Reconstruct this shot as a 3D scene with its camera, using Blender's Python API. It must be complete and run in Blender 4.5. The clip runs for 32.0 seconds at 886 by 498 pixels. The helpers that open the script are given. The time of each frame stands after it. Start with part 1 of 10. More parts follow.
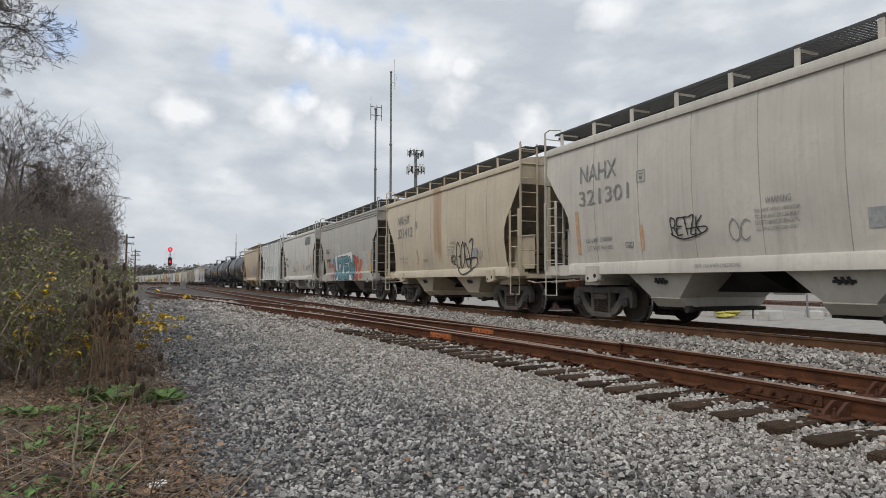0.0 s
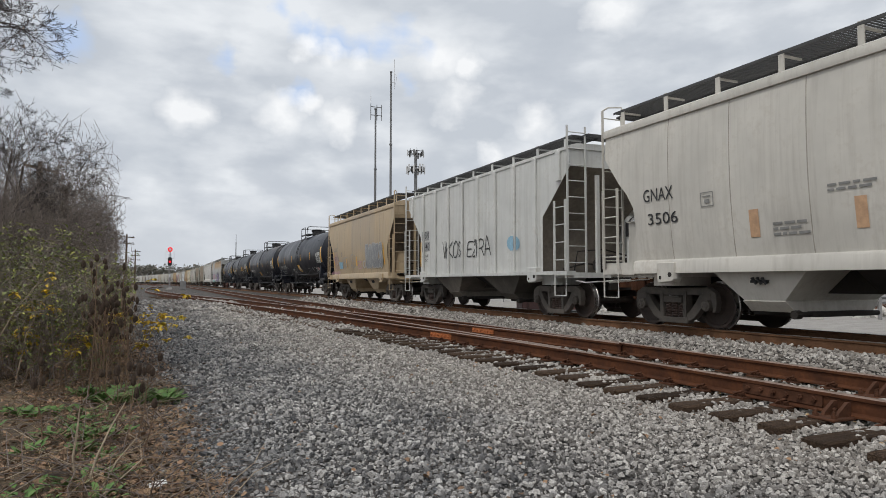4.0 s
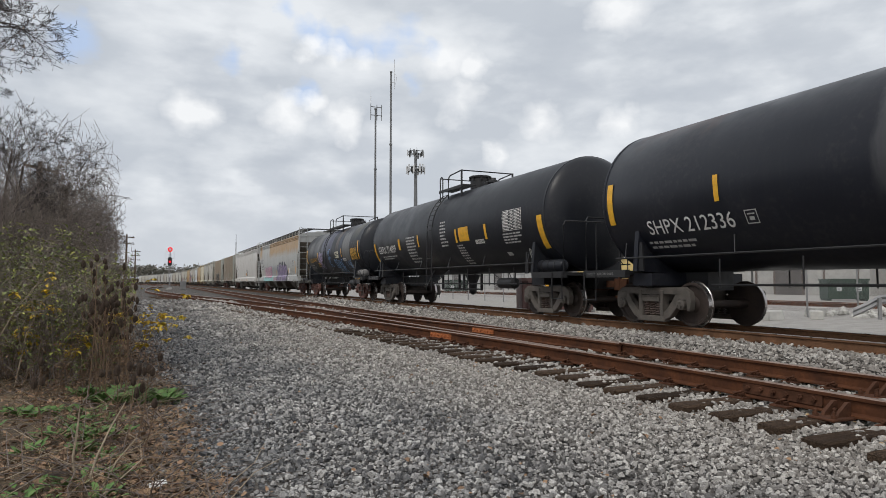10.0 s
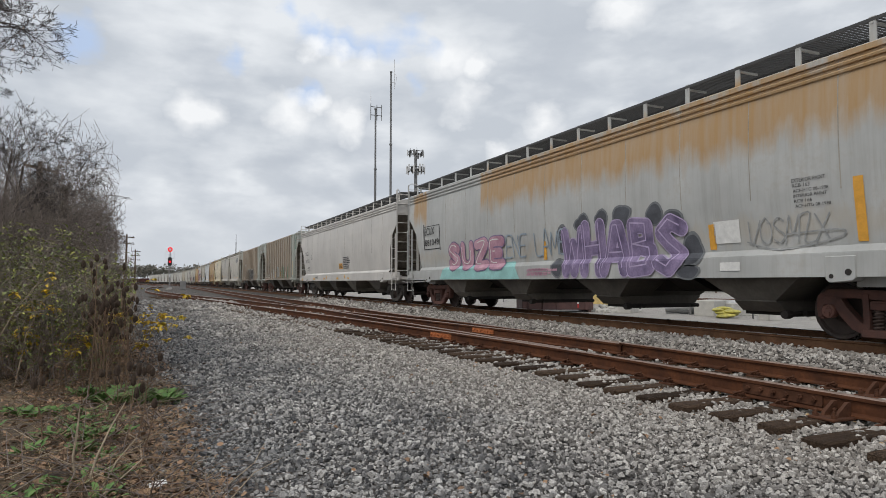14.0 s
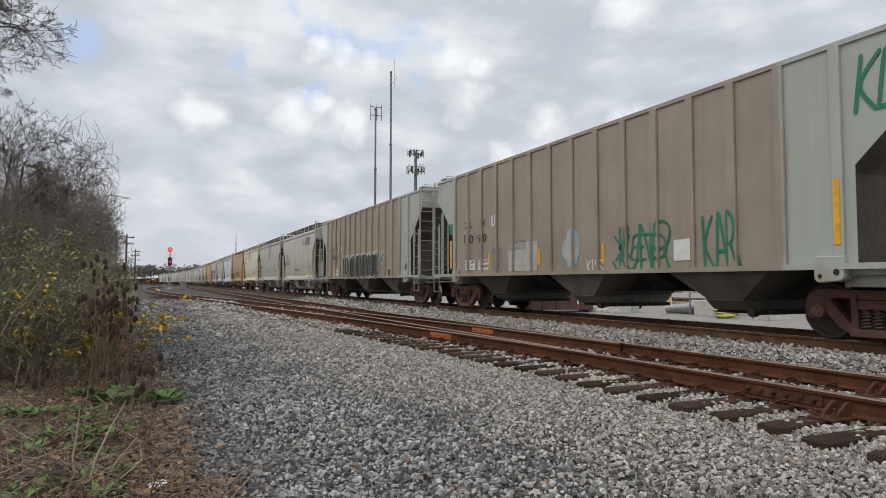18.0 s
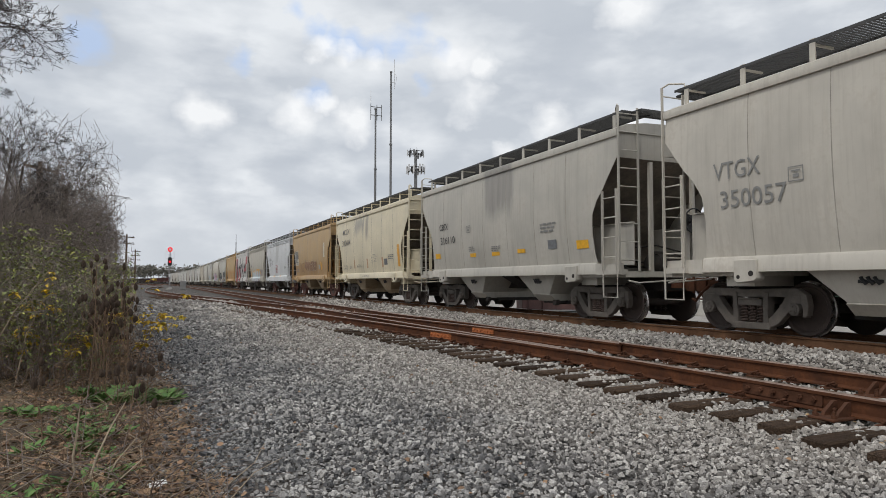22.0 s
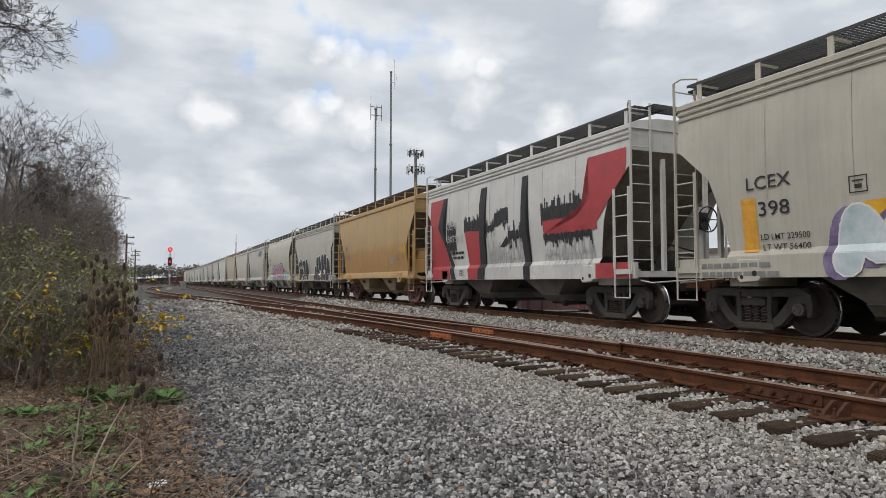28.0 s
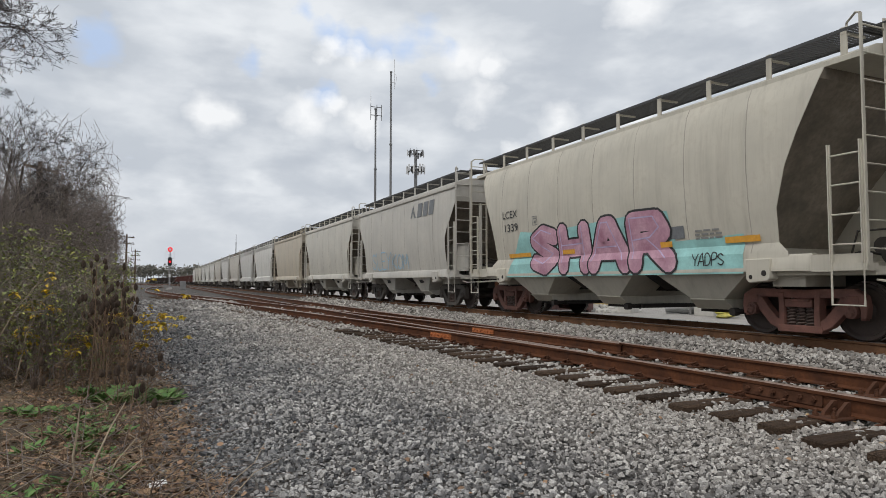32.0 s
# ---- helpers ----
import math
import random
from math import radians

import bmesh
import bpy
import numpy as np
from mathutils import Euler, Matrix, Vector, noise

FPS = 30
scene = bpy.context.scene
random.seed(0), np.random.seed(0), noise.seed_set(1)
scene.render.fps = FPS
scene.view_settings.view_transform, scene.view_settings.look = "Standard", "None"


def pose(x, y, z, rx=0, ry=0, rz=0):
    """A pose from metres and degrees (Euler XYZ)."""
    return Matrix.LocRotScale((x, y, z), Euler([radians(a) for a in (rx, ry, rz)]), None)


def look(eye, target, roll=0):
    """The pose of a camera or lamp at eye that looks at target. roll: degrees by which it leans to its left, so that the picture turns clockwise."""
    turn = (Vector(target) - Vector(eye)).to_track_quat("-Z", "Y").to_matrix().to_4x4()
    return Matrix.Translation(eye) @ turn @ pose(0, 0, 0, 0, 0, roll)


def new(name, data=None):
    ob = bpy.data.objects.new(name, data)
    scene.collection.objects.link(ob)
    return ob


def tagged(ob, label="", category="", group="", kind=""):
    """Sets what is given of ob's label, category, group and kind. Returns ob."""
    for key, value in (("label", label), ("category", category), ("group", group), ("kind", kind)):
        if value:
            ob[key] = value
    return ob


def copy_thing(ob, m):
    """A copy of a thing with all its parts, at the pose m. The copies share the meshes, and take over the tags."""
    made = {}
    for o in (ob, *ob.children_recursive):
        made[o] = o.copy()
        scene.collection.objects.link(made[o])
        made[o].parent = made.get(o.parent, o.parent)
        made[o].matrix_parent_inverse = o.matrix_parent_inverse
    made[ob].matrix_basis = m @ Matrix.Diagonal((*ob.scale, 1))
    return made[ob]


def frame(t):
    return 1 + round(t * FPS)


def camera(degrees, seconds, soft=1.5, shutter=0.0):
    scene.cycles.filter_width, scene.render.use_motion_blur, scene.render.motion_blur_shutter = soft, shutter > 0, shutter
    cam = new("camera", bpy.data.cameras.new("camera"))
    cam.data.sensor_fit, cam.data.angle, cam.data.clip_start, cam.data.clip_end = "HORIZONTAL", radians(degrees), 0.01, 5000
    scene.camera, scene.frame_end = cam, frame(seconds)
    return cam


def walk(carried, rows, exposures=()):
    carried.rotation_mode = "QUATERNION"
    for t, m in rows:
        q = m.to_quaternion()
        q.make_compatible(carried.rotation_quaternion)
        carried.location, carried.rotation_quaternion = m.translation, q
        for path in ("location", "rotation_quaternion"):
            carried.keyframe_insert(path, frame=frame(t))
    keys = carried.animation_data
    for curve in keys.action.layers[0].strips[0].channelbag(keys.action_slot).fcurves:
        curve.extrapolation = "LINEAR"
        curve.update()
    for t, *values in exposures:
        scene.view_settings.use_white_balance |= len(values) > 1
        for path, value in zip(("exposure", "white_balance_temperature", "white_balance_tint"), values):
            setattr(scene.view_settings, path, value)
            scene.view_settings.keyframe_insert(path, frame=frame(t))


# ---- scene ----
cam = camera(69.13, 32.0, soft=0.5)
VIEW = pose(0.0, 0.0, 1.34, 92.943, 0.0, -23.89)
walk(cam, [(0.0, VIEW), (32.0, VIEW)])

# ---- light: a broken overcast sky, the sun veiled behind thin cloud ----
SUN_ELEV, SUN_AZ = 52.0, 240.0
world = bpy.data.worlds.new("sky")
scene.world = world
world.use_nodes = True
wn, wl = world.node_tree.nodes, world.node_tree.links
wn.clear()
w_out = wn.new("ShaderNodeOutputWorld")
w_sky = wn.new("ShaderNodeTexSky")
w_sky.sky_type = "NISHITA"
w_sky.sun_disc = False
w_sky.sun_elevation, w_sky.sun_rotation = radians(SUN_ELEV), radians(SUN_AZ)
w_clear = wn.new("ShaderNodeBackground")
w_clear.inputs["Strength"].default_value = 0.06
wl.new(w_sky.outputs[0], w_clear.inputs[0])
w_cloud = wn.new("ShaderNodeBackground")
w_cloud.inputs["Color"].default_value = (0.92, 0.935, 0.965, 1)
w_cloud.inputs["Strength"].default_value = 0.82
w_tex = wn.new("ShaderNodeTexNoise")
w_tex.inputs["Scale"].default_value = 2.2
w_tex.inputs["Detail"].default_value = 5
w_coord = wn.new("ShaderNodeTexCoord")
wl.new(w_coord.outputs["Generated"], w_tex.inputs["Vector"])
w_ramp = wn.new("ShaderNodeMapRange")
for sock, value in (("From Min", 0.30), ("From Max", 0.5), ("To Min", 0.72), ("To Max", 1.0)):
    w_ramp.inputs[sock].default_value = value
wl.new(w_tex.outputs[0], w_ramp.inputs[0])
w_mix = wn.new("ShaderNodeMixShader")
wl.new(w_ramp.outputs[0], w_mix.inputs[0])
wl.new(w_clear.outputs[0], w_mix.inputs[1])
wl.new(w_cloud.outputs[0], w_mix.inputs[2])
wl.new(w_mix.outputs[0], w_out.inputs[0])

sun_data = bpy.data.lights.new("sun", "SUN")
sun_data.energy, sun_data.angle, sun_data.color = 1.15, radians(11), (1.0, 0.95, 0.88)
sun = new("sun", sun_data)
_d = Vector((math.sin(radians(SUN_AZ)) * math.cos(radians(SUN_ELEV)), math.cos(radians(SUN_AZ)) * math.cos(radians(SUN_ELEV)), math.sin(radians(SUN_ELEV))))
sun.matrix_world = look(_d * 50, (0, 0, 0))
scene.view_settings.exposure = 0.1


# ---- materials ----
def node_mat(name):
    m = bpy.data.materials.new(name)
    m.use_nodes = True
    nt = m.node_tree
    nt.nodes.clear()
    out = nt.nodes.new("ShaderNodeOutputMaterial")
    bsdf = nt.nodes.new("ShaderNodeBsdfPrincipled")
    nt.links.new(bsdf.outputs[0], out.inputs[0])
    return m, nt, bsdf


def link(nt, a, b):
    nt.links.new(a, b)


def coords(nt, scale=(1, 1, 1), space="Object"):
    tc = nt.nodes.new("ShaderNodeTexCoord")
    mp = nt.nodes.new("ShaderNodeMapping")
    mp.inputs["Scale"].default_value = scale
    link(nt, tc.outputs[space], mp.inputs[0])
    return mp.outputs[0]


def noise_tex(nt, vec, scale, detail=4, rough=0.6):
    n = nt.nodes.new("ShaderNodeTexNoise")
    n.inputs["Scale"].default_value, n.inputs["Detail"].default_value, n.inputs["Roughness"].default_value = scale, detail, rough
    link(nt, vec, n.inputs["Vector"])
    return n.outputs[0]


def remap(nt, val, a, b, c=0.0, d=1.0):
    n = nt.nodes.new("ShaderNodeMapRange")
    for k, v in zip(("From Min", "From Max", "To Min", "To Max"), (a, b, c, d)):
        n.inputs[k].default_value = v
    link(nt, val, n.inputs[0])
    return n.outputs[0]


def calc(nt, op, a, b):
    n = nt.nodes.new("ShaderNodeMath")
    n.operation = op
    for i, v in ((0, a), (1, b)):
        if isinstance(v, (int, float)):
            n.inputs[i].default_value = v
        else:
            link(nt, v, n.inputs[i])
    return n.outputs[0]


def mixc(nt, fac, a, b, how="MIX"):
    n = nt.nodes.new("ShaderNodeMix")
    n.data_type, n.blend_type = "RGBA", how
    for i, v in ((0, fac), (6, a), (7, b)):
        if isinstance(v, (int, float)):
            n.inputs[i].default_value = v
        elif isinstance(v, tuple):
            n.inputs[i].default_value = (*v[:3], 1)
        else:
            link(nt, v, n.inputs[i])
    return n.outputs[2]


def bump(nt, bsdf, height, strength, dist):
    b = nt.nodes.new("ShaderNodeBump")
    b.inputs["Strength"].default_value, b.inputs["Distance"].default_value = strength, dist
    link(nt, height, b.inputs["Height"])
    link(nt, b.outputs[0], bsdf.inputs["Normal"])


def shade(c, k):
    return tuple(min(1.0, x * k) for x in c[:3])


def surf(name, c, rough=0.6, metal=0.0, var=0.25, scale=4.0, bumpy=0.2, dist=0.01, tint=None, rand=0.0, island=0.0, stretch=(1, 1, 1), spec=0.5):
    """A worn surface: two scales of colour change, uneven gloss and fine relief."""
    m, nt, b = node_mat(name)
    v = coords(nt, stretch)
    big, fine = noise_tex(nt, v, scale, 4), noise_tex(nt, v, scale * 9, 3)
    col = mixc(nt, remap(nt, big, 0.3, 0.7), shade(c, 1 - var), tint or shade(c, 1 + var))
    col = mixc(nt, remap(nt, fine, 0.35, 0.7, 0.0, var), col, shade(c, 0.5))
    if rand:
        oi = nt.nodes.new("ShaderNodeObjectInfo")
        hs = nt.nodes.new("ShaderNodeHueSaturation")
        link(nt, remap(nt, oi.outputs["Random"], 0, 1, 1 - rand, 1 + rand), hs.inputs["Value"])
        link(nt, col, hs.inputs["Color"])
        col = hs.outputs[0]
    if island:
        ge = nt.nodes.new("ShaderNodeNewGeometry")
        hs = nt.nodes.new("ShaderNodeHueSaturation")
        link(nt, remap(nt, ge.outputs["Random Per Island"], 0, 1, 1 - island, 1 + island), hs.inputs["Value"])
        link(nt, col, hs.inputs["Color"])
        col = hs.outputs[0]
    link(nt, col, b.inputs["Base Color"])
    link(nt, remap(nt, big, 0.3, 0.7, max(0.05, rough - 0.12), min(1, rough + 0.12)), b.inputs["Roughness"])
    b.inputs["Metallic"].default_value = metal
    b.inputs["Specular IOR Level"].default_value = spec
    if bumpy:
        bump(nt, b, calc(nt, "ADD", fine, big), bumpy, dist)
    return m


def car_paint(name, c, grime=0.24, grime_c=(0.16, 0.13, 0.10), stains=(), rough=0.5, dust=0.25, spec=0.4):
    """Weathered car paint with vertical rain streaks, blotchy dust and shaped rust stains: (y0, y1, z0, z1, colour, weight)."""
    c = shade(c, 0.93)
    m, nt, b = node_mat(name)
    v = coords(nt)
    big = noise_tex(nt, v, 0.6, 4)
    fine = noise_tex(nt, v, 9, 3)
    streak = noise_tex(nt, coords(nt, (3.5, 3.5, 0.16)), 1.6, 5, 0.65)
    thin = noise_tex(nt, coords(nt, (14, 14, 0.3)), 1.3, 3, 0.6)
    col = mixc(nt, remap(nt, big, 0.35, 0.65), shade(c, 0.86), shade(c, 1.08))
    col = mixc(nt, remap(nt, streak, 0.5, 0.75, 0.0, grime), col, grime_c)
    col = mixc(nt, remap(nt, thin, 0.55, 0.8, 0.0, grime * 0.6), col, shade(grime_c, 0.8))
    col = mixc(nt, remap(nt, calc(nt, "MULTIPLY", big, fine), 0.28, 0.42, 0.0, dust), col, (0.36, 0.31, 0.25))
    if stains:
        sep = nt.nodes.new("ShaderNodeSeparateXYZ")
        link(nt, coords(nt), sep.inputs[0])
        wob = remap(nt, noise_tex(nt, coords(nt, (2.2, 2.2, 0.5)), 1.5, 5), 0.3, 0.7, -0.24, 0.24)
        for y0, y1, z0, z1, sc, wt in stains:
            yy = calc(nt, "ADD", sep.outputs[1], calc(nt, "MULTIPLY", wob, 0.25))
            zz = calc(nt, "ADD", sep.outputs[2], wob)
            k = calc(nt, "MULTIPLY", remap(nt, yy, y0, y0 + 0.12), remap(nt, yy, y1, y1 - 0.12))
            k = calc(nt, "MULTIPLY", k, calc(nt, "MULTIPLY", remap(nt, zz, z0, z0 + 0.5), remap(nt, zz, z1 + 0.3, z1)))
            k = calc(nt, "MULTIPLY", k, remap(nt, streak, 0.3, 0.6, 0.7 * wt, wt))
            col = mixc(nt, k, col, sc)
    link(nt, col, b.inputs["Base Color"])
    link(nt, remap(nt, big, 0.3, 0.7, rough - 0.1, rough + 0.15), b.inputs["Roughness"])
    bump(nt, b, calc(nt, "ADD", big, calc(nt, "MULTIPLY", fine, 0.15)), 0.25, 0.03)
    b.inputs["Specular IOR Level"].default_value = spec
    return m


RUST = surf("rusty_steel", (0.095, 0.042, 0.024), 0.85, 0.0, 0.45, 6, 0.4, spec=0.2)
RAIL_SIDE = surf("rail_side_rust", (0.088, 0.036, 0.020), 0.8, 0.0, 0.45, 3, 0.35, tint=(0.15, 0.058, 0.026), spec=0.2)
MAIN_SIDE = surf("main_rail_side_rust", (0.17, 0.09, 0.05), 0.85, 0.0, 0.35, 3, 0.3, spec=0.2)
RAIL_TOP = surf("worn_rail_head", (0.42, 0.37, 0.34), 0.32, 0.9, 0.2, 5, 0.05)
YARD_TOP = surf("dull_rail_head", (0.33, 0.235, 0.19), 0.4, 0.6, 0.25, 5, 0.05)
ORANGE_RUST = surf("orange_rust", (0.46, 0.15, 0.05), 0.85, 0.0, 0.35, 12, 0.4)
TIE = surf("weathered_tie_wood", (0.075, 0.046, 0.031), 0.9, 0.0, 0.6, 5, 1.0, 0.03, tint=(0.17, 0.115, 0.078), rand=0.5, stretch=(0.8, 9, 9), spec=0.2)
TRUCK_GREY = surf("truck_cast_steel", (0.105, 0.092, 0.080), 0.75, 0.0, 0.35, 5, 0.4, rand=0.35)
TRUCK_BROWN = surf("truck_rusty_casting", (0.135, 0.062, 0.048), 0.8, 0.0, 0.35, 5, 0.4, rand=0.3)
SPRING = surf("spring_steel", (0.10, 0.07, 0.06), 0.7, 0.0, 0.3, 9, 0.2)
WHEEL = surf("wheel_plate", (0.055, 0.040, 0.034), 0.75, 0.1, 0.4, 4, 0.3)
TREAD = surf("wheel_tread", (0.45, 0.43, 0.42), 0.28, 0.95, 0.15, 6, 0.05)
UNDER = surf("underframe_grime", (0.028, 0.024, 0.021), 0.85, 0.0, 0.4, 3, 0.3)
BAY_RUST = surf("rust_stained_hopper_bay", (0.40, 0.28, 0.16), 0.8, 0.0, 0.32, 1.4, 0.2, tint=(0.44, 0.36, 0.25))
# dirt on the slope sheets, darkened further for shade under the overhang
SLOPE = surf("dirty_shaded_slope_sheet", (0.21, 0.18, 0.145), 0.85, 0.0, 0.45, 1.2, 0.2, rand=0.3)
# seam colour carries the thin line of shading along each weld
SEAM = surf("shaded_weld_seam", (0.36, 0.335, 0.29), 0.8, 0.0, 0.3, 2.5, 0)
# bay colour holds grime and also the shadow under the car
BAY = surf("grimy_shaded_bay", (0.15, 0.134, 0.115), 0.8, 0.0, 0.4, 1.6, 0.2, rand=0.4)
GRATE = surf("dark_weathered_grating", (0.07, 0.07, 0.07), 0.6, 0.3, 0.25, 6, 0.1)
BLACK = surf("black_fittings", (0.018, 0.018, 0.020), 0.55, 0.0, 0.3, 6, 0.1)
INK = surf("black_stencil", (0.03, 0.03, 0.032), 0.6, 0.0, 0.2, 9, 0)
INK_PALE = surf("faded_stencil", (0.23, 0.23, 0.223), 0.6, 0.0, 0.2, 9, 0)
WHITE = surf("white_stencil", (0.72, 0.72, 0.70), 0.6, 0.0, 0.12, 9, 0)
YELLOW = surf("yellow_reflector", (0.78, 0.42, 0.03), 0.4, 0.0, 0.2, 7, 0)


# ---- mesh helpers ----
def box(bm, x0, x1, y0, y1, z0, z1):
    v = [bm.verts.new((x, y, z)) for x in (x0, x1) for y in (y0, y1) for z in (z0, z1)]
    return [bm.faces.new([v[i] for i in q]) for q in ((0, 1, 3, 2), (4, 6, 7, 5), (0, 4, 5, 1), (2, 3, 7, 6), (0, 2, 6, 4), (1, 5, 7, 3))]


def tube(bm, pts, r, seg=6, r1=None, caps=True):
    """A round bar along a polyline, tapering from r to r1."""
    pts = [Vector(p) for p in pts]
    rings, n = [], len(pts)
    for i, p in enumerate(pts):
        d = (pts[min(i + 1, n - 1)] - pts[max(i - 1, 0)]).normalized()
        a = d.orthogonal().normalized() if abs(d.z) > 0.999 or abs(d.z) < 1e-6 and abs(d.x) < 1e-6 else d.cross(Vector((0, 0, 1))).normalized()
        c = d.cross(a)
        rr = r if r1 is None else r + (r1 - r) * i / (n - 1)
        rings.append([bm.verts.new(p + (a * math.cos(t) + c * math.sin(t)) * rr) for t in (2 * math.pi * k / seg for k in range(seg))])
    for A, B in zip(rings, rings[1:]):
        for k in range(seg):
            bm.faces.new((A[k], A[(k + 1) % seg], B[(k + 1) % seg], B[k]))
    if caps:
        bm.faces.new(rings[0][::-1])
        bm.faces.new(rings[-1])


def lathe(bm, prof, axis="x", seg=24, mat_of=None, centre=(0, 0, 0)):
    """Turns a profile of (along, radius) about an axis through centre."""
    rings = []
    for a, r in prof:
        ring = []
        for k in range(seg):
            t = 2 * math.pi * k / seg
            c, s = r * math.cos(t), r * math.sin(t)
            p = {"x": (a, c, s), "y": (c, a, s), "z": (c, s, a)}[axis]
            ring.append(bm.verts.new(Vector(p) + Vector(centre)))
        rings.append(ring)
    for i, (A, B) in enumerate(zip(rings, rings[1:])):
        for k in range(seg):
            f = bm.faces.new((A[k], A[(k + 1) % seg], B[(k + 1) % seg], B[k]))
            f.smooth = True
            if mat_of:
                f.material_index = mat_of[i]
    for ring in (rings[0], rings[-1]):
        if (ring[0].co - ring[seg // 2].co).length > 1e-4:
            bm.faces.new(ring)


def slab(bm, poly, a0, a1, plane="yz"):
    """A flat polygon given thickness: in the yz plane between x=a0 and a1, or xz between y, or xy between z."""
    def at(p, a):
        return {"yz": (a, p[0], p[1]), "xz": (p[0], a, p[1]), "xy": (p[0], p[1], a)}[plane]
    A = [bm.verts.new(at(p, a0)) for p in poly]
    B = [bm.verts.new(at(p, a1)) for p in poly]
    n = len(poly)
    bm.faces.new(A[::-1])
    bm.faces.new(B)
    for i in range(n):
        bm.faces.new((A[i], A[(i + 1) % n], B[(i + 1) % n], B[i]))


def strap(bm, pts, h, x0, x1):
    """A bar of depth h that follows a polyline of (y, z), between x0 and x1."""
    n = len(pts)
    L, R = [], []
    for i, p in enumerate(pts):
        a, b = Vector(pts[max(i - 1, 0)]), Vector(pts[min(i + 1, n - 1)])
        d = (b - a).normalized()
        hh = h[i] if isinstance(h, (list, tuple)) else h
        o = Vector((-d.y, d.x)) * hh / 2
        L.append(Vector(p) + o)
        R.append(Vector(p) - o)
    slab(bm, L + R[::-1], x0, x1)


def finish(bm, name, mats, sharp=35):
    bmesh.ops.recalc_face_normals(bm, faces=bm.faces)
    me = bpy.data.meshes.new(name)
    bm.to_mesh(me)
    bm.free()
    for m in mats if isinstance(mats, (list, tuple)) else [mats]:
        me.materials.append(m)
    if sharp:
        me.polygons.foreach_set("use_smooth", [True] * len(me.polygons))
        me.set_sharp_from_angle(angle=radians(sharp))
    return me


def part(name, bm, material, parent=None, label="", at=None, sharp=35):
    """Links a bmesh (or a mesh made before) as one mesh object under a thing or a part."""
    me = bm if isinstance(bm, bpy.types.Mesh) else finish(bm, name, material, sharp)
    ob = new(name, me)
    if parent:
        ob.parent = parent
    if at is not None:
        ob.matrix_basis = at if isinstance(at, Matrix) else Matrix.Translation(at)
    if label:
        ob["label"] = label
    return ob


def thing(name, label, category, group="", kind="", at=None):
    ob = new(name)
    ob.empty_display_size = 0.3
    if at is not None:
        ob.matrix_basis = at
    return tagged(ob, label, category, group, kind)


def sweep(bm, prof, path, closed=True, mats=None):
    """Carries a cross-section of (across, up) along a level path of points."""
    path = [Vector(p) for p in path]
    rings, n = [], len(path)
    for i, p in enumerate(path):
        d = (path[min(i + 1, n - 1)] - path[max(i - 1, 0)])
        d.z = 0
        d.normalize()
        side = Vector((d.y, -d.x, 0))
        rings.append([bm.verts.new(p + side * a + Vector((0, 0, u))) for a, u in prof])
    m = len(prof)
    for A, B in zip(rings, rings[1:]):
        for k in range(m if closed else m - 1):
            f = bm.faces.new((A[k], A[(k + 1) % m], B[(k + 1) % m], B[k]))
            if mats:
                f.material_index = mats[k]
    if closed:
        bm.faces.new(rings[0])
        bm.faces.new(rings[-1][::-1])


# ---- plan: the main line runs along y at x = 10.75, bends left far off; a siding lies beside it with a turnout to the left ----
MAIN_X, MAIN_TOP, YARD_X, YARD_TOP_Z = 10.75, 0.426, 6.68, 0.29
BEND_Y, BEND_R = 185.0, 1500.0


def main_at(s):
    """Place (x, y) and heading of the main line at s metres along it."""
    if s <= BEND_Y:
        return MAIN_X, s, 0.0
    a = (s - BEND_Y) / BEND_R
    return MAIN_X - BEND_R * (1 - math.cos(a)), BEND_Y + BEND_R * math.sin(a), a


def curve_points(ctrl, step=1.0):
    """A smooth line through control points."""
    ctrl = [Vector(c) for c in ctrl]
    ctrl = [ctrl[0] * 2 - ctrl[1]] + ctrl + [ctrl[-1] * 2 - ctrl[-2]]
    out = []
    for a, b, c, d in zip(ctrl, ctrl[1:], ctrl[2:], ctrl[3:]):
        n = max(1, int((c - b).length / step))
        for k in range(n):
            t = k / n
            out.append(0.5 * (2 * b + (c - a) * t + (2 * a - 5 * b + 4 * c - d) * t * t + (3 * b - a - 3 * c + d) * t ** 3))
    return out + [ctrl[-2]]


DIVERGE = curve_points([(6.68, 4), (6.66, 8), (6.45, 12), (5.83, 19), (5.0, 27), (4.05, 37), (3.0, 46), (1.9, 55), (0.75, 66), (-0.45, 84), (-0.85, 105), (-0.7, 138), (0.6, 190), (-1.5, 260), (-12, 360), (-40, 520)], 1.5)


def diverge_x(y):
    for a, b in zip(DIVERGE, DIVERGE[1:]):
        if a[1] <= y <= b[1]:
            return a[0] + (b[0] - a[0]) * (y - a[1]) / (b[1] - a[1])
    return YARD_X


def verge_x(y):
    """The edge between the gravel walkway and the weedy verge."""
    return 0.17 - 0.03 * max(0, y - 4) if y < 90 else -2.4 - 0.05 * (y - 90)


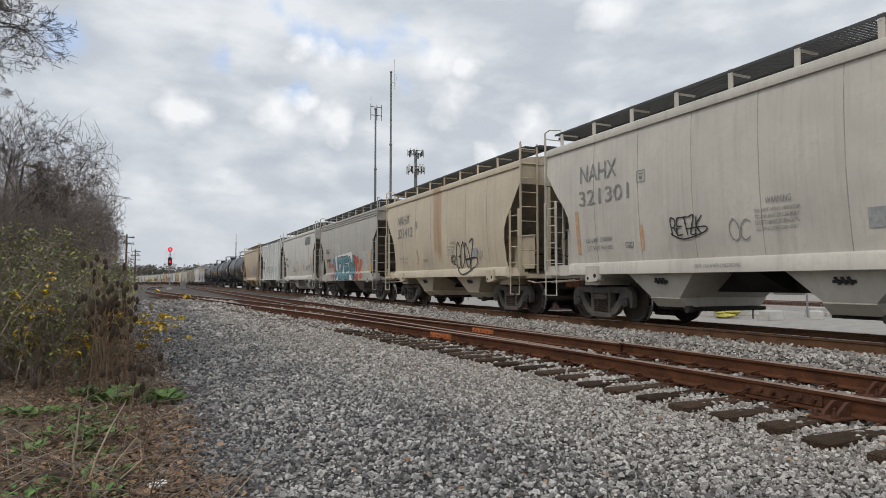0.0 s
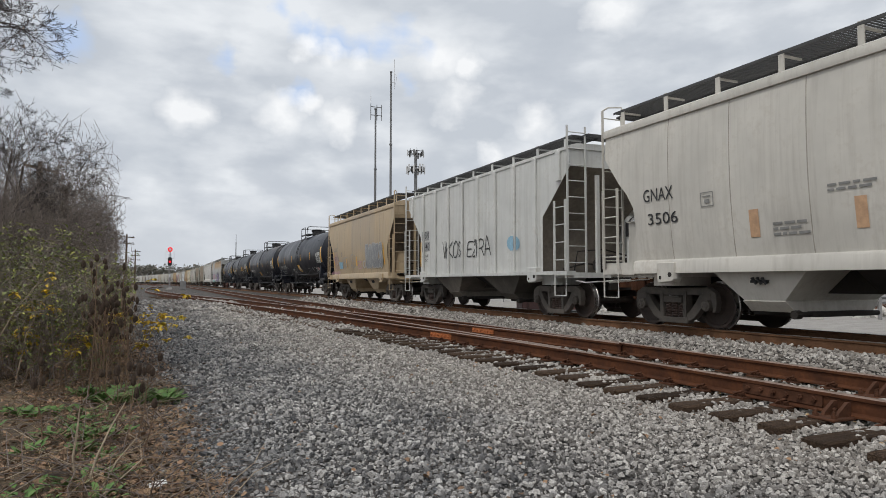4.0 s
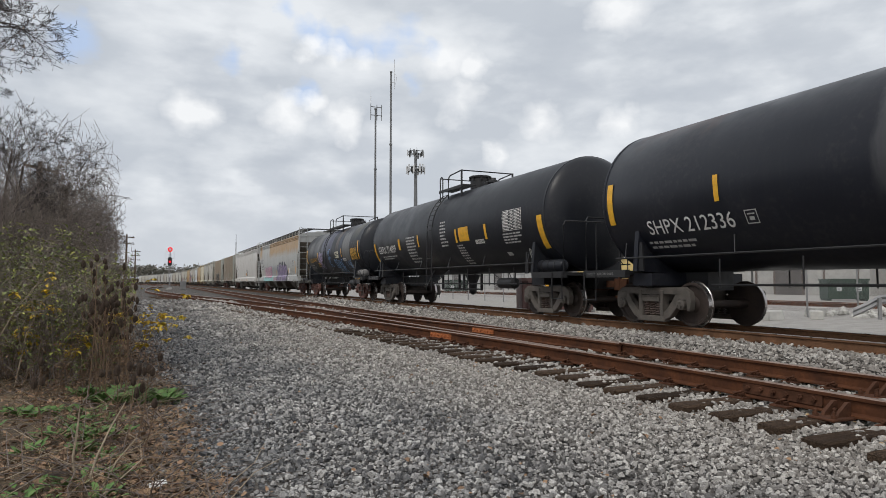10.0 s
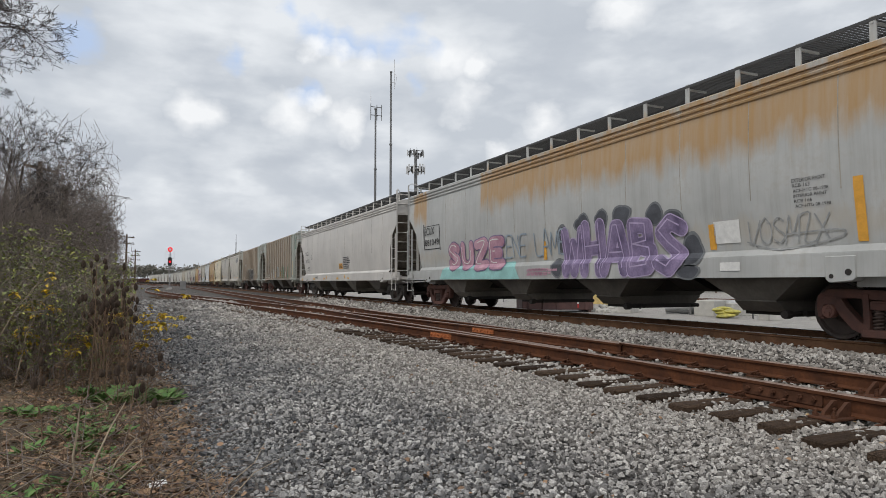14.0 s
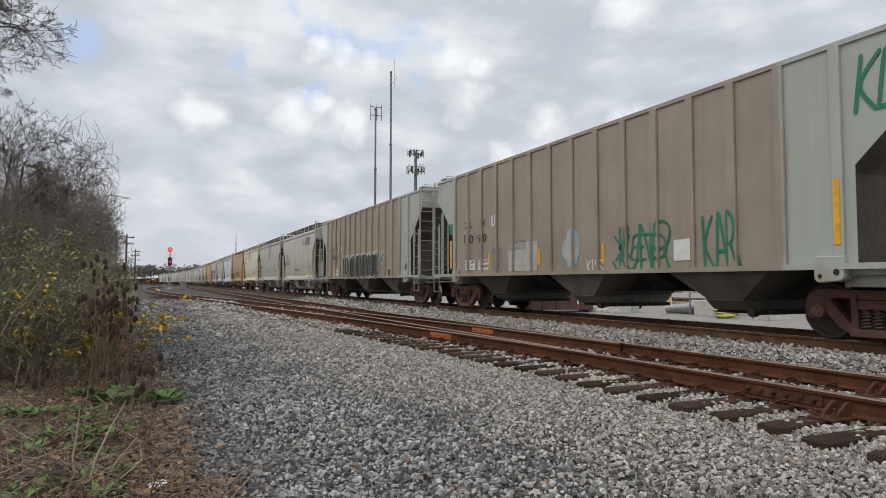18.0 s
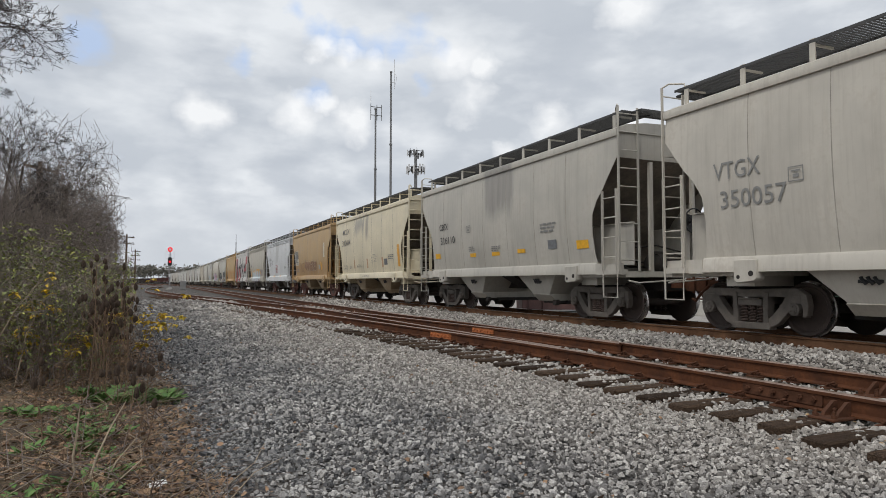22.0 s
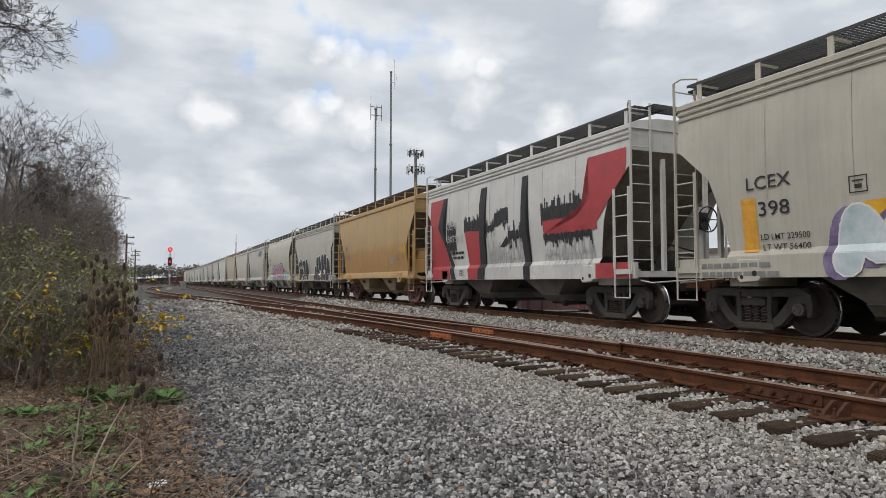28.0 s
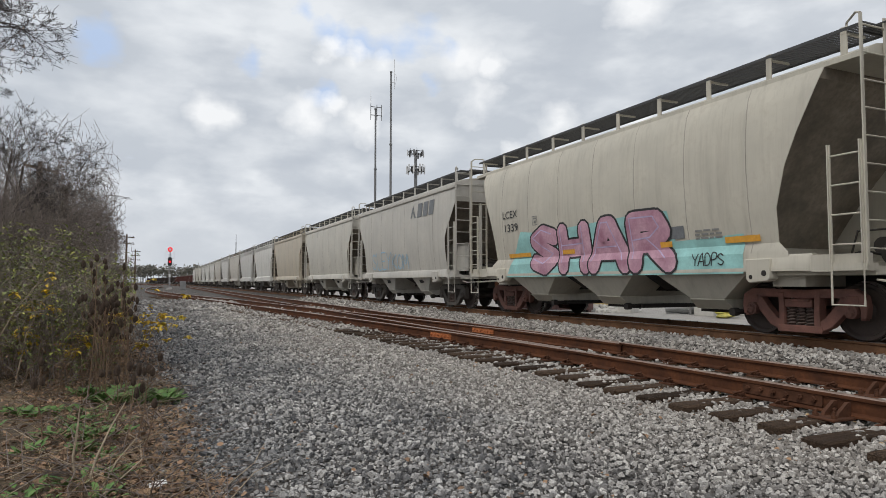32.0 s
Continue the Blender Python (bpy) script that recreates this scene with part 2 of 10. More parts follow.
def ground_z(x, y):
    u = x - main_at(max(-400, min(700, y)))[0]
    z = 0.0
    if abs(u) < 1.75:
        z = 0.215
    elif u < 0:
        z = max(0.0, 0.215 * (1 - (-u - 1.75) / 0.95)) if u > -2.7 else 0.0
    else:
        z = 0.215 - 0.15 * min(1, (u - 1.75) / 1.6)
    if 0 < y < 80 and x < 9.0:
        left = (diverge_x(y) if y > 4 else YARD_X) - 1.75
        z = max(z, 0.026 * min(1, max(0, (x - left) / 0.5)) * min(1, max(0, (8.7 - x) / 0.6)))
    b = verge_x(y)
    if x < b:
        z += min(0.45, 0.10 * (b - x)) + 0.05 * noise.noise(Vector((x * 1.3, y * 1.3, 0)))
    return z


# one ground sheet out to the horizon
def ground_material():
    m, nt, b = node_mat("ground_gravel_and_soil")
    v = coords(nt)
    sep = nt.nodes.new("ShaderNodeSeparateXYZ")
    link(nt, v, sep.inputs[0])
    x, y = sep.outputs[0], sep.outputs[1]
    vo = nt.nodes.new("ShaderNodeTexVoronoi")
    vo.inputs["Scale"].default_value = 17
    link(nt, v, vo.inputs["Vector"])
    big, mid = noise_tex(nt, v, 0.35, 4), noise_tex(nt, v, 2.5, 4)
    grey = nt.nodes.new("ShaderNodeSeparateColor")
    link(nt, vo.outputs["Color"], grey.inputs[0])
    # stones kept dark, darkest at cell edges: shade of the gaps painted in
    stone = mixc(nt, grey.outputs[0], (0.035, 0.033, 0.031), (0.15, 0.14, 0.13))
    stone = mixc(nt, remap(nt, vo.outputs["Distance"], 0.0, 0.75), stone, (0.03, 0.028, 0.026))
    stone = mixc(nt, remap(nt, big, 0.38, 0.62, 0.0, 0.35), stone, (0.20, 0.17, 0.145))
    lot = mixc(nt, remap(nt, mid, 0.3, 0.7), (0.27, 0.26, 0.245), (0.38, 0.36, 0.335))
    soil = mixc(nt, remap(nt, mid, 0.35, 0.65), (0.075, 0.055, 0.035), (0.17, 0.125, 0.075))
    edge = calc(nt, "ADD", x, calc(nt, "ADD", calc(nt, "MULTIPLY", y, 0.03), remap(nt, mid, 0.2, 0.8, -0.35, 0.35)))
    col = mixc(nt, remap(nt, edge, 0.15, 0.3), soil, stone)
    col = mixc(nt, remap(nt, x, 13.2, 14.2), col, lot)
    link(nt, col, b.inputs["Base Color"])
    b.inputs["Roughness"].default_value = 0.9
    bump(nt, b, calc(nt, "ADD", calc(nt, "MULTIPLY", vo.outputs["Distance"], -1.0), mid), 0.9, 0.03)
    return m


def build_ground():
    xs = [-3500, -1200, -500, -200, -90, -45, -24, -14, -9] + [-6 + 0.4 * i for i in range(21)] + [2.5 + 0.5 * i for i in range(30)] + [18, 21, 26, 34, 46, 70, 120, 260, 600, 1400, 3500]
    ys = [-3500, -1200, -450, -200, -90, -40, -18, -8] + [-4 + 0.5 * i for i in range(70)] + [31.5 + 2.0 * i for i in range(30)] + [93 + 6 * i for i in range(30)] + [290, 330, 380, 450, 560, 800, 1300, 2200, 3500]
    verts = [(x, y, ground_z(x, y)) for y in ys for x in xs]
    n = len(xs)
    faces = [(j * n + i, j * n + i + 1, (j + 1) * n + i + 1, (j + 1) * n + i) for j in range(len(ys) - 1) for i in range(n - 1)]
    me = bpy.data.meshes.new("ground")
    me.from_pydata(verts, [], faces)
    me.polygons.foreach_set("use_smooth", [True] * len(faces))
    me.materials.append(ground_material())
    tagged(new("ground", me), "grey crushed stone ground with brown weedy soil verge", "ground", kind="structure")


build_ground()

# ---- rails ----
RAIL_PROF = [(-0.07, 0.0), (0.07, 0.0), (0.07, 0.014), (0.012, 0.032), (0.009, 0.125), (0.034, 0.135), (0.036, 0.163), (0.027, 0.172), (-0.027, 0.172), (-0.036, 0.163), (-0.034, 0.135), (-0.009, 0.125), (-0.012, 0.032), (-0.07, 0.014)]
RAIL_MATS = [0, 0, 0, 0, 0, 0, 1, 1, 1, 0, 0, 0, 0, 0]


def rail(name, pts, top, side, head, label):
    bm = bmesh.new()
    sweep(bm, [(a, b * 0.195 / 0.172) for a, b in RAIL_PROF], [(p[0], p[1], top - 0.195) for p in pts], mats=RAIL_MATS)
    ob = part(name, bm, [side, head], None, sharp=25)
    return tagged(ob, label, "rail", group="rails")


def offset_line(pts, d):
    out = []
    for i, p in enumerate(pts):
        a, b = Vector(pts[max(i - 1, 0)][:2]), Vector(pts[min(i + 1, len(pts) - 1)][:2])
        t = (b - a).normalized()
        out.append((p[0] + t.y * d, p[1] - t.x * d))
    return out


main_line = [(MAIN_X, -360.0), (MAIN_X, -100.0), (MAIN_X, 0.0), (MAIN_X, 90.0)] + [main_at(185 + 9 * k)[:2] for k in range(45)]
for side in (-0.7525, 0.7525):
    rail("rail", offset_line(main_line, side), MAIN_TOP, MAIN_SIDE, RAIL_TOP, "main line steel rail with polished head and rusty web")
straight = [(YARD_X, -60.0), (YARD_X, 0.0), (YARD_X, 40.0), (YARD_X, 150.0)] + [(main_at(185 + 12 * k)[0] - 4.07, main_at(185 + 12 * k)[1]) for k in range(26)]
SWITCH_Y, FROG_Y = 8.8, 21.5
rail("rail", offset_line(straight, 0.7525), YARD_TOP_Z, RAIL_SIDE, YARD_TOP, "rusty brown siding rail")
near_stock = [(YARD_X, -60.0), (YARD_X, 0.0), (YARD_X, 3.0)] + [tuple(p[:2]) for p in DIVERGE]
rail("rail", offset_line(near_stock, -0.7525), YARD_TOP_Z, RAIL_SIDE, YARD_TOP, "rusty brown stock rail curving away to the side")
# the straight route's left rail begins as a switch point beside the stock rail
left_straight = [(YARD_X - 0.7525 + 0.085, SWITCH_Y), (YARD_X - 0.7525 + 0.03, SWITCH_Y + 2.5), (YARD_X - 0.7525, SWITCH_Y + 6), (YARD_X - 0.7525, 40.0), (YARD_X - 0.7525, 150.0)] + [(main_at(185 + 12 * k)[0] - 4.82, main_at(185 + 12 * k)[1]) for k in range(26)]
rail("switch_point_rail", left_straight, YARD_TOP_Z - 0.002, RAIL_SIDE, YARD_TOP, "rusty switch point rail lying beside the stock rail")
right_curve = [p for p in offset_line([tuple(q[:2]) for q in DIVERGE], 0.7525) if p[1] > SWITCH_Y + 1]
right_curve = [(YARD_X + 0.7525 - 0.085, SWITCH_Y + 0.2)] + [p for p in right_curve if p[1] > 12]
rail("closure_rail", right_curve, YARD_TOP_Z - 0.003, RAIL_SIDE, YARD_TOP, "rusty curved closure rail of the turnout")
for gx in (YARD_X + 0.7525 - 0.13,):
    rail("guard_rail", [(gx + 0.03, 18.2), (gx, 19.2), (gx, 23.0), (gx + 0.03, 24.0)], YARD_TOP_Z, RAIL_SIDE, YARD_TOP, "short rusty guard rail inside the running rail")


# ---- ties, plates, spikes and joint bars ----
def unit_tie():
    bm = bmesh.new()
    box(bm, -0.5, 0.5, -0.115, 0.115, -0.18, 0.0)
    bmesh.ops.bevel(bm, geom=bm.edges[:], offset=0.012, segments=1, affect="EDGES")
    return finish(bm, "tie", TIE)


def unit_plate():
    bm = bmesh.new()
    box(bm, -0.17, 0.17, -0.10, 0.10, 0.0, 0.018)
    for sx in (-1, 1):
        box(bm, sx * 0.075 - 0.012, sx * 0.075 + 0.012, -0.1, 0.1, 0.018, 0.03)
        for sy in (-0.05, 0.05):
            tube(bm, [(sx * 0.105, sy, 0.018), (sx * 0.105, sy, 0.05)], 0.014, 6)
            box(bm, sx * 0.105 - 0.028, sx * 0.105 + 0.016, sy - 0.016, sy + 0.016, 0.045, 0.062)
    return finish(bm, "tie_plate", RUST)


def unit_clip():
    bm = bmesh.new()
    pts = [(0.035, -0.03, 0.02), (0.04, 0.0, 0.045), (0.035, 0.035, 0.06), (0.012, 0.05, 0.07), (-0.014, 0.04, 0.066), (-0.024, 0.01, 0.05), (-0.02, -0.015, 0.042)]
    tube(bm, pts, 0.0125, 6)
    return finish(bm, "rail_anchor", RUST)


TIE_ME, PLATE_ME, CLIP_ME = unit_tie(), unit_plate(), unit_clip()
tie_rng = random.Random(4)


def tie(x0, x1, y, top, rails, skew=0.0, group="siding ties", fittings=True):
    mid = (x0 + x1) / 2
    ob = part("railroad_tie", TIE_ME, None, None)
    ob.matrix_basis = pose(mid, y, top, 0, tie_rng.uniform(-0.25, 0.25), skew + tie_rng.uniform(-0.7, 0.7)) @ Matrix.Diagonal((x1 - x0, 1, 1, 1))
    tagged(ob, "dark weathered timber tie with split grain, set in gravel", "railroad tie", group=group)
    return ob


def fitting(name, me, x, y, z, rz=0.0):
    ob = part(name, me, None, None)
    ob.matrix_basis = pose(x, y, z, 0, 0, rz)
    return ob


def track_plates(thing_ob, xs, y, z, anchors):
    for x in xs:
        ob = fitting("tie_plate", PLATE_ME, x, y, z)
        ob.parent, ob.matrix_parent_inverse = thing_ob, thing_ob.matrix_basis.inverted()
        if anchors:
            for sx in (-1, 1):
                c = fitting("rail_clip", CLIP_ME, x + sx * 0.10, y + 0.02, z + 0.01, 0 if sx > 0 else 180)
                c.parent, c.matrix_parent_inverse = thing_ob, thing_ob.matrix_basis.inverted()


y = 1.46
while y < 62:
    lx = diverge_x(y) - 0.7525 if y > 4 else YARD_X - 0.7525
    x0 = lx - 1.04 + tie_rng.uniform(-0.07, 0.07)
    x1 = YARD_X + 0.7525 + 0.5 if y < 40 else lx + 2.1
    ob = tie(x0, x1, y, 0.077, (), group="siding ties")
    near = y < 26
    rails_here = [lx, YARD_X + 0.7525]
    if y > FROG_Y + 3:
        rails_here += [YARD_X - 0.7525, lx + 1.505]
    track_plates(ob, rails_here if near else [lx], y, 0.077, near and y < 13)
    y += 0.53
y = 2.0
while y < 70:
    ob = tie(MAIN_X - 1.3, MAIN_X + 1.3, y, 0.214, (), group="main line ties")
    if y < 36:
        track_plates(ob, [MAIN_X - 0.7525], y, 0.214, False)
    y += 0.53


def joint_bar(x, y, top, mat, label, length=0.92, rz=0.0, big=False):
    bm = bmesh.new()
    for s in (-1, 1):
        slab(bm, [(s * 0.012, 0.035), (s * 0.040, 0.03), (s * 0.034, 0.06), (s * 0.030, 0.12), (s * 0.036, 0.137), (s * 0.012, 0.13)], -length / 2, length / 2, "xz")
    ob = part("joint_bar", bm, mat)
    ob.matrix_basis = pose(x, y, top - 0.185, 0, 0, rz)
    tagged(ob, label, "joint bar", group="rail joints")
    for k in range(6):
        b2 = bmesh.new()
        yy = -length / 2 + length * (k + 0.5) / 6
        tube(b2, [(-0.075, yy, 0.085), (0.075, yy, 0.085)], 0.012, 6)
        tube(b2, [(-0.066, yy, 0.09), (-0.036, yy, 0.09)], 0.029, 6)
        tube(b2, [(0.036, yy, 0.085), (0.055, yy, 0.085)], 0.024, 6)
        part("bolt", b2, mat, ob)
    return ob


joint_bar(diverge_x(12.8) - 0.7525, 12.8, YARD_TOP_Z, ORANGE_RUST, "bright orange rusted joint bar bolted to the rail", rz=4.5)
joint_bar(diverge_x(13.6) + 0.7525, 13.6, YARD_TOP_Z, ORANGE_RUST, "bright orange rusted joint bar bolted to the rail", rz=4.5)
joint_bar(YARD_X - 0.7525, 4.72, YARD_TOP_Z, RUST, "dark brown joint bar with square bolts")
for fy in (27.0,):
    joint_bar(YARD_X + 0.7525, fy, YARD_TOP_Z, RUST, "dark brown joint bar with square bolts")


# a brace that holds the stock rail upright: plate, two gussets and four bolts
def rail_brace(x, y, z):
    ob = thing("rail_brace", "rusty rail brace with bolts on a tie plate", "rail brace", at=pose(x, y, z))
    bm = bmesh.new()
    box(bm, -0.34, 0.02, -0.13, 0.13, 0.0, 0.025)
    bmesh.ops.bevel(bm, geom=bm.edges[:], offset=0.006, segments=1, affect="EDGES")
    part("brace_plate", bm, RUST, ob)
    for yy in (-0.065, 0.065):
        bm = bmesh.new()
        slab(bm, [(-0.22, 0.025), (-0.03, 0.025), (-0.03, 0.15), (-0.07, 0.15), (-0.20, 0.06)], yy - 0.018, yy + 0.018, "xz")
        part("gusset", bm, RUST, ob)
    for xx, yy in ((-0.28, -0.09), (-0.28, 0.09), (-0.14, 0.0), (-0.10, 0.10)):
        bm = bmesh.new()
        tube(bm, [(xx, yy, 0.02), (xx, yy, 0.085)], 0.016, 8)
        tube(bm, [(xx, yy, 0.03), (xx, yy, 0.055)], 0.029, 6)
        part("bolt", bm, RUST, ob)
    return ob


rail_brace(YARD_X - 0.7525 - 0.03, 4.04, 0.080)
rail_brace(YARD_X + 0.7525 - 0.03, 4.6, 0.080)


# ---- freight cars: the origin of each lies on the rail head, midway between its couplers; its length runs along y ----
WHEEL_R = 0.457


def wheelset_mesh():
    bm = bmesh.new()
    for s in (-1, 1):
        prof = [(s * 0.68, 0.10), (s * 0.685, 0.40), (s * 0.68, 0.475), (s * 0.695, 0.484), (s * 0.71, 0.478), (s * 0.722, 0.460), (s * 0.81, 0.452), (s * 0.82, 0.440), (s * 0.815, 0.395), (s * 0.775, 0.365), (s * 0.765, 0.18), (s * 0.82, 0.13), (s * 0.84, 0.06)]
        lathe(bm, prof, "x", 20, [0, 0, 0, 0, 1, 1, 0, 0, 0, 0, 0, 0])
    lathe(bm, [(-1.1, 0.07), (-0.84, 0.07), (-0.82, 0.1), (-0.66, 0.1), (-0.5, 0.085), (0.5, 0.085), (0.66, 0.1), (0.82, 0.1), (0.84, 0.07), (1.1, 0.07)], "x", 12)
    return finish(bm, "wheelset", [WHEEL, TREAD], 40)


def side_frame_mesh():
    """A cast side frame with two triangular windows, journal jaws at its ends and a spring nest opening."""
    bm = bmesh.new()
    for s in (-1, 1):
        a, b = s * 0.93, s * 1.07
        a, b = min(a, b), max(a, b)
        strap(bm, [(-1.06, 0.36), (-1.07, 0.52), (-1.03, 0.66), (-0.90, 0.735), (-0.5, 0.735), (0.0, 0.715), (0.5, 0.735), (0.90, 0.735), (1.03, 0.66), (1.07, 0.52), (1.06, 0.36)], [0.07, 0.10, 0.15, 0.15, 0.135, 0.14, 0.135, 0.15, 0.15, 0.10, 0.07], a, b)
        for t in (-1, 1):
            strap(bm, [(t * 0.80, 0.66), (t * 0.68, 0.46), (t * 0.50, 0.26), (t * 0.28, 0.15)], [0.16, 0.18, 0.17, 0.13], a, b)
            strap(bm, [(t * 0.32, 0.12), (t * 0.31, 0.45), (t * 0.33, 0.74)], [0.11, 0.085, 0.11], a - 0.014, b + 0.014)
            box(bm, a - 0.01, b + 0.01, t * 0.889 - 0.10, t * 0.889 + 0.10, 0.555, 0.70)
            box(bm, a + 0.01, b - 0.01, t * 1.04 - 0.035, t * 1.04 + 0.035, 0.33, 0.56)
            box(bm, a + 0.01, b - 0.01, t * 0.735 - 0.03, t * 0.735 + 0.03, 0.40, 0.60)
        strap(bm, [(-0.40, 0.145), (0.40, 0.145)], 0.12, a - 0.02, b + 0.02)
        box(bm, min(s * 0.9, s * 1.10), max(s * 0.9, s * 1.10), -0.25, 0.25, 0.50, 0.62)
        box(bm, min(s * 0.9, s * 1.12), max(s * 0.9, s * 1.12), -0.22, 0.22, 0.60, 0.635)
    box(bm, -0.95, 0.95, -0.17, 0.17, 0.52, 0.74)
    lathe(bm, [(0.74, 0.02), (0.74, 0.19), (0.84, 0.19), (0.84, 0.02)], "z", 16)
    for t in (-1, 1):
        box(bm, -0.75, 0.75, t * 0.36 - 0.04, t * 0.36 + 0.04, 0.34, 0.44)
        for s in (-1, 1):
            box(bm, s * 0.76 - 0.05, s * 0.76 + 0.05, t * 0.37 - 0.03, t * 0.40 + 0.03, 0.28, 0.52)
    bmesh.ops.bevel(bm, geom=[e for e in bm.edges if e.calc_length() > 0.06], offset=0.009, segments=1, affect="EDGES")
    return finish(bm, "truck", TRUCK_GREY, 30)


def springs_mesh():
    bm = bmesh.new()
    for y in (-0.175, 0.0, 0.175):
        pts = [(0.072 * math.cos(t), y + 0.072 * math.sin(t), 0.21 + 0.28 * k / 33) for k in range(34) for t in (k * 2 * math.pi * 5.5 / 33,)]
        tube(bm, pts, 0.019, 4)
        tube(bm, [(0, y, 0.20), (0, y, 0.50)], 0.045, 8)
    return finish(bm, "spring_nest", SPRING, 50)


def bearing_mesh():
    bm = bmesh.new()
    lathe(bm, [(-0.06, 0.105), (0.06, 0.105), (0.07, 0.075), (0.085, 0.07), (0.09, 0.03)], "x", 16)
    for k in range(3):
        t = math.radians(90 + 120 * k)
        tube(bm, [(0.07, 0.045 * math.cos(t), 0.045 * math.sin(t)), (0.105, 0.045 * math.cos(t), 0.045 * math.sin(t))], 0.014, 6)
    return finish(bm, "bearing_cap", TRUCK_GREY, 40)


WHEELSET_ME, FRAME_ME, SPRING_ME, BEARING_ME = wheelset_mesh(), side_frame_mesh(), springs_mesh(), bearing_mesh()
wheelsets = {-1: [], 1: []}


def truck(car, y, mat=None, full=True):
    t = part("truck", FRAME_ME, None, car, at=(0, y, 0))
    for s in (-1, 1):
        part("wheelset", WHEELSET_ME, None, t, at=(0, s * 0.889, WHEEL_R))
    for s in (-1, 1) if full else (-1,):
        part("spring_nest", SPRING_ME, None, t, at=(s * 1.0, 0, 0))
        for e in (-1, 1):
            part("bearing_cap", BEARING_ME, None, t, at=pose(s * 1.06, e * 0.889, WHEEL_R, 0, 0, 0 if s > 0 else 180))
    return t


def coupler_mesh():
    bm = bmesh.new()
    box(bm, -0.09, 0.09, -0.95, -0.22, 0.78, 0.95)
    slab(bm, [(-0.13, -0.24), (0.13, -0.24), (0.20, -0.10), (0.17, 0.02), (0.08, 0.04), (0.05, -0.08), (-0.04, -0.10), (-0.06, 0.03), (-0.16, 0.0)], 0.72, 1.0, "xy")
    tube(bm, [(0.13, -0.03, 0.68), (0.13, -0.03, 1.04)], 0.03, 6)
    box(bm, -0.24, 0.24, -0.98, -0.86, 0.70, 1.04)
    tube(bm, [(-0.35, -0.55, 0.85), (-0.33, -0.3, 0.68), (-0.28, -0.1, 0.52), (-0.22, 0.05, 0.55)], 0.028, 6)
    return finish(bm, "coupler", RUST, 40)


COUPLER_ME = coupler_mesh()
RUNG = {}


def rung_mesh(w, mat, axis="y"):
    key = (round(w, 2), mat.name, axis)
    if key not in RUNG:
        bm = bmesh.new()
        h = w / 2
        tube(bm, [(0, -h, 0), (0, h, 0)] if axis == "y" else [(-h, 0, 0), (h, 0, 0)], 0.0135, 6)
        RUNG[key] = finish(bm, "rung", mat, 50)
    return RUNG[key]


def ladder(car, x, y0, y1, z0, z1, mat, n, stiles=(True, True), step=0.0, axis="y", fixed=0.0):
    """A ladder on the car's side (axis y) or end (axis x): two flat stiles and round rungs."""
    bm = bmesh.new()
    for on, a in zip(stiles, (y0, y1)):
        if on:
            if axis == "y":
                box(bm, x - 0.012, x + 0.012, a - 0.026, a + 0.026, z0 - step, z1)
                box(bm, x - 0.04, x + 0.012, a - 0.008, a + 0.008, z0 - step, z1)
            else:
                box(bm, a - 0.026, a + 0.026, fixed - 0.012, fixed + 0.012, z0 - step, z1)
    if step:
        if axis == "y":
            box(bm, x - 0.02, x + 0.02, y0, y1, z0 - step, z0 - step + 0.02)
    if not (x < 0 or (axis == "x" and y0 < 0)):
        for k in range(n):
            z = z0 + (z1 - z0) * (k + 0.6) / n
            tube(bm, [(x, y0, z), (x, y1, z)] if axis == "y" else [(y0, fixed, z), (y1, fixed, z)], 0.0135, 5)
    ob = part("ladder", bm, mat, car)
    me = rung_mesh(abs(y1 - y0), mat, axis)
    for k in range(n if x < 0 or (axis == "x" and y0 < 0) else 0):
        z = z0 + (z1 - z0) * (k + 0.6) / n
        part("rung", me, None, ob, at=(x, (y0 + y1) / 2, z) if axis == "y" else ((y0 + y1) / 2, fixed, z))
    return ob


def stack(bm, levels):
    """A hull of level rectangles (z, half width, y from, y to), closed at top and bottom."""
    rings = [[bm.verts.new(p) for p in ((-w, a, z), (w, a, z), (w, b, z), (-w, b, z))] for z, w, a, b in levels]
    for A, B in zip(rings, rings[1:]):
        for k in range(4):
            bm.faces.new((A[k], A[(k + 1) % 4], B[(k + 1) % 4], B[k]))
    bm.faces.new(rings[0][::-1])
    bm.faces.new(rings[-1])


def grating_mesh(length, width):
    """An open steel walkway: edge bars and many cross slats."""
    bm = bmesh.new()
    h = length / 2
    for x in (-width / 2, width / 2):
        box(bm, x - 0.008, x + 0.008, -h, h, -0.045, 0.005)
    n = int(length / 0.065)
    for k in range(n + 1):
        y = -h + length * k / n
        box(bm, -width / 2 + 0.009, width / 2 - 0.009, y - 0.013, y + 0.013, -0.022, 0.0)
    return finish(bm, "running_board", GRATE, 0)


def handwheel_mesh():
    bm = bmesh.new()
    n, R = 24, 0.28
    pts = [(R * math.cos(2 * math.pi * k / n), 0, R * math.sin(2 * math.pi * k / n)) for k in range(n + 1)]
    tube(bm, pts, 0.016, 6)
    for k in range(5):
        t = 2 * math.pi * k / 5
        tube(bm, [(0, 0.05, 0), (R * math.cos(t), 0, R * math.sin(t))], 0.012, 5)
    lathe(bm, [(0.0, 0.05), (0.12, 0.05)], "y", 12)
    box(bm, -0.13, 0.13, 0.12, 0.28, -0.22, 0.16)
    return finish(bm, "hand_brake", BLACK, 40)


HANDWHEEL_ME = handwheel_mesh()


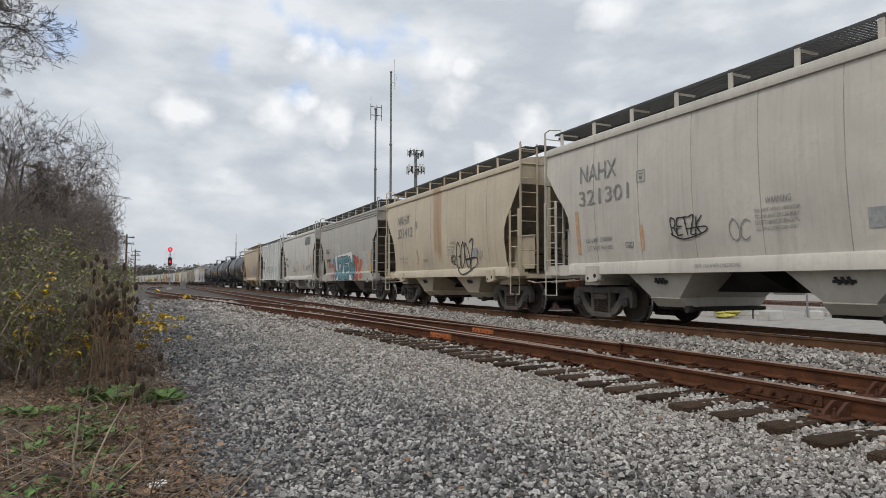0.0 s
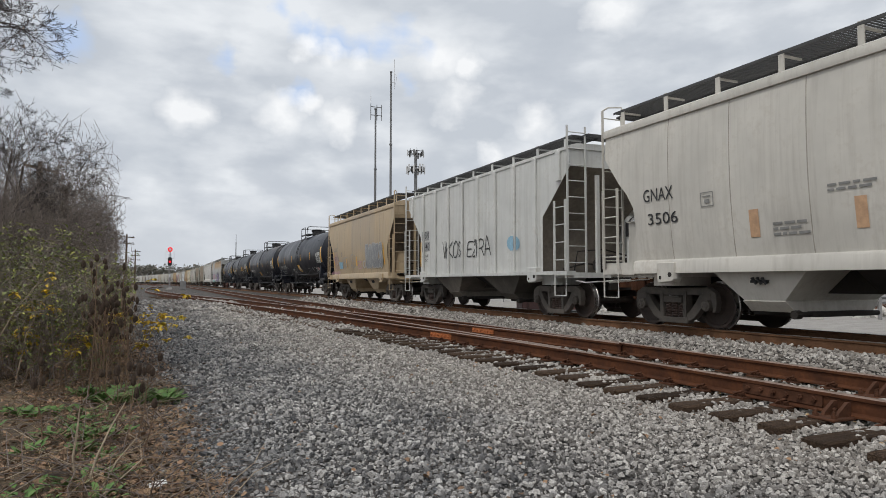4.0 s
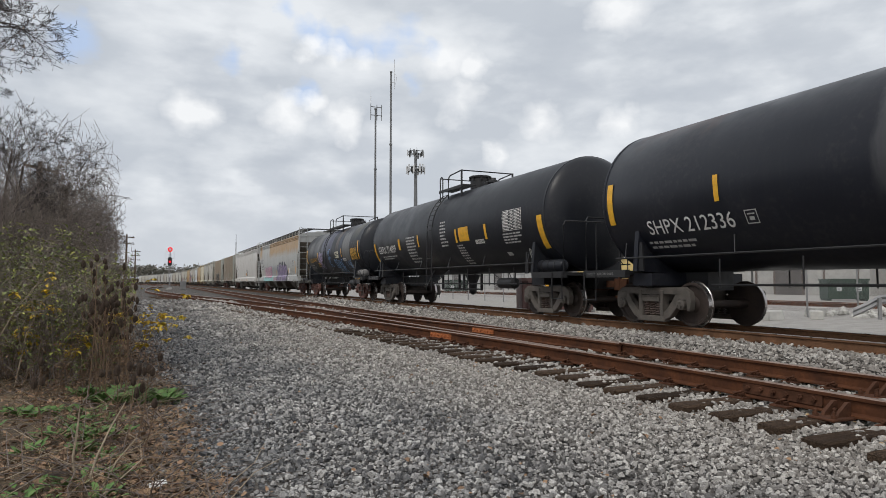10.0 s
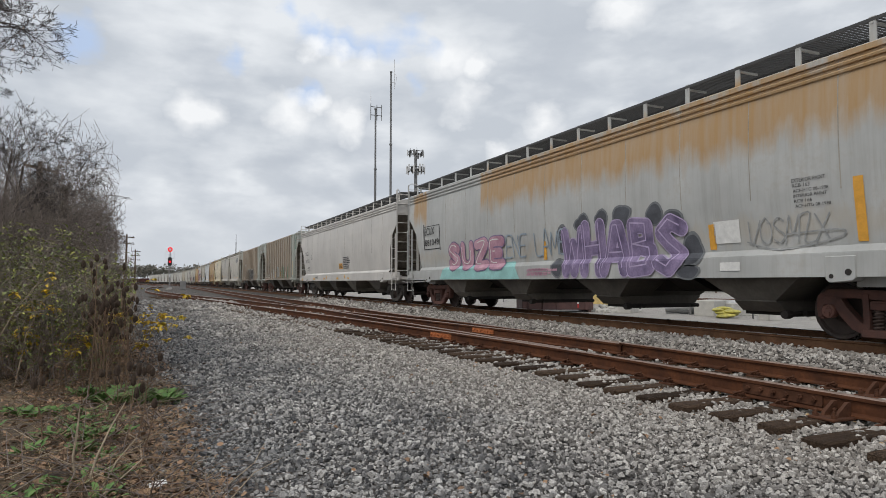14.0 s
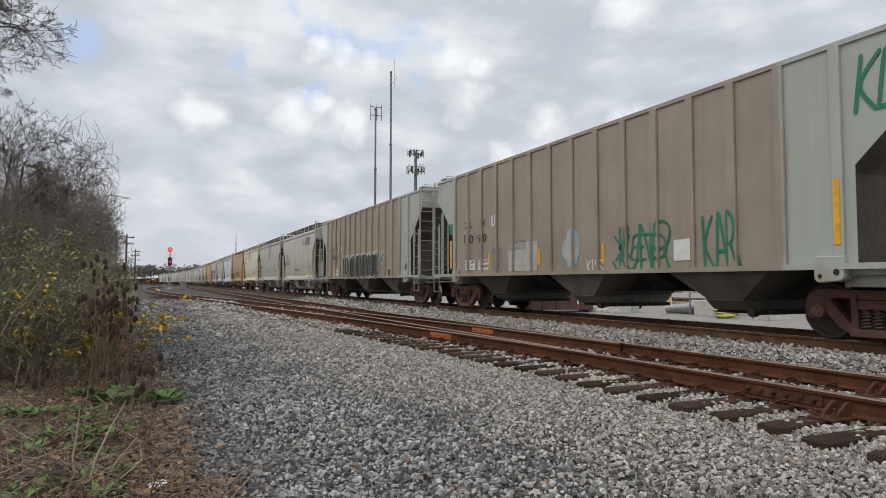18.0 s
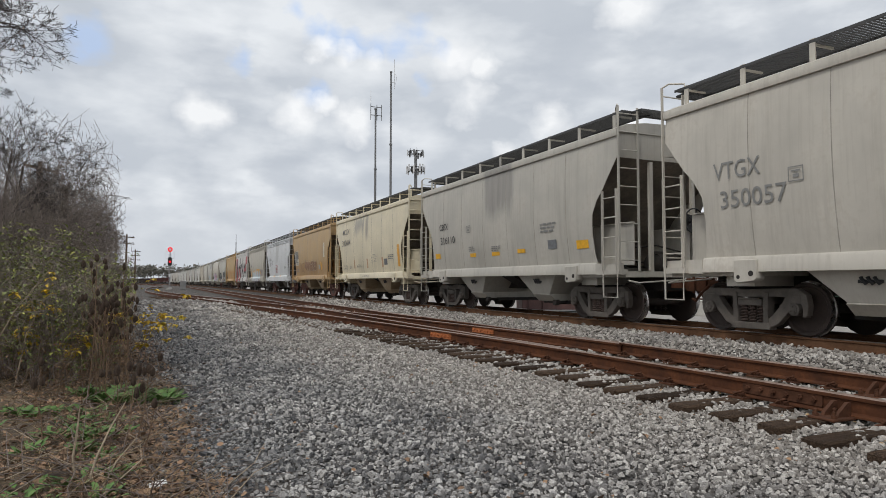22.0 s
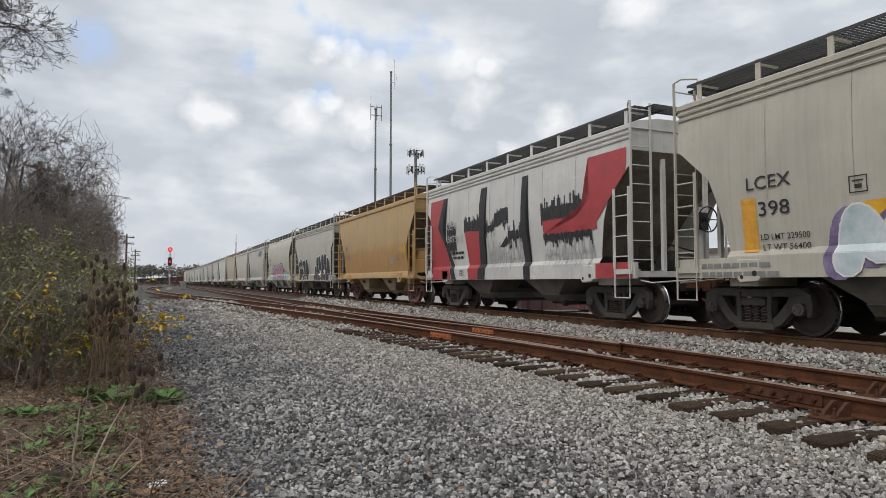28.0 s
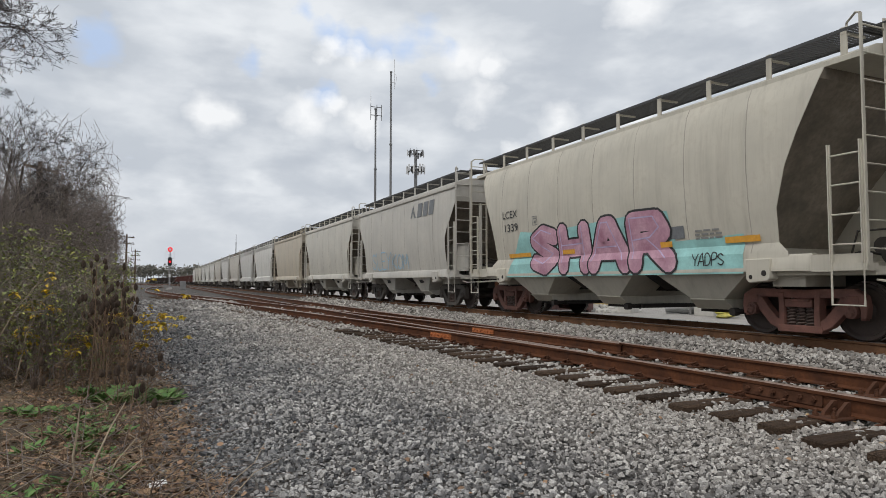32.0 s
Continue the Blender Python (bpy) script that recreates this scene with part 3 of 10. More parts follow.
def reservoir(car, y, z=1.35):
    bm = bmesh.new()
    lathe(bm, [(-0.55, 0.05), (-0.50, 0.16), (-0.42, 0.2), (0.42, 0.2), (0.50, 0.16), (0.55, 0.05)], "x", 16, centre=(0, y, z))
    for dx in (-0.3, 0.3):
        lathe(bm, [(dx - 0.02, 0.205), (dx - 0.02, 0.215), (dx + 0.02, 0.215), (dx + 0.02, 0.205)], "x", 16, centre=(0, y, z))
        box(bm, dx - 0.03, dx + 0.03, y - 0.1, y + 0.1, z - 0.28, z - 0.18)
    return part("air_reservoir", bm, UNDER, car)


def rib_places(half):
    """Where the upright ribs of a ribbed car's side stand."""
    n, last = (15, 6.75) if half > 7 else (10, 5.1)
    return [-last + 2 * last * k / (n - 1) for k in range(n)]


def hopper(mat, name, half, tc, bays, kind, label, length, full=True):
    """A covered hopper. half: half length of the body; tc: half the truck spacing. kind: 'plain', 'ridged' or 'ribbed'."""
    car = thing(name, label, "freight car", group="freight train")
    e, cut = half, half - 1.05
    eave = 4.52 if kind == 'ribbed' and bays == 3 else 4.30
    ribbed = kind == "ribbed"
    floor = 1.40 if kind == "plain" else 1.17
    if ribbed:
        inner = e - 1.26
        lv = [(1.17, 1.50, inner, 0.45), (2.62, 1.50, inner, 0.3), (3.79, 1.50, e, 0.0), (eave, 1.50, e, 0.0)]
    elif kind == "ridged":
        lv = [(1.10, 1.575, e - 1.10, 1.2), (1.36, 1.575, e - 1.10, 1.15), (1.46, 1.50, e - 1.10, 1.0), (1.56, 1.51, e - 1.09, 0.85), (2.29, 1.585, e - 0.92, 0.62), (2.76, 1.605, e - 0.74, 0.45), (2.97, 1.61, e - 0.52, 0.38), (3.37, 1.605, e - 0.06, 0.2), (3.40, 1.605, e, 0.18), (3.75, 1.59, e, 0.0), (4.25, 1.55, e, 0.0)]
    elif kind == "round":
        lv = [(1.10, 1.56, e - 1.25, 0.9), (1.40, 1.56, e - 1.25, 0.85), (1.56, 1.50, e - 1.45, 0.8), (2.12, 1.585, e - 1.42, 0.6), (2.78, 1.63, e - 1.22, 0.4), (3.29, 1.63, e - 0.99, 0.25), (3.78, 1.585, e - 0.76, 0.1), (4.05, 1.53, e - 0.66, 0.0), (4.27, 1.42, e - 0.62, 0.0)]
    else:
        lv = [(1.34, 1.49, e - 0.86, 0.95), (1.60, 1.53, e - 0.92, 0.85), (2.06, 1.58, e - 0.95, 0.70), (2.48, 1.61, e - 0.90, 0.56), (2.78, 1.62, e - 0.72, 0.45), (3.02, 1.622, e - 0.49, 0.36), (3.36, 1.622, e - 0.23, 0.2), (3.66, 1.612, e, 0.02), (3.95, 1.60, e, 0.0), (4.25, 1.57, e, 0.0)]
    bm = bmesh.new()
    stack(bm, [(z, wl_ - 0.014, -y + 1.5 * d, y - 1.5 * d) for z, wl_, y, d in lv])
    bm.normal_update()
    # overhanging end faces take the dirty colour with its painted shade
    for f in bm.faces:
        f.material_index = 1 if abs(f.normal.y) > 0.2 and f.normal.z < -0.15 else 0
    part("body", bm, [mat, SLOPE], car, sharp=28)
    # thin side sheets reach past the sloped ends and leave hollows at the corners
    for s in (-1, 1):
        bm = bmesh.new()
        rings = [[bm.verts.new((s * (wl_ - t), yy, z)) for yy, t in ((-y, 0), (y, 0), (y, 0.013), (-y, 0.013))] for z, wl_, y, d in lv]
        for A, B in zip(rings, rings[1:]):
            for k in range(4):
                bm.faces.new((A[k], A[(k + 1) % 4], B[(k + 1) % 4], B[k]))
        bm.faces.new(rings[0])
        bm.faces.new(rings[-1])
        part("side_sheet", bm, mat, car, sharp=28)
    # upright web plates under the sloped ends, with a flange along the top
    if kind == "plain" and full:
        for s in (-1, 1):
            for en in (-1, 1):
                y0, y1 = sorted((en * (e - 1.9), en * (e - 0.12)))
                bm = bmesh.new()
                box(bm, s * 1.06 - 0.012, s * 1.06 + 0.012, y0, y1, 1.30, 2.24)
                web = part("end_web", bm, mat, car)
                bm = bmesh.new()
                box(bm, s * 1.08 - 0.05, s * 1.08 + 0.05, y0, y1, 2.242, 2.262)
                part("flange", bm, mat, web)
    # the roof: an arched sheet with an eave lip
    bm = bmesh.new()
    rise = 0.05 if ribbed else 0.16
    w = 1.53 if ribbed else 1.44 if kind == 'round' else 1.60
    sec = [(-w, -0.06), (-w, 0.02), (-w * 0.86, 0.06 + rise * 0.35), (-w * 0.5, 0.06 + rise * 0.85), (0, 0.06 + rise), (w * 0.5, 0.06 + rise * 0.85), (w * 0.86, 0.06 + rise * 0.35), (w, 0.02), (w, -0.06)]
    sweep(bm, sec, [(0, -e - 0.03, eave - 0.02), (0, e + 0.03, eave - 0.02)])
    part("roof", bm, mat, car)
    if kind == "ridged":
        for s in (-1, 1):
            for z in (4.02, 4.13):
                bm = bmesh.new()
                tube(bm, [(s * 1.575, -e, z), (s * 1.575, e, z)], 0.035, 6)
                part("eave_ridge", bm, mat, car)
    elif kind == "plain":
        for s in (-1, 1):
            bm = bmesh.new()
            sweep(bm, [(-0.03, -0.10), (0.035, -0.10), (0.05, -0.03), (0.03, 0.05), (-0.03, 0.05)], [(s * 1.595, -s * (e + 0.02), 4.23), (s * 1.595, s * (e + 0.02), 4.23)])
            part("eave_rail", bm, mat, car)
    # trough hatch along the crown
    bm = bmesh.new()
    sweep(bm, [(-0.28, 0), (-0.30, 0.10), (-0.2, 0.17), (0.2, 0.17), (0.30, 0.10), (0.28, 0)], [(0, -e + 0.7, 4.44 if not ribbed else eave + 0.06), (0, e - 0.7, 4.44 if not ribbed else eave + 0.06)])
    part("hatch_cover", bm, mat, car)
    # seams or ribs on the sides
    for s in (-1,):
        if ribbed:
            for y in rib_places(half):
                z0 = 1.19 if abs(y) < e - 1.35 else 2.72 + (abs(y) - (e - 1.26)) * 0.93
                bm = bmesh.new()
                slab(bm, [(y - 0.085, z0), (y + 0.085, z0), (y + 0.085, eave - 0.1), (y, eave - 0.03), (y - 0.085, eave - 0.1)], s * 1.50, s * 1.585)
                bmesh.ops.bevel(bm, geom=[ed for ed in bm.edges if ed.calc_length() > 0.4], offset=0.02, segments=1, affect="EDGES")
                part("rib", bm, mat, car)
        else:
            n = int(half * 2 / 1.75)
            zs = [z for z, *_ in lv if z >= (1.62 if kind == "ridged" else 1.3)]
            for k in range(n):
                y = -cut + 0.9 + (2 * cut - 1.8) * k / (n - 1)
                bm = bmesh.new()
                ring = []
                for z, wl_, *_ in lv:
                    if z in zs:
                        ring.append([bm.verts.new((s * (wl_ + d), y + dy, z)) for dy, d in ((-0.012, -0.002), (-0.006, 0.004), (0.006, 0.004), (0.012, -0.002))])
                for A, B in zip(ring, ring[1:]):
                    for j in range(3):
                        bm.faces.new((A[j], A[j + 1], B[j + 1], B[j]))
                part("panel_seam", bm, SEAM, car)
    # sills, centre sill, platforms
    for s in (-1, 1):
        if not ribbed:
            bm = bmesh.new()
            ex = half + 0.05
            if kind == "ridged":
                box(bm, min(s * 1.50, s * 1.60), max(s * 1.50, s * 1.60), -ex - 0.06, ex + 0.06, 0.99, 1.34)
            else:
                sweep(bm, [(-0.08, 1.09), (0.07, 1.09), (0.07, 1.11), (0.055, 1.31), (0.02, 1.36), (-0.08, 1.36)], [(s * 1.505, -s * (cut + 0.2), 0), (s * 1.505, s * (cut + 0.2), 0)])
                for en in (-1, 1):
                    y0, y1 = sorted((en * (cut + 0.2), en * ex))
                    box(bm, min(s * 1.50, s * 1.575), max(s * 1.50, s * 1.575), y0, y1, 1.07, 1.33)
            part("side_sill", bm, mat, car)
        else:
            bm = bmesh.new()
            box(bm, min(s * 1.46, s * 1.62), max(s * 1.46, s * 1.62), -e, e, 1.10, 1.19)
            part("side_sill", bm, mat, car)
        for en in (-1, 1):
            bm = bmesh.new()
            yb = en * (tc - 0.35)
            slab(bm, [(yb - 0.20, 0.93), (yb + 0.16, 0.90), (yb + 0.22, 0.96), (yb + 0.22, 1.30), (yb - 0.25, 1.30), (yb - 0.25, 0.98)], s * 1.40, s * 1.615)
            bmesh.ops.bevel(bm, geom=bm.edges[:], offset=0.012, segments=1, affect="EDGES")
            pad = part("jacking_pad", bm, mat, car)
            # no hole is cut: flat dark discs paint in the holes' inner shade
            for yy, zz, rr in ((yb - 0.14, 1.06, 0.05), (yb + 0.12, 1.0, 0.035)):
                bm = bmesh.new()
                tube(bm, [(s * 1.616, yy, zz), (s * 1.622, yy, zz)], rr, 10)
                part("lifting_hole", bm, UNDER, pad)
    bm = bmesh.new()
    box(bm, -0.33, 0.33, -length / 2 + 0.75, length / 2 - 0.75, 0.72, 1.12)
    part("centre_sill", bm, UNDER, car)
    for en in (-1, 1):
        bm = bmesh.new()
        y0, y1 = sorted((en * (tc - 0.6), en * (half + 0.05)))
        box(bm, -1.45, 1.45, y0, y1, 1.02, 1.15)
        box(bm, -1.3, 1.3, en * tc - 0.3, en * tc + 0.3, 0.84, 1.02)
        part("end_platform", bm, UNDER if not full else mat, car)
        for s in (-1, 1):
            bm = bmesh.new()
            box(bm, s * 0.62 - 0.045, s * 0.62 + 0.045, en * (e - 0.08) - 0.04, en * (e - 0.08) + 0.04, 1.15, 3.62)
            part("end_post", bm, mat, car)
        part("coupler", COUPLER_ME, None, car, at=pose(0, en * length / 2, 0, 0, 0, 0 if en > 0 else 180))
    # hopper bays below the sill with outlet gates
    span = 2 * (cut - 0.75) / bays
    for k in range(bays):
        yc = -cut + 0.75 + span * (k + 0.5)
        bm = bmesh.new()
        zt = 1.30 if kind == "plain" else 1.10
        lip = min(1.16, span * 0.46)
        stack(bm, [(0.40, 0.98, yc - 0.45, yc + 0.45), (0.58, 1.21, yc - 0.43, yc + 0.43), (0.60, 1.20, yc - 0.41, yc + 0.41), (zt, 1.44, yc - lip, yc + lip)])
        bay = part("hopper_bay", bm, BAY if kind in ("ridged", "ribbed") else mat, car)
        bm = bmesh.new()
        box(bm, -0.72, 0.72, yc - 0.62, yc + 0.62, 0.33, 0.42)
        tube(bm, [(-1.05, yc - 0.5, 0.37), (1.05, yc - 0.5, 0.37)], 0.045, 8)
        tube(bm, [(-1.12, yc - 0.5, 0.37), (-0.98, yc - 0.5, 0.37)], 0.075, 8)
        part("outlet_gate", bm, UNDER, bay)
        if kind == "plain":
            bm = bmesh.new()
            for q in range(3):
                yq = yc - 0.10 + 0.1 * q
                tube(bm, [(-1.28, yq, 0.98), (-1.36, yq, 0.98), (-1.34, yq - 0.07, 0.88)], 0.026, 6)
            box(bm, -1.335, -1.26, yc - 0.2, yc + 0.16, 0.90, 0.95)
            part("vibrator_bracket", bm, BLACK, bay)
    for k in range(bays - 1):
        yc = -cut + 0.75 + span * (k + 1)
        bm = bmesh.new()
        stack(bm, [(0.75, 0.5, yc - 0.4, yc + 0.4), (1.15, 1.3, yc - 0.3, yc + 0.3)])
        part("cross_ridge", bm, UNDER, car)
    # roof walkways on posts
    top = 4.73 if not ribbed else 4.58
    for s in (-1, 1):
        if ribbed and bays == 3:
            continue
        part("running_board", grating_mesh(2 * e - 0.1, 0.78), None, car, at=(s * 1.0, 0, top))
        n = max(5, int(2 * e / 1.15))
        for k in range(n if s < 0 else 2):
            y = -e + 0.35 + (2 * e - 0.7) * k / (n - 1 if s < 0 else 1)
            bm = bmesh.new()
            box(bm, s * 1.38 - 0.012, s * 1.38 + 0.012, y - 0.05, y + 0.05, 4.28, top + 0.02)
            if s < 0:
                box(bm, -1.4, -0.9, y - 0.02, y + 0.02, top - 0.085, top - 0.05)
            part("walkway_post", bm, mat, car)
    for en in (-1, 1):
        if ribbed and bays == 3:
            bm = bmesh.new()
            box(bm, -1.45, 1.45, en * (e - 0.3) - 0.22, en * (e - 0.3) + 0.22, eave + 0.07, eave + 0.11)
            tube(bm, [(-1.3, en * (e - 0.3), eave + 0.1), (-1.3, en * (e - 0.3), eave + 0.2), (-0.7, en * (e - 0.3), eave + 0.2), (-0.7, en * (e - 0.3), eave + 0.1)], 0.013, 6)
            part("end_walkway", bm, mat, car)
        else:
            part("end_walkway", grating_mesh(2.2, 0.46), None, car, at=pose(0, en * (e - 0.02), top, 0, 0, 90))
    # ladders, grab irons and stirrup steps at the corners
    for s in (-1, 1) if full else (-1,):
        x = s * 1.655
        for en in (-1, 1):
            a, b = en * (e - 0.46), en * (e + 0.02)
            top_z = eave if ribbed and bays == 3 else 4.78
            ladder(car, x, a, b, 1.2, 2.95, mat, 4)
            bm = bmesh.new()
            tube(bm, [(x, a, 1.2), (x, a, 0.58), (x, b, 0.58), (x, b, 1.2)], 0.02, 6)
            part("stirrup_step", bm, mat, car)
            bm = bmesh.new()
            box(bm, min(s * 1.40, x), max(s * 1.40, x), min(a, b) - 0.04, max(a, b) + 0.04, 1.08, 1.19)
            part("corner_bracket", bm, mat, car)
            ladder(car, 0, s * 1.62, s * 1.08, 1.15, top_z, mat, 9, axis="x", fixed=en * (e + 0.06))
            if not ribbed:
                bm = bmesh.new()
                tube(bm, [(s * 1.62, en * (e + 0.06), top_z), (s * 1.55, en * (e - 0.05), top_z + 0.06), (s * 1.38, en * (e - 0.3), top_z + 0.02), (s * 1.38, en * (e - 0.3), top - 0.02)], 0.018, 6)
                part("grab_iron", bm, mat, car)
    if full:
        part("hand_brake", HANDWHEEL_ME, None, car, at=(0.35, -e - 0.25, 2.3))
        bm = bmesh.new()
        box(bm, 0.28, 0.42, -e - 0.03, -e + 0.06, 1.1, 2.6)
        part("brake_post", bm, mat, car)
        reservoir(car, -cut - 0.75)
        bm = bmesh.new()
        tube(bm, [(-1.2, -cut - 0.3, 1.25), (-0.6, -cut - 0.4, 1.4), (0.2, -cut - 0.5, 1.3), (0.4, -e, 1.3), (0.4, -e, 2.2)], 0.025, 6)
        tube(bm, [(-0.9, -cut - 0.35, 1.2), (-0.9, -cut - 0.5, 1.7), (-0.3, -cut - 0.8, 1.75), (0.3, -e + 0.1, 1.6)], 0.02, 6)
        part("brake_pipe", bm, UNDER, car)
        bm = bmesh.new()
        lathe(bm, [(-0.18, 0.03), (-0.16, 0.15), (0.2, 0.15), (0.22, 0.05), (0.5, 0.03)], "x", 14, centre=(0.1, -cut - 0.35, 1.5))
        part("brake_cylinder", bm, UNDER, car)
        for s in (-1,):
            bm = bmesh.new()
            tube(bm, [(s * 1.35, -half, 0.95), (s * 1.3, -half - 0.3, 0.9), (0, -half - 0.45, 0.98)], 0.018, 6)
            part("uncoupling_lever", bm, mat, car)
            bm = bmesh.new()
            tube(bm, [(s * 1.35, half, 0.95), (s * 1.3, half + 0.3, 0.9), (0, half + 0.45, 0.98)], 0.018, 6)
            part("uncoupling_lever", bm, mat, car)
    for en in (-1, 1):
        truck(car, en * tc, full=full)
    return car


HEAD_DEEP = 0.46


GREY_RES = surf("grey_reservoir_paint", (0.21, 0.205, 0.20), 0.6, 0.0, 0.3, 3, 0.1)


def head_bulge(u):
    """The dish of a tank head at u of its radius: a shallow crown with a tight knuckle at the rim."""
    return max(0.0, 1 - u ** 2.6) ** 0.62


def tank(mat, name, length, R, tc, label, top=4.33, mid=0.0, gate=None):
    """A general purpose tank car with dished heads, a manway platform at the middle and a stub sill underframe."""
    car = thing(name, label, "tank car", group="freight train")
    zc, h = top - R, length / 2 - 0.80
    bm = bmesh.new()
    prof = [(-h, 0.02)]
    for k in range(1, 13):
        u = math.sin(math.pi / 2 * k / 12)
        prof.append((-h + HEAD_DEEP * (1 - head_bulge(u)), R * u))
    prof = prof + [(-y, r) for y, r in prof[::-1]]
    lathe(bm, prof, "y", 56, centre=(0, 0, zc))
    part("tank", bm, mat, car, sharp=0)
    for y in (-h + HEAD_DEEP + 0.02, h - HEAD_DEEP - 0.02):
        bm = bmesh.new()
        lathe(bm, [(y - 0.03, R - 0.01), (y - 0.03, R + 0.008), (y + 0.03, R + 0.008), (y + 0.03, R - 0.01)], "y", 56, centre=(0, 0, zc))
        part("jacket_band", bm, mat, car)
    # manway, platform and bent tube railings
    dz, before = top - 4.33, set(car.children)
    y_far, y_low, y_tall, y_near, y_drum = gate
    bm = bmesh.new()
    lathe(bm, [(4.2, 0.36), (4.70, 0.36), (4.71, 0.40), (4.76, 0.41), (4.79, 0.36), (4.80, 0.05)], "z", 24, centre=(0, y_drum, 0))
    for k in range(8):
        t = math.pi * (k + 0.5) / 4
        box(bm, 0.38 * math.cos(t) - 0.025, 0.38 * math.cos(t) + 0.025, y_drum + 0.38 * math.sin(t) - 0.025, y_drum + 0.38 * math.sin(t) + 0.025, 4.60, 4.775)
    part("manway", bm, BLACK, car)
    bm = bmesh.new()
    lathe(bm, [(4.2, 0.13), (4.42, 0.13), (4.43, 0.17), (4.50, 0.17), (4.53, 0.10), (4.60, 0.08), (4.61, 0.02)], "z", 14, centre=(0.05, y_near - 0.35, 0))
    part("safety_valve", bm, BLACK, car)
    bm = bmesh.new()
    box(bm, -0.18, 0.18, y_drum - 0.85, y_drum - 0.42, 4.3, 4.48)
    bmesh.ops.bevel(bm, geom=bm.edges[:], offset=0.03, segments=1, affect="EDGES")
    part("valve_housing", bm, BLACK, car)
    for s in (-1, 1):
        X = s * 1.03
        part("platform", grating_mesh(y_far - y_near + 0.2, 0.5), None, car, at=(s * 0.78, (y_far + y_near) / 2, 4.36))
        bm = bmesh.new()
        box(bm, X - 0.02, X + 0.02, y_near - 0.1, y_far + 0.1, 4.26, 4.335)
        part("platform_edge", bm, BLACK, car)
        bm = bmesh.new()
        tube(bm, [(X, y_far, 3.86), (X, y_far, 4.80), (X, y_far - 0.04, 4.83), (X, y_low + 0.14, 4.86), (X, y_low + 0.04, 4.83), (X, y_low, 4.73), (X, y_low, 4.02)], 0.024, 7)
        part("safety_railing", bm, BLACK, car, "bent tube railing")
        if y_tall < y_near + 0.5:
            continue
        bm = bmesh.new()
        tube(bm, [(X, y_tall, 3.98), (X, y_tall, 4.66), (X, y_tall - 0.05, 4.76), (X, y_tall - 0.16, 4.81), (X, y_near + 0.1, 4.86), (X, y_near, 4.86)], 0.024, 7)
        box(bm, X - 0.03, X + 0.03, y_near - 0.02, y_near + 0.02, 3.92, 4.88)
        part("safety_railing", bm, BLACK, car, "bent tube railing")
    bm = bmesh.new()
    tube(bm, [(-1.03, y_far, 4.82), (1.03, y_far, 4.82)], 0.02, 7)
    part("cross_railing", bm, BLACK, car)
    bm = bmesh.new()
    if y_tall < y_near + 0.5:
        for e in (-1, 1):
            tube(bm, [(e * 1.03, y_tall, 3.9), (e * 1.03, y_tall, 4.76), (e * 0.98, y_tall - 0.08, 4.86), (e * 0.85, y_near, 4.87), (0, y_near, 4.87)], 0.024, 7)
            tube(bm, [(e * 1.03, y_near, 3.9), (e * 1.03, y_near, 4.80), (e * 0.9, y_near, 4.87)], 0.024, 7)
    else:
        tube(bm, [(-1.03, y_near, 4.86), (1.03, y_near, 4.86)], 0.022, 7)
    part("cross_railing", bm, BLACK, car)
    for o in set(car.children) - before:
        o.location += Vector((0, 0, dz))
    # side ladders bowed round the shell
    for s in (-1, 1):
        bm = bmesh.new()
        arc = []
        for k in range(9):
            a = math.radians(52 - 52 * k / 8)
            arc.append((s * (R + 0.14) * math.cos(a), (R + 0.14) * math.sin(a) + zc))
        arc += [(s * (R + 0.16), 1.55), (s * (R + 0.16), 0.62)]
        for y in (-0.23, 0.23):
            tube(bm, [(x, y, z) for x, z in arc], 0.02, 6)
        for y in (-0.7, 0.7):
            tube(bm, [(s * 1.2, y, 1.35), (s * (R + 0.16), y * 0.33, 0.75)], 0.018, 6)
        lad = part("ladder", bm, BLACK, car, at=(0, mid, 0))
        me = rung_mesh(0.46, BLACK)
        for k in range(11):
            f = k * (len(arc) - 1) / 10.2
            i = int(f)
            u = f - i
            x, z = arc[i][0] * (1 - u) + arc[i + 1][0] * u, arc[i][1] * (1 - u) + arc[i + 1][1] * u
            part("rung", me, None, lad, at=(x, 0, z))
        # running handrail along the side
        bm = bmesh.new()
        tube(bm, [(s * 1.62, -h + 0.9, 1.42), (s * 1.62, h - 0.9, 1.42)], 0.02, 6)
        for k in range(6):
            y = -h + 1.2 + (2 * h - 2.4) * k / 5
            tube(bm, [(s * 1.62, y, 1.42), (s * 1.45, y + 0.15, 1.75)], 0.015, 5)
        part("side_handrail", bm, BLACK, car)
    for en in (-1, 1):
        bm = bmesh.new()
        y0, y1 = sorted((en * (tc - 0.9), en * (length / 2 - 0.6)))
        box(bm, -0.36, 0.36, y0, y1, 0.74, 1.12)
        y0, y1 = sorted((en * (length / 2 - 1.9), en * (length / 2 - 0.42)))
        box(bm, -1.42, 1.42, y0, y1, 1.08, 1.16)
        box(bm, -1.55, -1.42, y0, y1, 1.02, 1.18)
        box(bm, 1.42, 1.55, y0, y1, 1.02, 1.18)
        part("stub_sill", bm, BLACK, car)
        bm = bmesh.new()
        for s in (-1, 1):
            slab(bm, [(s * 0.3, 1.08), (s * 1.5, 1.15), (s * 1.42, 2.0), (s * 1.2, 1.7)], en * tc - 0.06, en * tc + 0.06, "xz")
        box(bm, -1.3, 1.3, en * tc - 0.3, en * tc + 0.3, 0.84, 1.10)
        part("saddle", bm, mat, car)
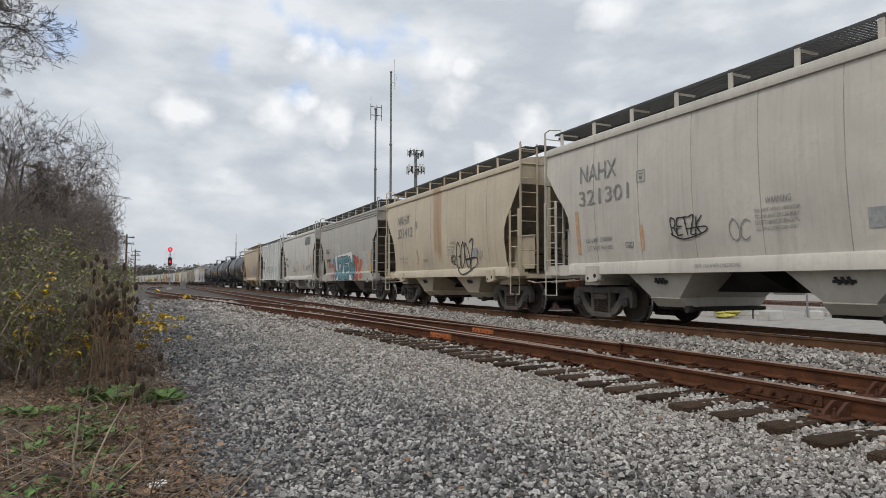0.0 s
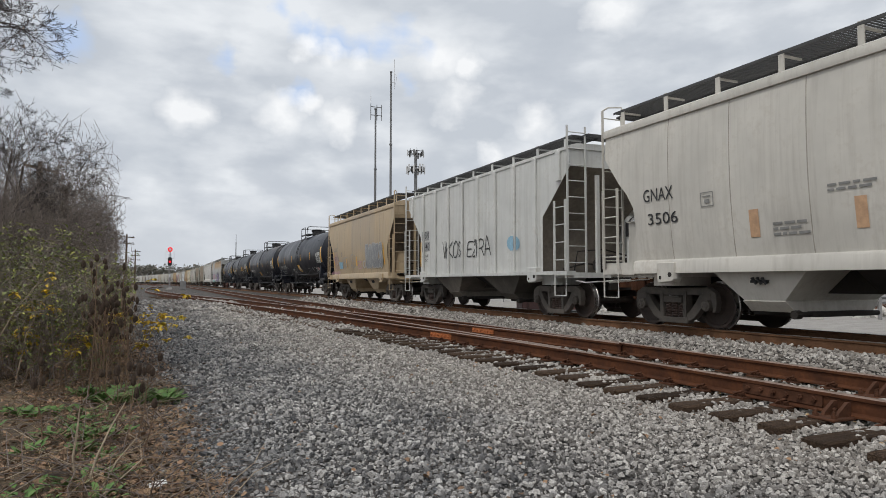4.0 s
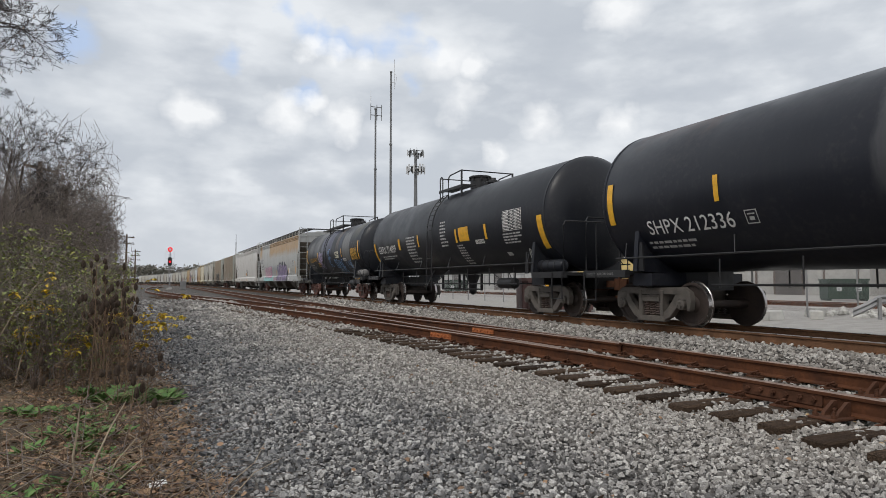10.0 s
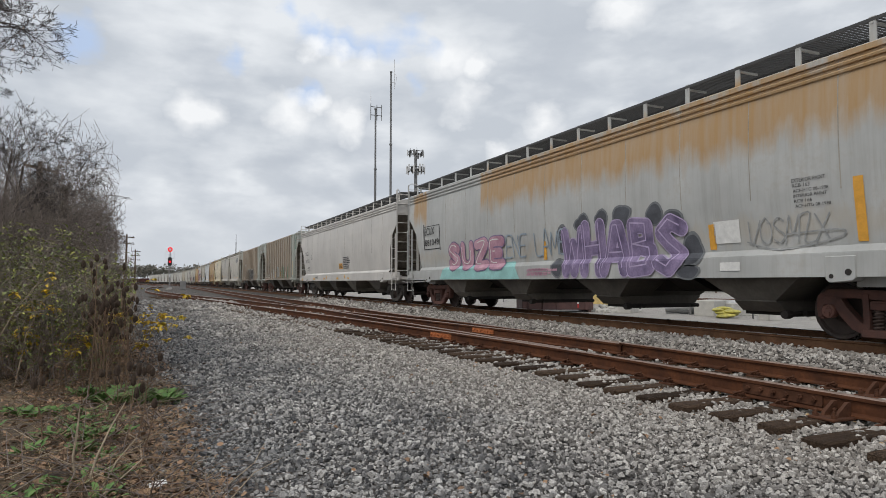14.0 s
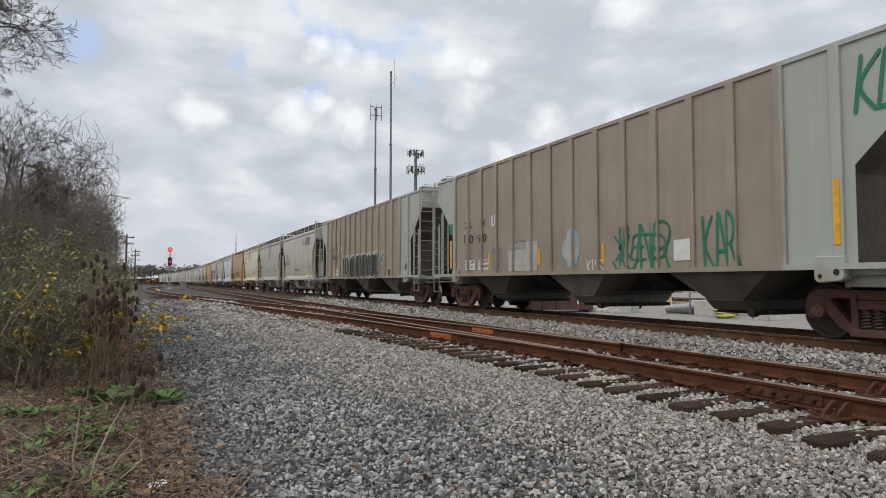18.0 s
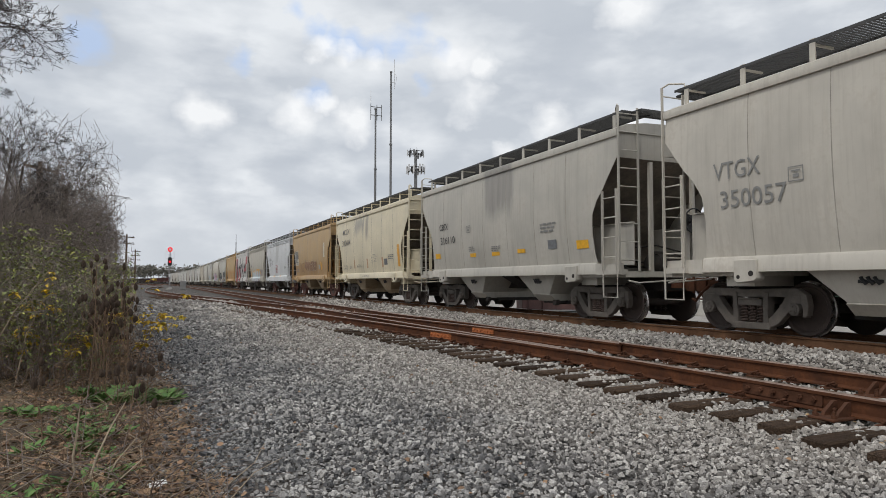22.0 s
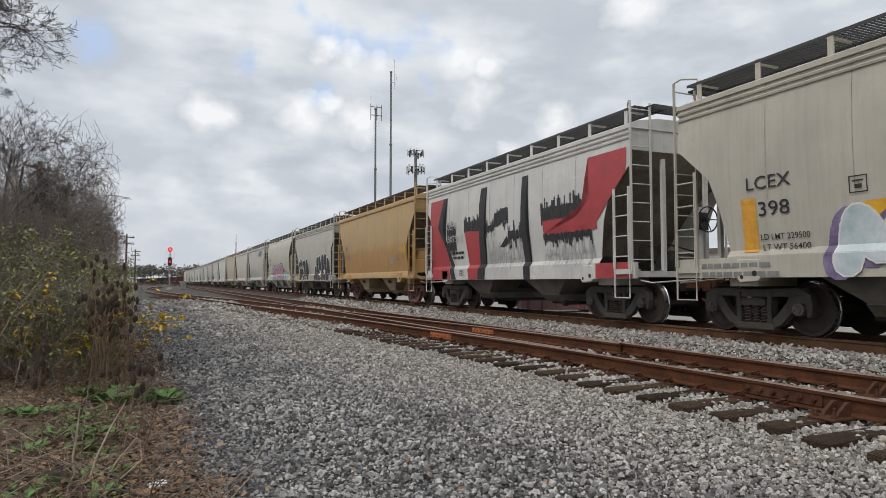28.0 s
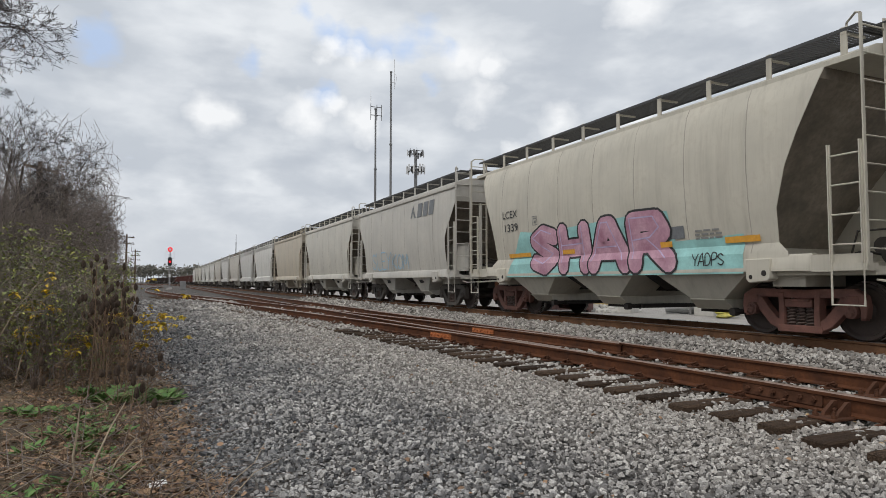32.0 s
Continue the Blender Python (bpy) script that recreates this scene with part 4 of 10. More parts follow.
        part("coupler", COUPLER_ME, None, car, at=pose(0, en * length / 2, 0, 0, 0, 0 if en > 0 else 180))
        bm = bmesh.new()
        yr = en * (length / 2 - 0.46)
        tube(bm, [(-1.5, yr, 1.15), (-1.5, yr, 2.35), (-1.44, yr, 2.45), (1.44, yr, 2.45), (1.5, yr, 2.35), (1.5, yr, 1.15)], 0.022, 6)
        for x in (-0.5, 0.5):
            tube(bm, [(x, yr, 1.15), (x, yr, 2.45)], 0.018, 6)
        part("end_railing", bm, BLACK, car)
        for s in (-1, 1):
            bm = bmesh.new()
            y1, y2 = en * (length / 2 - 0.9), en * (length / 2 - 0.46)
            tube(bm, [(s * 1.56, y1, 1.15), (s * 1.56, y1, 0.5), (s * 1.56, y2, 0.5), (s * 1.56, y2, 1.15)], 0.022, 6)
            part("stirrup_step", bm, BLACK, car)
            bm = bmesh.new()
            slab(bm, [(en * (h - 1.5) - 0.08, 1.15), (en * (h - 1.5) + 0.08, 1.15), (en * (h - 1.5) + 0.03, 1.75), (en * (h - 1.5) - 0.03, 1.75)], s * 1.42, s * 1.46)
            part("bracket", bm, BLACK, car)
        truck(car, en * tc)
    # air reservoir strapped to the front platform, lying along the car
    bm, yc, zr, rr = bmesh.new(), -length / 2 + (1.42 if length > 16 else 1.65), (1.345 if length > 16 else 1.37), (0.16 if length > 16 else 0.19)
    lathe(bm, [(-0.60, 0.03), (-0.57, rr * 0.7), (-0.50, rr), (0.50, rr), (0.57, rr * 0.7), (0.60, 0.03)], "y", 18, centre=(-1.2, yc, zr))
    tank_res = part("air_reservoir", bm, mat if length > 16 else GREY_RES, car)
    for dy in (-0.3, 0.0, 0.3):
        bm = bmesh.new()
        lathe(bm, [(dy - 0.02, rr + 0.002), (dy - 0.02, rr + 0.012), (dy + 0.02, rr + 0.012), (dy + 0.02, rr + 0.002)], "y", 18, centre=(-1.2, yc, zr))
        part("strap", bm, BLACK, tank_res)
    bm = bmesh.new()
    for x in (-1.0, 0.9):
        tube(bm, [(x, -tc + 1.6, 0.86), (x, tc - 1.6, 0.86)], 0.022, 6)
        for k in range(7):
            y = -tc + 1.8 + (2 * tc - 3.6) * k / 6
            tube(bm, [(x, y, 0.80), (x, y, 1.35)], 0.018, 5)
    for y in (-1.6, -0.2, 0.2, 1.7):
        box(bm, -0.5, -0.42, y - 0.03, y + 0.03, 0.62, 1.2)
    tube(bm, [(-0.46, -1.6, 0.66), (-0.46, 1.7, 0.66)], 0.03, 6)
    part("brake_rod", bm, BLACK, car)
    bm = bmesh.new()
    lathe(bm, [(0.45, 0.05), (0.55, 0.14), (0.9, 0.16), (1.2, 0.3)], "z", 14, centre=(0, 0.0, 0))
    part("bottom_outlet", bm, BLACK, car)
    bm = bmesh.new()
    lathe(bm, [(-0.5, 0.04), (-0.42, 0.17), (0.42, 0.17), (0.5, 0.04)], "y", 14, centre=(-0.75, -tc + 2.6, 0.88))
    part("brake_cylinder", bm, BLACK, car)
    part("hand_brake", HANDWHEEL_ME, None, car, at=(0.5, -length / 2 + 0.3, 1.9))
    return car


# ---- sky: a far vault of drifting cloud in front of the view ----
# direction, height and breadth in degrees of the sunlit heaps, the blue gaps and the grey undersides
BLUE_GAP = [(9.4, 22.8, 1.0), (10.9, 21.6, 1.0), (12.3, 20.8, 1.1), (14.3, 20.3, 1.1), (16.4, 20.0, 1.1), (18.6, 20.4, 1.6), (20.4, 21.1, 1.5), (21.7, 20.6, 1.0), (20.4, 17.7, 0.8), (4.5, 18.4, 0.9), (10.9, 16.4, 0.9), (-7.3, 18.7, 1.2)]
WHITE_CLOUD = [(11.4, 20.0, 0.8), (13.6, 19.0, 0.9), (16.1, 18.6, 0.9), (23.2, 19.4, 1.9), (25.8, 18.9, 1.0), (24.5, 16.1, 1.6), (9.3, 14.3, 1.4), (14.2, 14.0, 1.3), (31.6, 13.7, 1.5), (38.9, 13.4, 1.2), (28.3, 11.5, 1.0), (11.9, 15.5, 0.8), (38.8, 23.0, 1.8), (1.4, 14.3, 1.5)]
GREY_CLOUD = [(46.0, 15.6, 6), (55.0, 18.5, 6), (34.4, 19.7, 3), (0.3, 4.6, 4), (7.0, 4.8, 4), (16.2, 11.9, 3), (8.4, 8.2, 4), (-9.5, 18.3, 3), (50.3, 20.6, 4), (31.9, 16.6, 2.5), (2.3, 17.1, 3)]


def cloud_material():
    m = bpy.data.materials.new("cloud_cover")
    m.use_nodes = True
    nt = m.node_tree
    nt.nodes.clear()
    out = nt.nodes.new("ShaderNodeOutputMaterial")
    em = nt.nodes.new("ShaderNodeEmission")
    link(nt, em.outputs[0], out.inputs[0])
    v = coords(nt, (1 / 3000, 1 / 3000, 1 / 3000))
    sep = nt.nodes.new("ShaderNodeSeparateXYZ")
    link(nt, v, sep.inputs[0])
    high = sep.outputs[2]
    # billows flatten towards the horizon
    flat = nt.nodes.new("ShaderNodeCombineXYZ")
    low = calc(nt, "ADD", calc(nt, "ABSOLUTE", high, 0), 0.75)
    link(nt, calc(nt, "DIVIDE", sep.outputs[0], low), flat.inputs[0])
    link(nt, calc(nt, "DIVIDE", sep.outputs[1], low), flat.inputs[1])
    link(nt, calc(nt, "MULTIPLY", high, 2.0), flat.inputs[2])
    a = noise_tex(nt, flat.outputs[0], 3.6, 6, 0.5)
    bq = noise_tex(nt, flat.outputs[0], 9.0, 5, 0.5)
    both = calc(nt, "ADD", calc(nt, "MULTIPLY", a, 0.6), calc(nt, "MULTIPLY", bq, 0.4))
    # ragged edges: every heap is looked up through a stirred direction
    stir = nt.nodes.new("ShaderNodeTexNoise")
    stir.inputs["Scale"].default_value, stir.inputs["Detail"].default_value = 30, 7
    link(nt, v, stir.inputs["Vector"])
    wob = nt.nodes.new("ShaderNodeVectorMath")
    wob.operation = "MULTIPLY_ADD"
    wob.inputs[1].default_value = (0.05, 0.05, 0.05)
    link(nt, stir.outputs["Color"], wob.inputs[0])
    link(nt, v, wob.inputs[2])

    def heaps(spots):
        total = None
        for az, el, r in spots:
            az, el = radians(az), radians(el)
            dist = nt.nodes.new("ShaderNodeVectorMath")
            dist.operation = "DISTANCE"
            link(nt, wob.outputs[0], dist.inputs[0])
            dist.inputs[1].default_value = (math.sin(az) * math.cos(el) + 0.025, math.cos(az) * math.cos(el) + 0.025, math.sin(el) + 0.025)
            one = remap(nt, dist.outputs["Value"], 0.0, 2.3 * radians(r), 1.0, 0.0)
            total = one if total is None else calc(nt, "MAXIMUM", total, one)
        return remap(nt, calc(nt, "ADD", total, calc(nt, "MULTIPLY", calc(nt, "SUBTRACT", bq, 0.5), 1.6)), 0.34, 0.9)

    lit = remap(nt, both, 0.40, 0.58)
    cloud = mixc(nt, lit, (0.75, 0.78, 0.815), (0.52, 0.56, 0.615))
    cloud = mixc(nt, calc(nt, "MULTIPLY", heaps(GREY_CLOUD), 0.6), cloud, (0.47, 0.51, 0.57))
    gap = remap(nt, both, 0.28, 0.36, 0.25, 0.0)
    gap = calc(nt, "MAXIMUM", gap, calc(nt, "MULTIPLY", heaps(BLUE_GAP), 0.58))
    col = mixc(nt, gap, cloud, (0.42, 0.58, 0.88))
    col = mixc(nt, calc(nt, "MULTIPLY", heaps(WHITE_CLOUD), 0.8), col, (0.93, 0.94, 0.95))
    haze = remap(nt, high, 0.0, 0.13, 0.8, 0.0)
    col = mixc(nt, haze, col, (0.60, 0.63, 0.67))
    link(nt, col, em.inputs[0])
    em.inputs[1].default_value = 1.0
    return m


def build_clouds():
    bm = bmesh.new()
    rows = []
    for e in range(-2, 63, 3):
        row = []
        for a in range(-80, 121, 5):
            ce = math.cos(radians(e))
            row.append(bm.verts.new((3000 * ce * math.sin(radians(a)), 3000 * ce * math.cos(radians(a)), 3000 * math.sin(radians(e)))))
        rows.append(row)
    for A, B in zip(rows, rows[1:]):
        for k in range(len(A) - 1):
            bm.faces.new((A[k], A[k + 1], B[k + 1], B[k]))
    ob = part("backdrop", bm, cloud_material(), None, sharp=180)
    return tagged(ob, "broken grey and white cloud with thin blue gaps", "sky", kind="structure")


cloud_deck = build_clouds()


# ---- the train: couplings at t = 0, metres along the line; each car with its paint ----
GAPS = [2.0, 14.69, 27.36, 40.03, 52.78, 65.45, 78.25, 96.55, 114.85, 131.9, 147.0, 168.0, 189.35, 207.4, 225.41, 238.2, 250.96, 263.79, 276.4, 289.1, 301.76, 314.3, 327.0, 339.5, 353.1]
CARS = [
    ("plain", (0.58, 0.55, 0.49), "pale grey covered hopper with stencilled numbers and faint rust streaks", {}),
    ("plain", (0.60, 0.52, 0.39), "cream covered hopper with rust streak and black tag", {"stains": ((-0.3, 0.5, 1.6, 4.4, (0.34, 0.19, 0.09), 0.75),)}),
    ("ridged", (0.46, 0.44, 0.40), "grey covered hopper with blue and orange spray painted letters", {}),
    ("plain", (0.62, 0.60, 0.55), "off-white covered hopper with grey lettering", {}),
    ("rib2", (0.66, 0.67, 0.65), "pale grey ribbed covered hopper", {}),
    ("plain", (0.52, 0.41, 0.27), "tan covered hopper with rust bloom and faded tags", {"grime": 0.45, "grime_c": (0.26, 0.16, 0.09), "stains": ((-3.0, 1.0, 2.2, 4.3, (0.36, 0.30, 0.24), 0.5),)}),
    ("tank", (0.014, 0.016, 0.025), "glossy black tank car with white lettering", {"grime": 0.08, "dust": 0.03, "rough": 0.36, "spec": 0.3, "grime_c": (0.05, 0.05, 0.05)}),
    ("tank", (0.015, 0.017, 0.025), "black tank car with yellow markers", {"grime": 0.1, "dust": 0.04, "rough": 0.38, "spec": 0.3, "grime_c": (0.06, 0.055, 0.05), "stains": ((-7.5, -4.3, 3.6, 4.3, (0.12, 0.07, 0.045), 0.55), (5.0, 7.5, 3.8, 4.3, (0.10, 0.055, 0.04), 0.45), (0.9, 1.95, 1.9, 3.7, (0.10, 0.10, 0.105), 0.6), (0.1, 0.6, 2.4, 3.8, (0.075, 0.075, 0.08), 0.5), (-1.1, -0.35, 1.3, 3.8, (0.075, 0.075, 0.08), 0.5), (-2.3, -1.35, 3.3, 4.1, (0.12, 0.085, 0.065), 0.5))}),
    ("tank", (0.018, 0.020, 0.026), "black tank car with yellow placards", {"grime": 0.1, "dust": 0.03, "rough": 0.4, "spec": 0.3, "grime_c": (0.06, 0.06, 0.06)}),
    ("tank", (0.024, 0.027, 0.034), "patched black tank car with blue spray paint", {"grime": 0.15, "dust": 0.05, "rough": 0.4, "spec": 0.3, "grime_c": (0.06, 0.06, 0.06), "stains": ((4.3, 5.5, 2.6, 3.3, (0.15, 0.145, 0.14), 0.8), (2.4, 3.9, 2.75, 4.0, (0.15, 0.145, 0.14), 0.75), (-0.5, 2.2, 2.5, 4.3, (0.115, 0.12, 0.175), 0.85), (0.75, 1.35, 1.2, 4.3, (0.022, 0.026, 0.045), 0.9), (-2.05, -1.35, 2.5, 4.3, (0.15, 0.12, 0.105), 0.8), (-2.75, -2.1, 1.3, 3.3, (0.030, 0.040, 0.070), 0.85), (-4.35, -2.8, 1.8, 3.45, (0.165, 0.165, 0.165), 0.9), (-5.7, -4.4, 3.1, 4.2, (0.12, 0.11, 0.075), 0.5))}),
    ("long", (0.49, 0.50, 0.49), "grey four-bay covered hopper with a broad orange rust band", {"stains": ((-9.4, 3.7, 3.0, 4.2, (0.42, 0.24, 0.075), 0.85), (8.0, 9.4, 3.0, 4.2, (0.42, 0.24, 0.075), 0.85), (-9.0, 9.0, 1.5, 1.75, (0.45, 0.36, 0.24), 0.6))}),
    ("long", (0.62, 0.60, 0.57), "clean light grey four-bay covered hopper", {"grime": 0.12, "dust": 0.1}),
    ("rib3", (0.36, 0.305, 0.245), "brown dusted ribbed covered hopper with green tags", {"stains": ((-8.4, -5.8, 0.6, 4.6, (0.40, 0.43, 0.40), 1.0), (6.6, 8.4, 0.6, 4.6, (0.40, 0.43, 0.40), 1.0))}),
    ("rib3", (0.37, 0.31, 0.245), "brown dusted ribbed covered hopper with black and white letters", {"stains": ((-8.4, -5.8, 0.6, 4.6, (0.40, 0.43, 0.40), 1.0), (6.6, 8.4, 0.6, 4.6, (0.40, 0.43, 0.40), 1.0))}),
    ("plain", (0.56, 0.53, 0.47), "pale grey covered hopper with a dark logo", {}),
    ("plain", (0.50, 0.48, 0.43), "grey covered hopper with a soot patch and yellow markers", {"stains": ((-1.2, 0.6, 2.7, 4.3, (0.20, 0.19, 0.18), 0.7),)}),
    ("plain", (0.73, 0.66, 0.49), "cream covered hopper with grey patch", {"grime": 0.14, "stains": ((0.4, 2.2, 3.15, 3.9, (0.27, 0.26, 0.25), 0.75), (-0.25, 0.3, 2.9, 4.0, (0.20, 0.19, 0.18), 0.7))}),
    ("plain", (0.50, 0.35, 0.18), "rust-stained tan covered hopper", {"grime": 0.5, "grime_c": (0.30, 0.16, 0.06), "stains": ((-5.8, 5.8, 1.0, 2.0, (0.36, 0.19, 0.07), 0.5),)}),
    ("ridged", (0.66, 0.68, 0.69), "bluish white covered hopper with black numbers", {"grime": 0.2, "stains": ((-0.6, 0.8, 2.4, 4.0, (0.3, 0.3, 0.28), 0.5),)}),
    ("ridged", (0.52, 0.49, 0.42), "grey-tan covered hopper with large pale blue spray painted letters", {}),
    ("ridged", (0.68, 0.67, 0.64), "covered hopper painted over in white, red and black", {"grime": 0.2}),
    ("plain", (0.52, 0.36, 0.17), "yellow-tan covered hopper with rust streaks", {"grime": 0.4, "grime_c": (0.33, 0.19, 0.08), "stains": ((-5.7, 5.7, 1.0, 2.3, (0.44, 0.22, 0.065), 0.7), (-5.7, 5.7, 3.7, 4.5, (0.46, 0.27, 0.10), 0.5))}),
    ("ridged", (0.54, 0.52, 0.46), "grey covered hopper with black and white bubble letters", {}),
    ("round", (0.56, 0.53, 0.45), "rounded beige covered hopper with pink and teal spray paint", {}),
]
FAR = [("plain", (0.57, 0.55, 0.50), "pale grey covered hopper with a dark logo"), ("plain", (0.55, 0.53, 0.47), "pale grey covered hopper with a dark logo"), ("plain", (0.56, 0.50, 0.40), "cream covered hopper with faint stains"), ("ridged", (0.62, 0.61, 0.57), "off-white covered hopper with ridged eaves"), ("ridged", (0.60, 0.59, 0.56), "off-white covered hopper with ridged eaves"), ("plain", (0.55, 0.52, 0.46), "pale grey covered hopper with dirty sides")]
TYPES = {"plain": (5.65, 4.2, 2, "plain", 12.7), "ridged": (5.6, 4.4, 2, "ridged", 12.7), "round": (6.2, 4.75, 3, "round", 13.5), "rib2": (5.55, 4.25, 2, "ribbed", 12.7), "long": (9.85, 8.2, 4, "ridged", 21.1), "rib3": (8.25, 6.95, 3, "ribbed", 18.0)}
# length, radius, top, ladder's place, and along the platform: far end, low hoop, tall hoop, near end, manway
LONG_GATE = (0.92, -0.44, -1.01, -1.25, 0.33)
TANK_DIM = {6: (18.3, 1.6, 4.33, -0.84, LONG_GATE), 7: (18.3, 1.6, 4.33, -0.84, LONG_GATE), 8: (17.05, 1.56, 4.33, 0.14, (0.68, 0.45, -0.07, -1.19, -0.62)), 9: (15.1, 1.49, 4.21, 0.58, (1.57, 0.86, 0.24, -1.43, -0.72))}
TYPE_NAMES = {"plain": "covered_hopper", "ridged": "covered_hopper", "round": "covered_hopper", "rib2": "ribbed_hopper", "long": "long_hopper", "rib3": "ribbed_hopper", "tank": "tank_car"}
TEMPLATE = {}
train = []


def repaint(car, old, fresh):
    for o in car.children_recursive:
        if o.type == "MESH" and o.data.materials and o.data.materials[0] == old:
            o.material_slots[0].link = "OBJECT"
            o.material_slots[0].material = fresh


def make_car(style, colour, label, opts, full=True, length=None, R=None, top=4.33, mid=0.0, gate=None):
    mat = car_paint(style + "_paint", colour, **opts)
    if style == "tank":
        return tank(mat, "tank_car", length, R, length / 2 - (1.97 if R == 1.56 else 2.15), label, top, mid, gate)
    key = (style, full)
    half, tc, bays, kind, L = TYPES[style]
    if key not in TEMPLATE:
        car = hopper(mat, TYPE_NAMES[style], half, tc, bays, kind, label, L, full)
        TEMPLATE[key] = (car, mat)
        return car
    src, old = TEMPLATE[key]
    car = copy_thing(src, Matrix.Identity(4))
    repaint(car, old, mat)
    return tagged(car, label)


for i, (style, colour, label, opts) in enumerate(CARS):
    car = make_car(style, colour, label, opts, True, *TANK_DIM.get(i, ()))
    cast = TRUCK_BROWN if i in (9, 10, 12, 13, 17, 18, 21, 23) else TRUCK_GREY
    for o in car.children_recursive:
        if o.name.startswith(("truck", "bearing_cap")):
            o.material_slots[0].link = "OBJECT"
            o.material_slots[0].material = cast
    if i in (16, 17, 21):
        for o in car.children:
            if o.name.startswith("hopper_bay"):
                o.material_slots[0].link = "OBJECT"
                o.material_slots[0].material = BAY_RUST
    train.append((car, (GAPS[i] + GAPS[i + 1]) / 2))
at = GAPS[-1]
far_rng = random.Random(8)
for i in range(14):
    style, colour, label = FAR[i % 6] if i < 6 else FAR[far_rng.randrange(6)]
    k = far_rng.uniform(0.92, 1.08)
    car = make_car(style, shade(colour, k), label, {}, i < 4)
    train.append((car, at + 6.35))
    at += 12.7


def gondola(mat, length):
    car = thing("gondola", "rust red open gondola car", "freight car", group="freight train")
    h = length / 2 - 0.6
    bm = bmesh.new()
    for s in (-1, 1):
        box(bm, s * 1.5 - 0.05, s * 1.5 + 0.05, -h, h, 1.05, 2.9)
        box(bm, s * 1.55 - 0.08, s * 1.55 + 0.08, -h, h, 2.8, 2.95)
    for en in (-1, 1):
        box(bm, -1.45, 1.45, en * h - 0.06, en * h + 0.06, 1.05, 2.9)
    box(bm, -1.45, 1.45, -h, h, 1.0, 1.12)
    part("body", bm, mat, car)
    for s in (-1,):
        for k in range(11):
            y = -h + 0.2 + (2 * h - 0.4) * k / 10
            bm = bmesh.new()
            box(bm, s * 1.62 - 0.06, s * 1.62 + 0.06, y - 0.07, y + 0.07, 1.05, 2.82)
            part("side_stake", bm, mat, car)
    for en in (-1, 1):
        truck(car, en * (h - 1.8), full=False)
        part("coupler", COUPLER_ME, None, car, at=pose(0, en * length / 2, 0, 0, 0, 0 if en > 0 else 180))
    return car


GON = surf("gondola_oxide_red", (0.10, 0.034, 0.027), 0.75, 0, 0.3, 1.5, 0.2)
GON2 = surf("gondola_dark_brown", (0.05, 0.035, 0.03), 0.75, 0, 0.3, 1.5, 0.2)
gon = gondola(GON, 16.5)
train.append((gon, at + 8.25))
at += 16.5
for i in range(11):
    g = copy_thing(gon, Matrix.Identity(4))
    if i >= 4:
        repaint(g, GON, GON2)
        tagged(g, "dark brown open gondola car")
    train.append((g, at + 8.25))
    at += 16.5


# ---- how the train runs ----
def travelled(t):
    """Metres gone after t seconds: it gathers a little speed, then holds it."""
    return 10.05 * t + 0.6 * t * t / 44 if t < 22 else 227.7 + 10.65 * (t - 22)


def car_pose(s):
    a, b = main_at(s - 4.3), main_at(s + 4.3)
    h = math.degrees(math.atan2(-(b[0] - a[0]), b[1] - a[1]))
    return pose((a[0] + b[0]) / 2, (a[1] + b[1]) / 2, MAIN_TOP, 0, 0, h)


# ---- loose stone: angular crushed rock strewn over the walkway and between the tracks ----
def stone_material():
    m, nt, b = node_mat("crushed_stone")
    ge = nt.nodes.new("ShaderNodeNewGeometry")
    v = coords(nt)
    ramp = nt.nodes.new("ShaderNodeValToRGB")
    el = ramp.color_ramp.elements
    el[0].position, el[0].color = 0.0, (0.022, 0.022, 0.024, 1)
    el[1].position, el[1].color = 1.0, (0.74, 0.725, 0.70, 1)
    for p, c in ((0.18, (0.075, 0.075, 0.079, 1)), (0.36, (0.21, 0.207, 0.206, 1)), (0.62, (0.41, 0.40, 0.387, 1)), (0.88, (0.58, 0.565, 0.54, 1))):
        e = el.new(p)
        e.color = c
    link(nt, ge.outputs["Random Per Island"], ramp.inputs[0])
    fine = noise_tex(nt, v, 60, 3)
    col = mixc(nt, remap(nt, fine, 0.45, 0.75, 0.0, 0.45), ramp.outputs[0], (0.46, 0.44, 0.41))
    col = mixc(nt, remap(nt, noise_tex(nt, v, 150, 2), 0.50, 0.62, 0.0, 0.6), col, (0.04, 0.039, 0.038))
    patch = noise_tex(nt, v, 0.55, 4)
    sep = nt.nodes.new("ShaderNodeSeparateXYZ")
    link(nt, v, sep.inputs[0])
    col = mixc(nt, remap(nt, calc(nt, "ADD", sep.outputs[0], calc(nt, "MULTIPLY", sep.outputs[1], 0.12)), 2.6, 5.2, 0.0, 0.34), col, (0.47, 0.42, 0.36))
    # patches of darker, bluer stone, more of them towards the verge
    verge_side = calc(nt, "ADD", patch, remap(nt, calc(nt, "ADD", sep.outputs[0], calc(nt, "MULTIPLY", sep.outputs[1], -0.02)), 0.3, 3.6, 0.14, -0.12))
    col = mixc(nt, remap(nt, verge_side, 0.45, 0.68, 0.0, 0.5), col, (0.075, 0.082, 0.092))
    link(nt, col, b.inputs["Base Color"])
    b.inputs["Roughness"].default_value = 0.8
    bump(nt, b, fine, 0.6, 0.004)
    return m


STONE = stone_material()


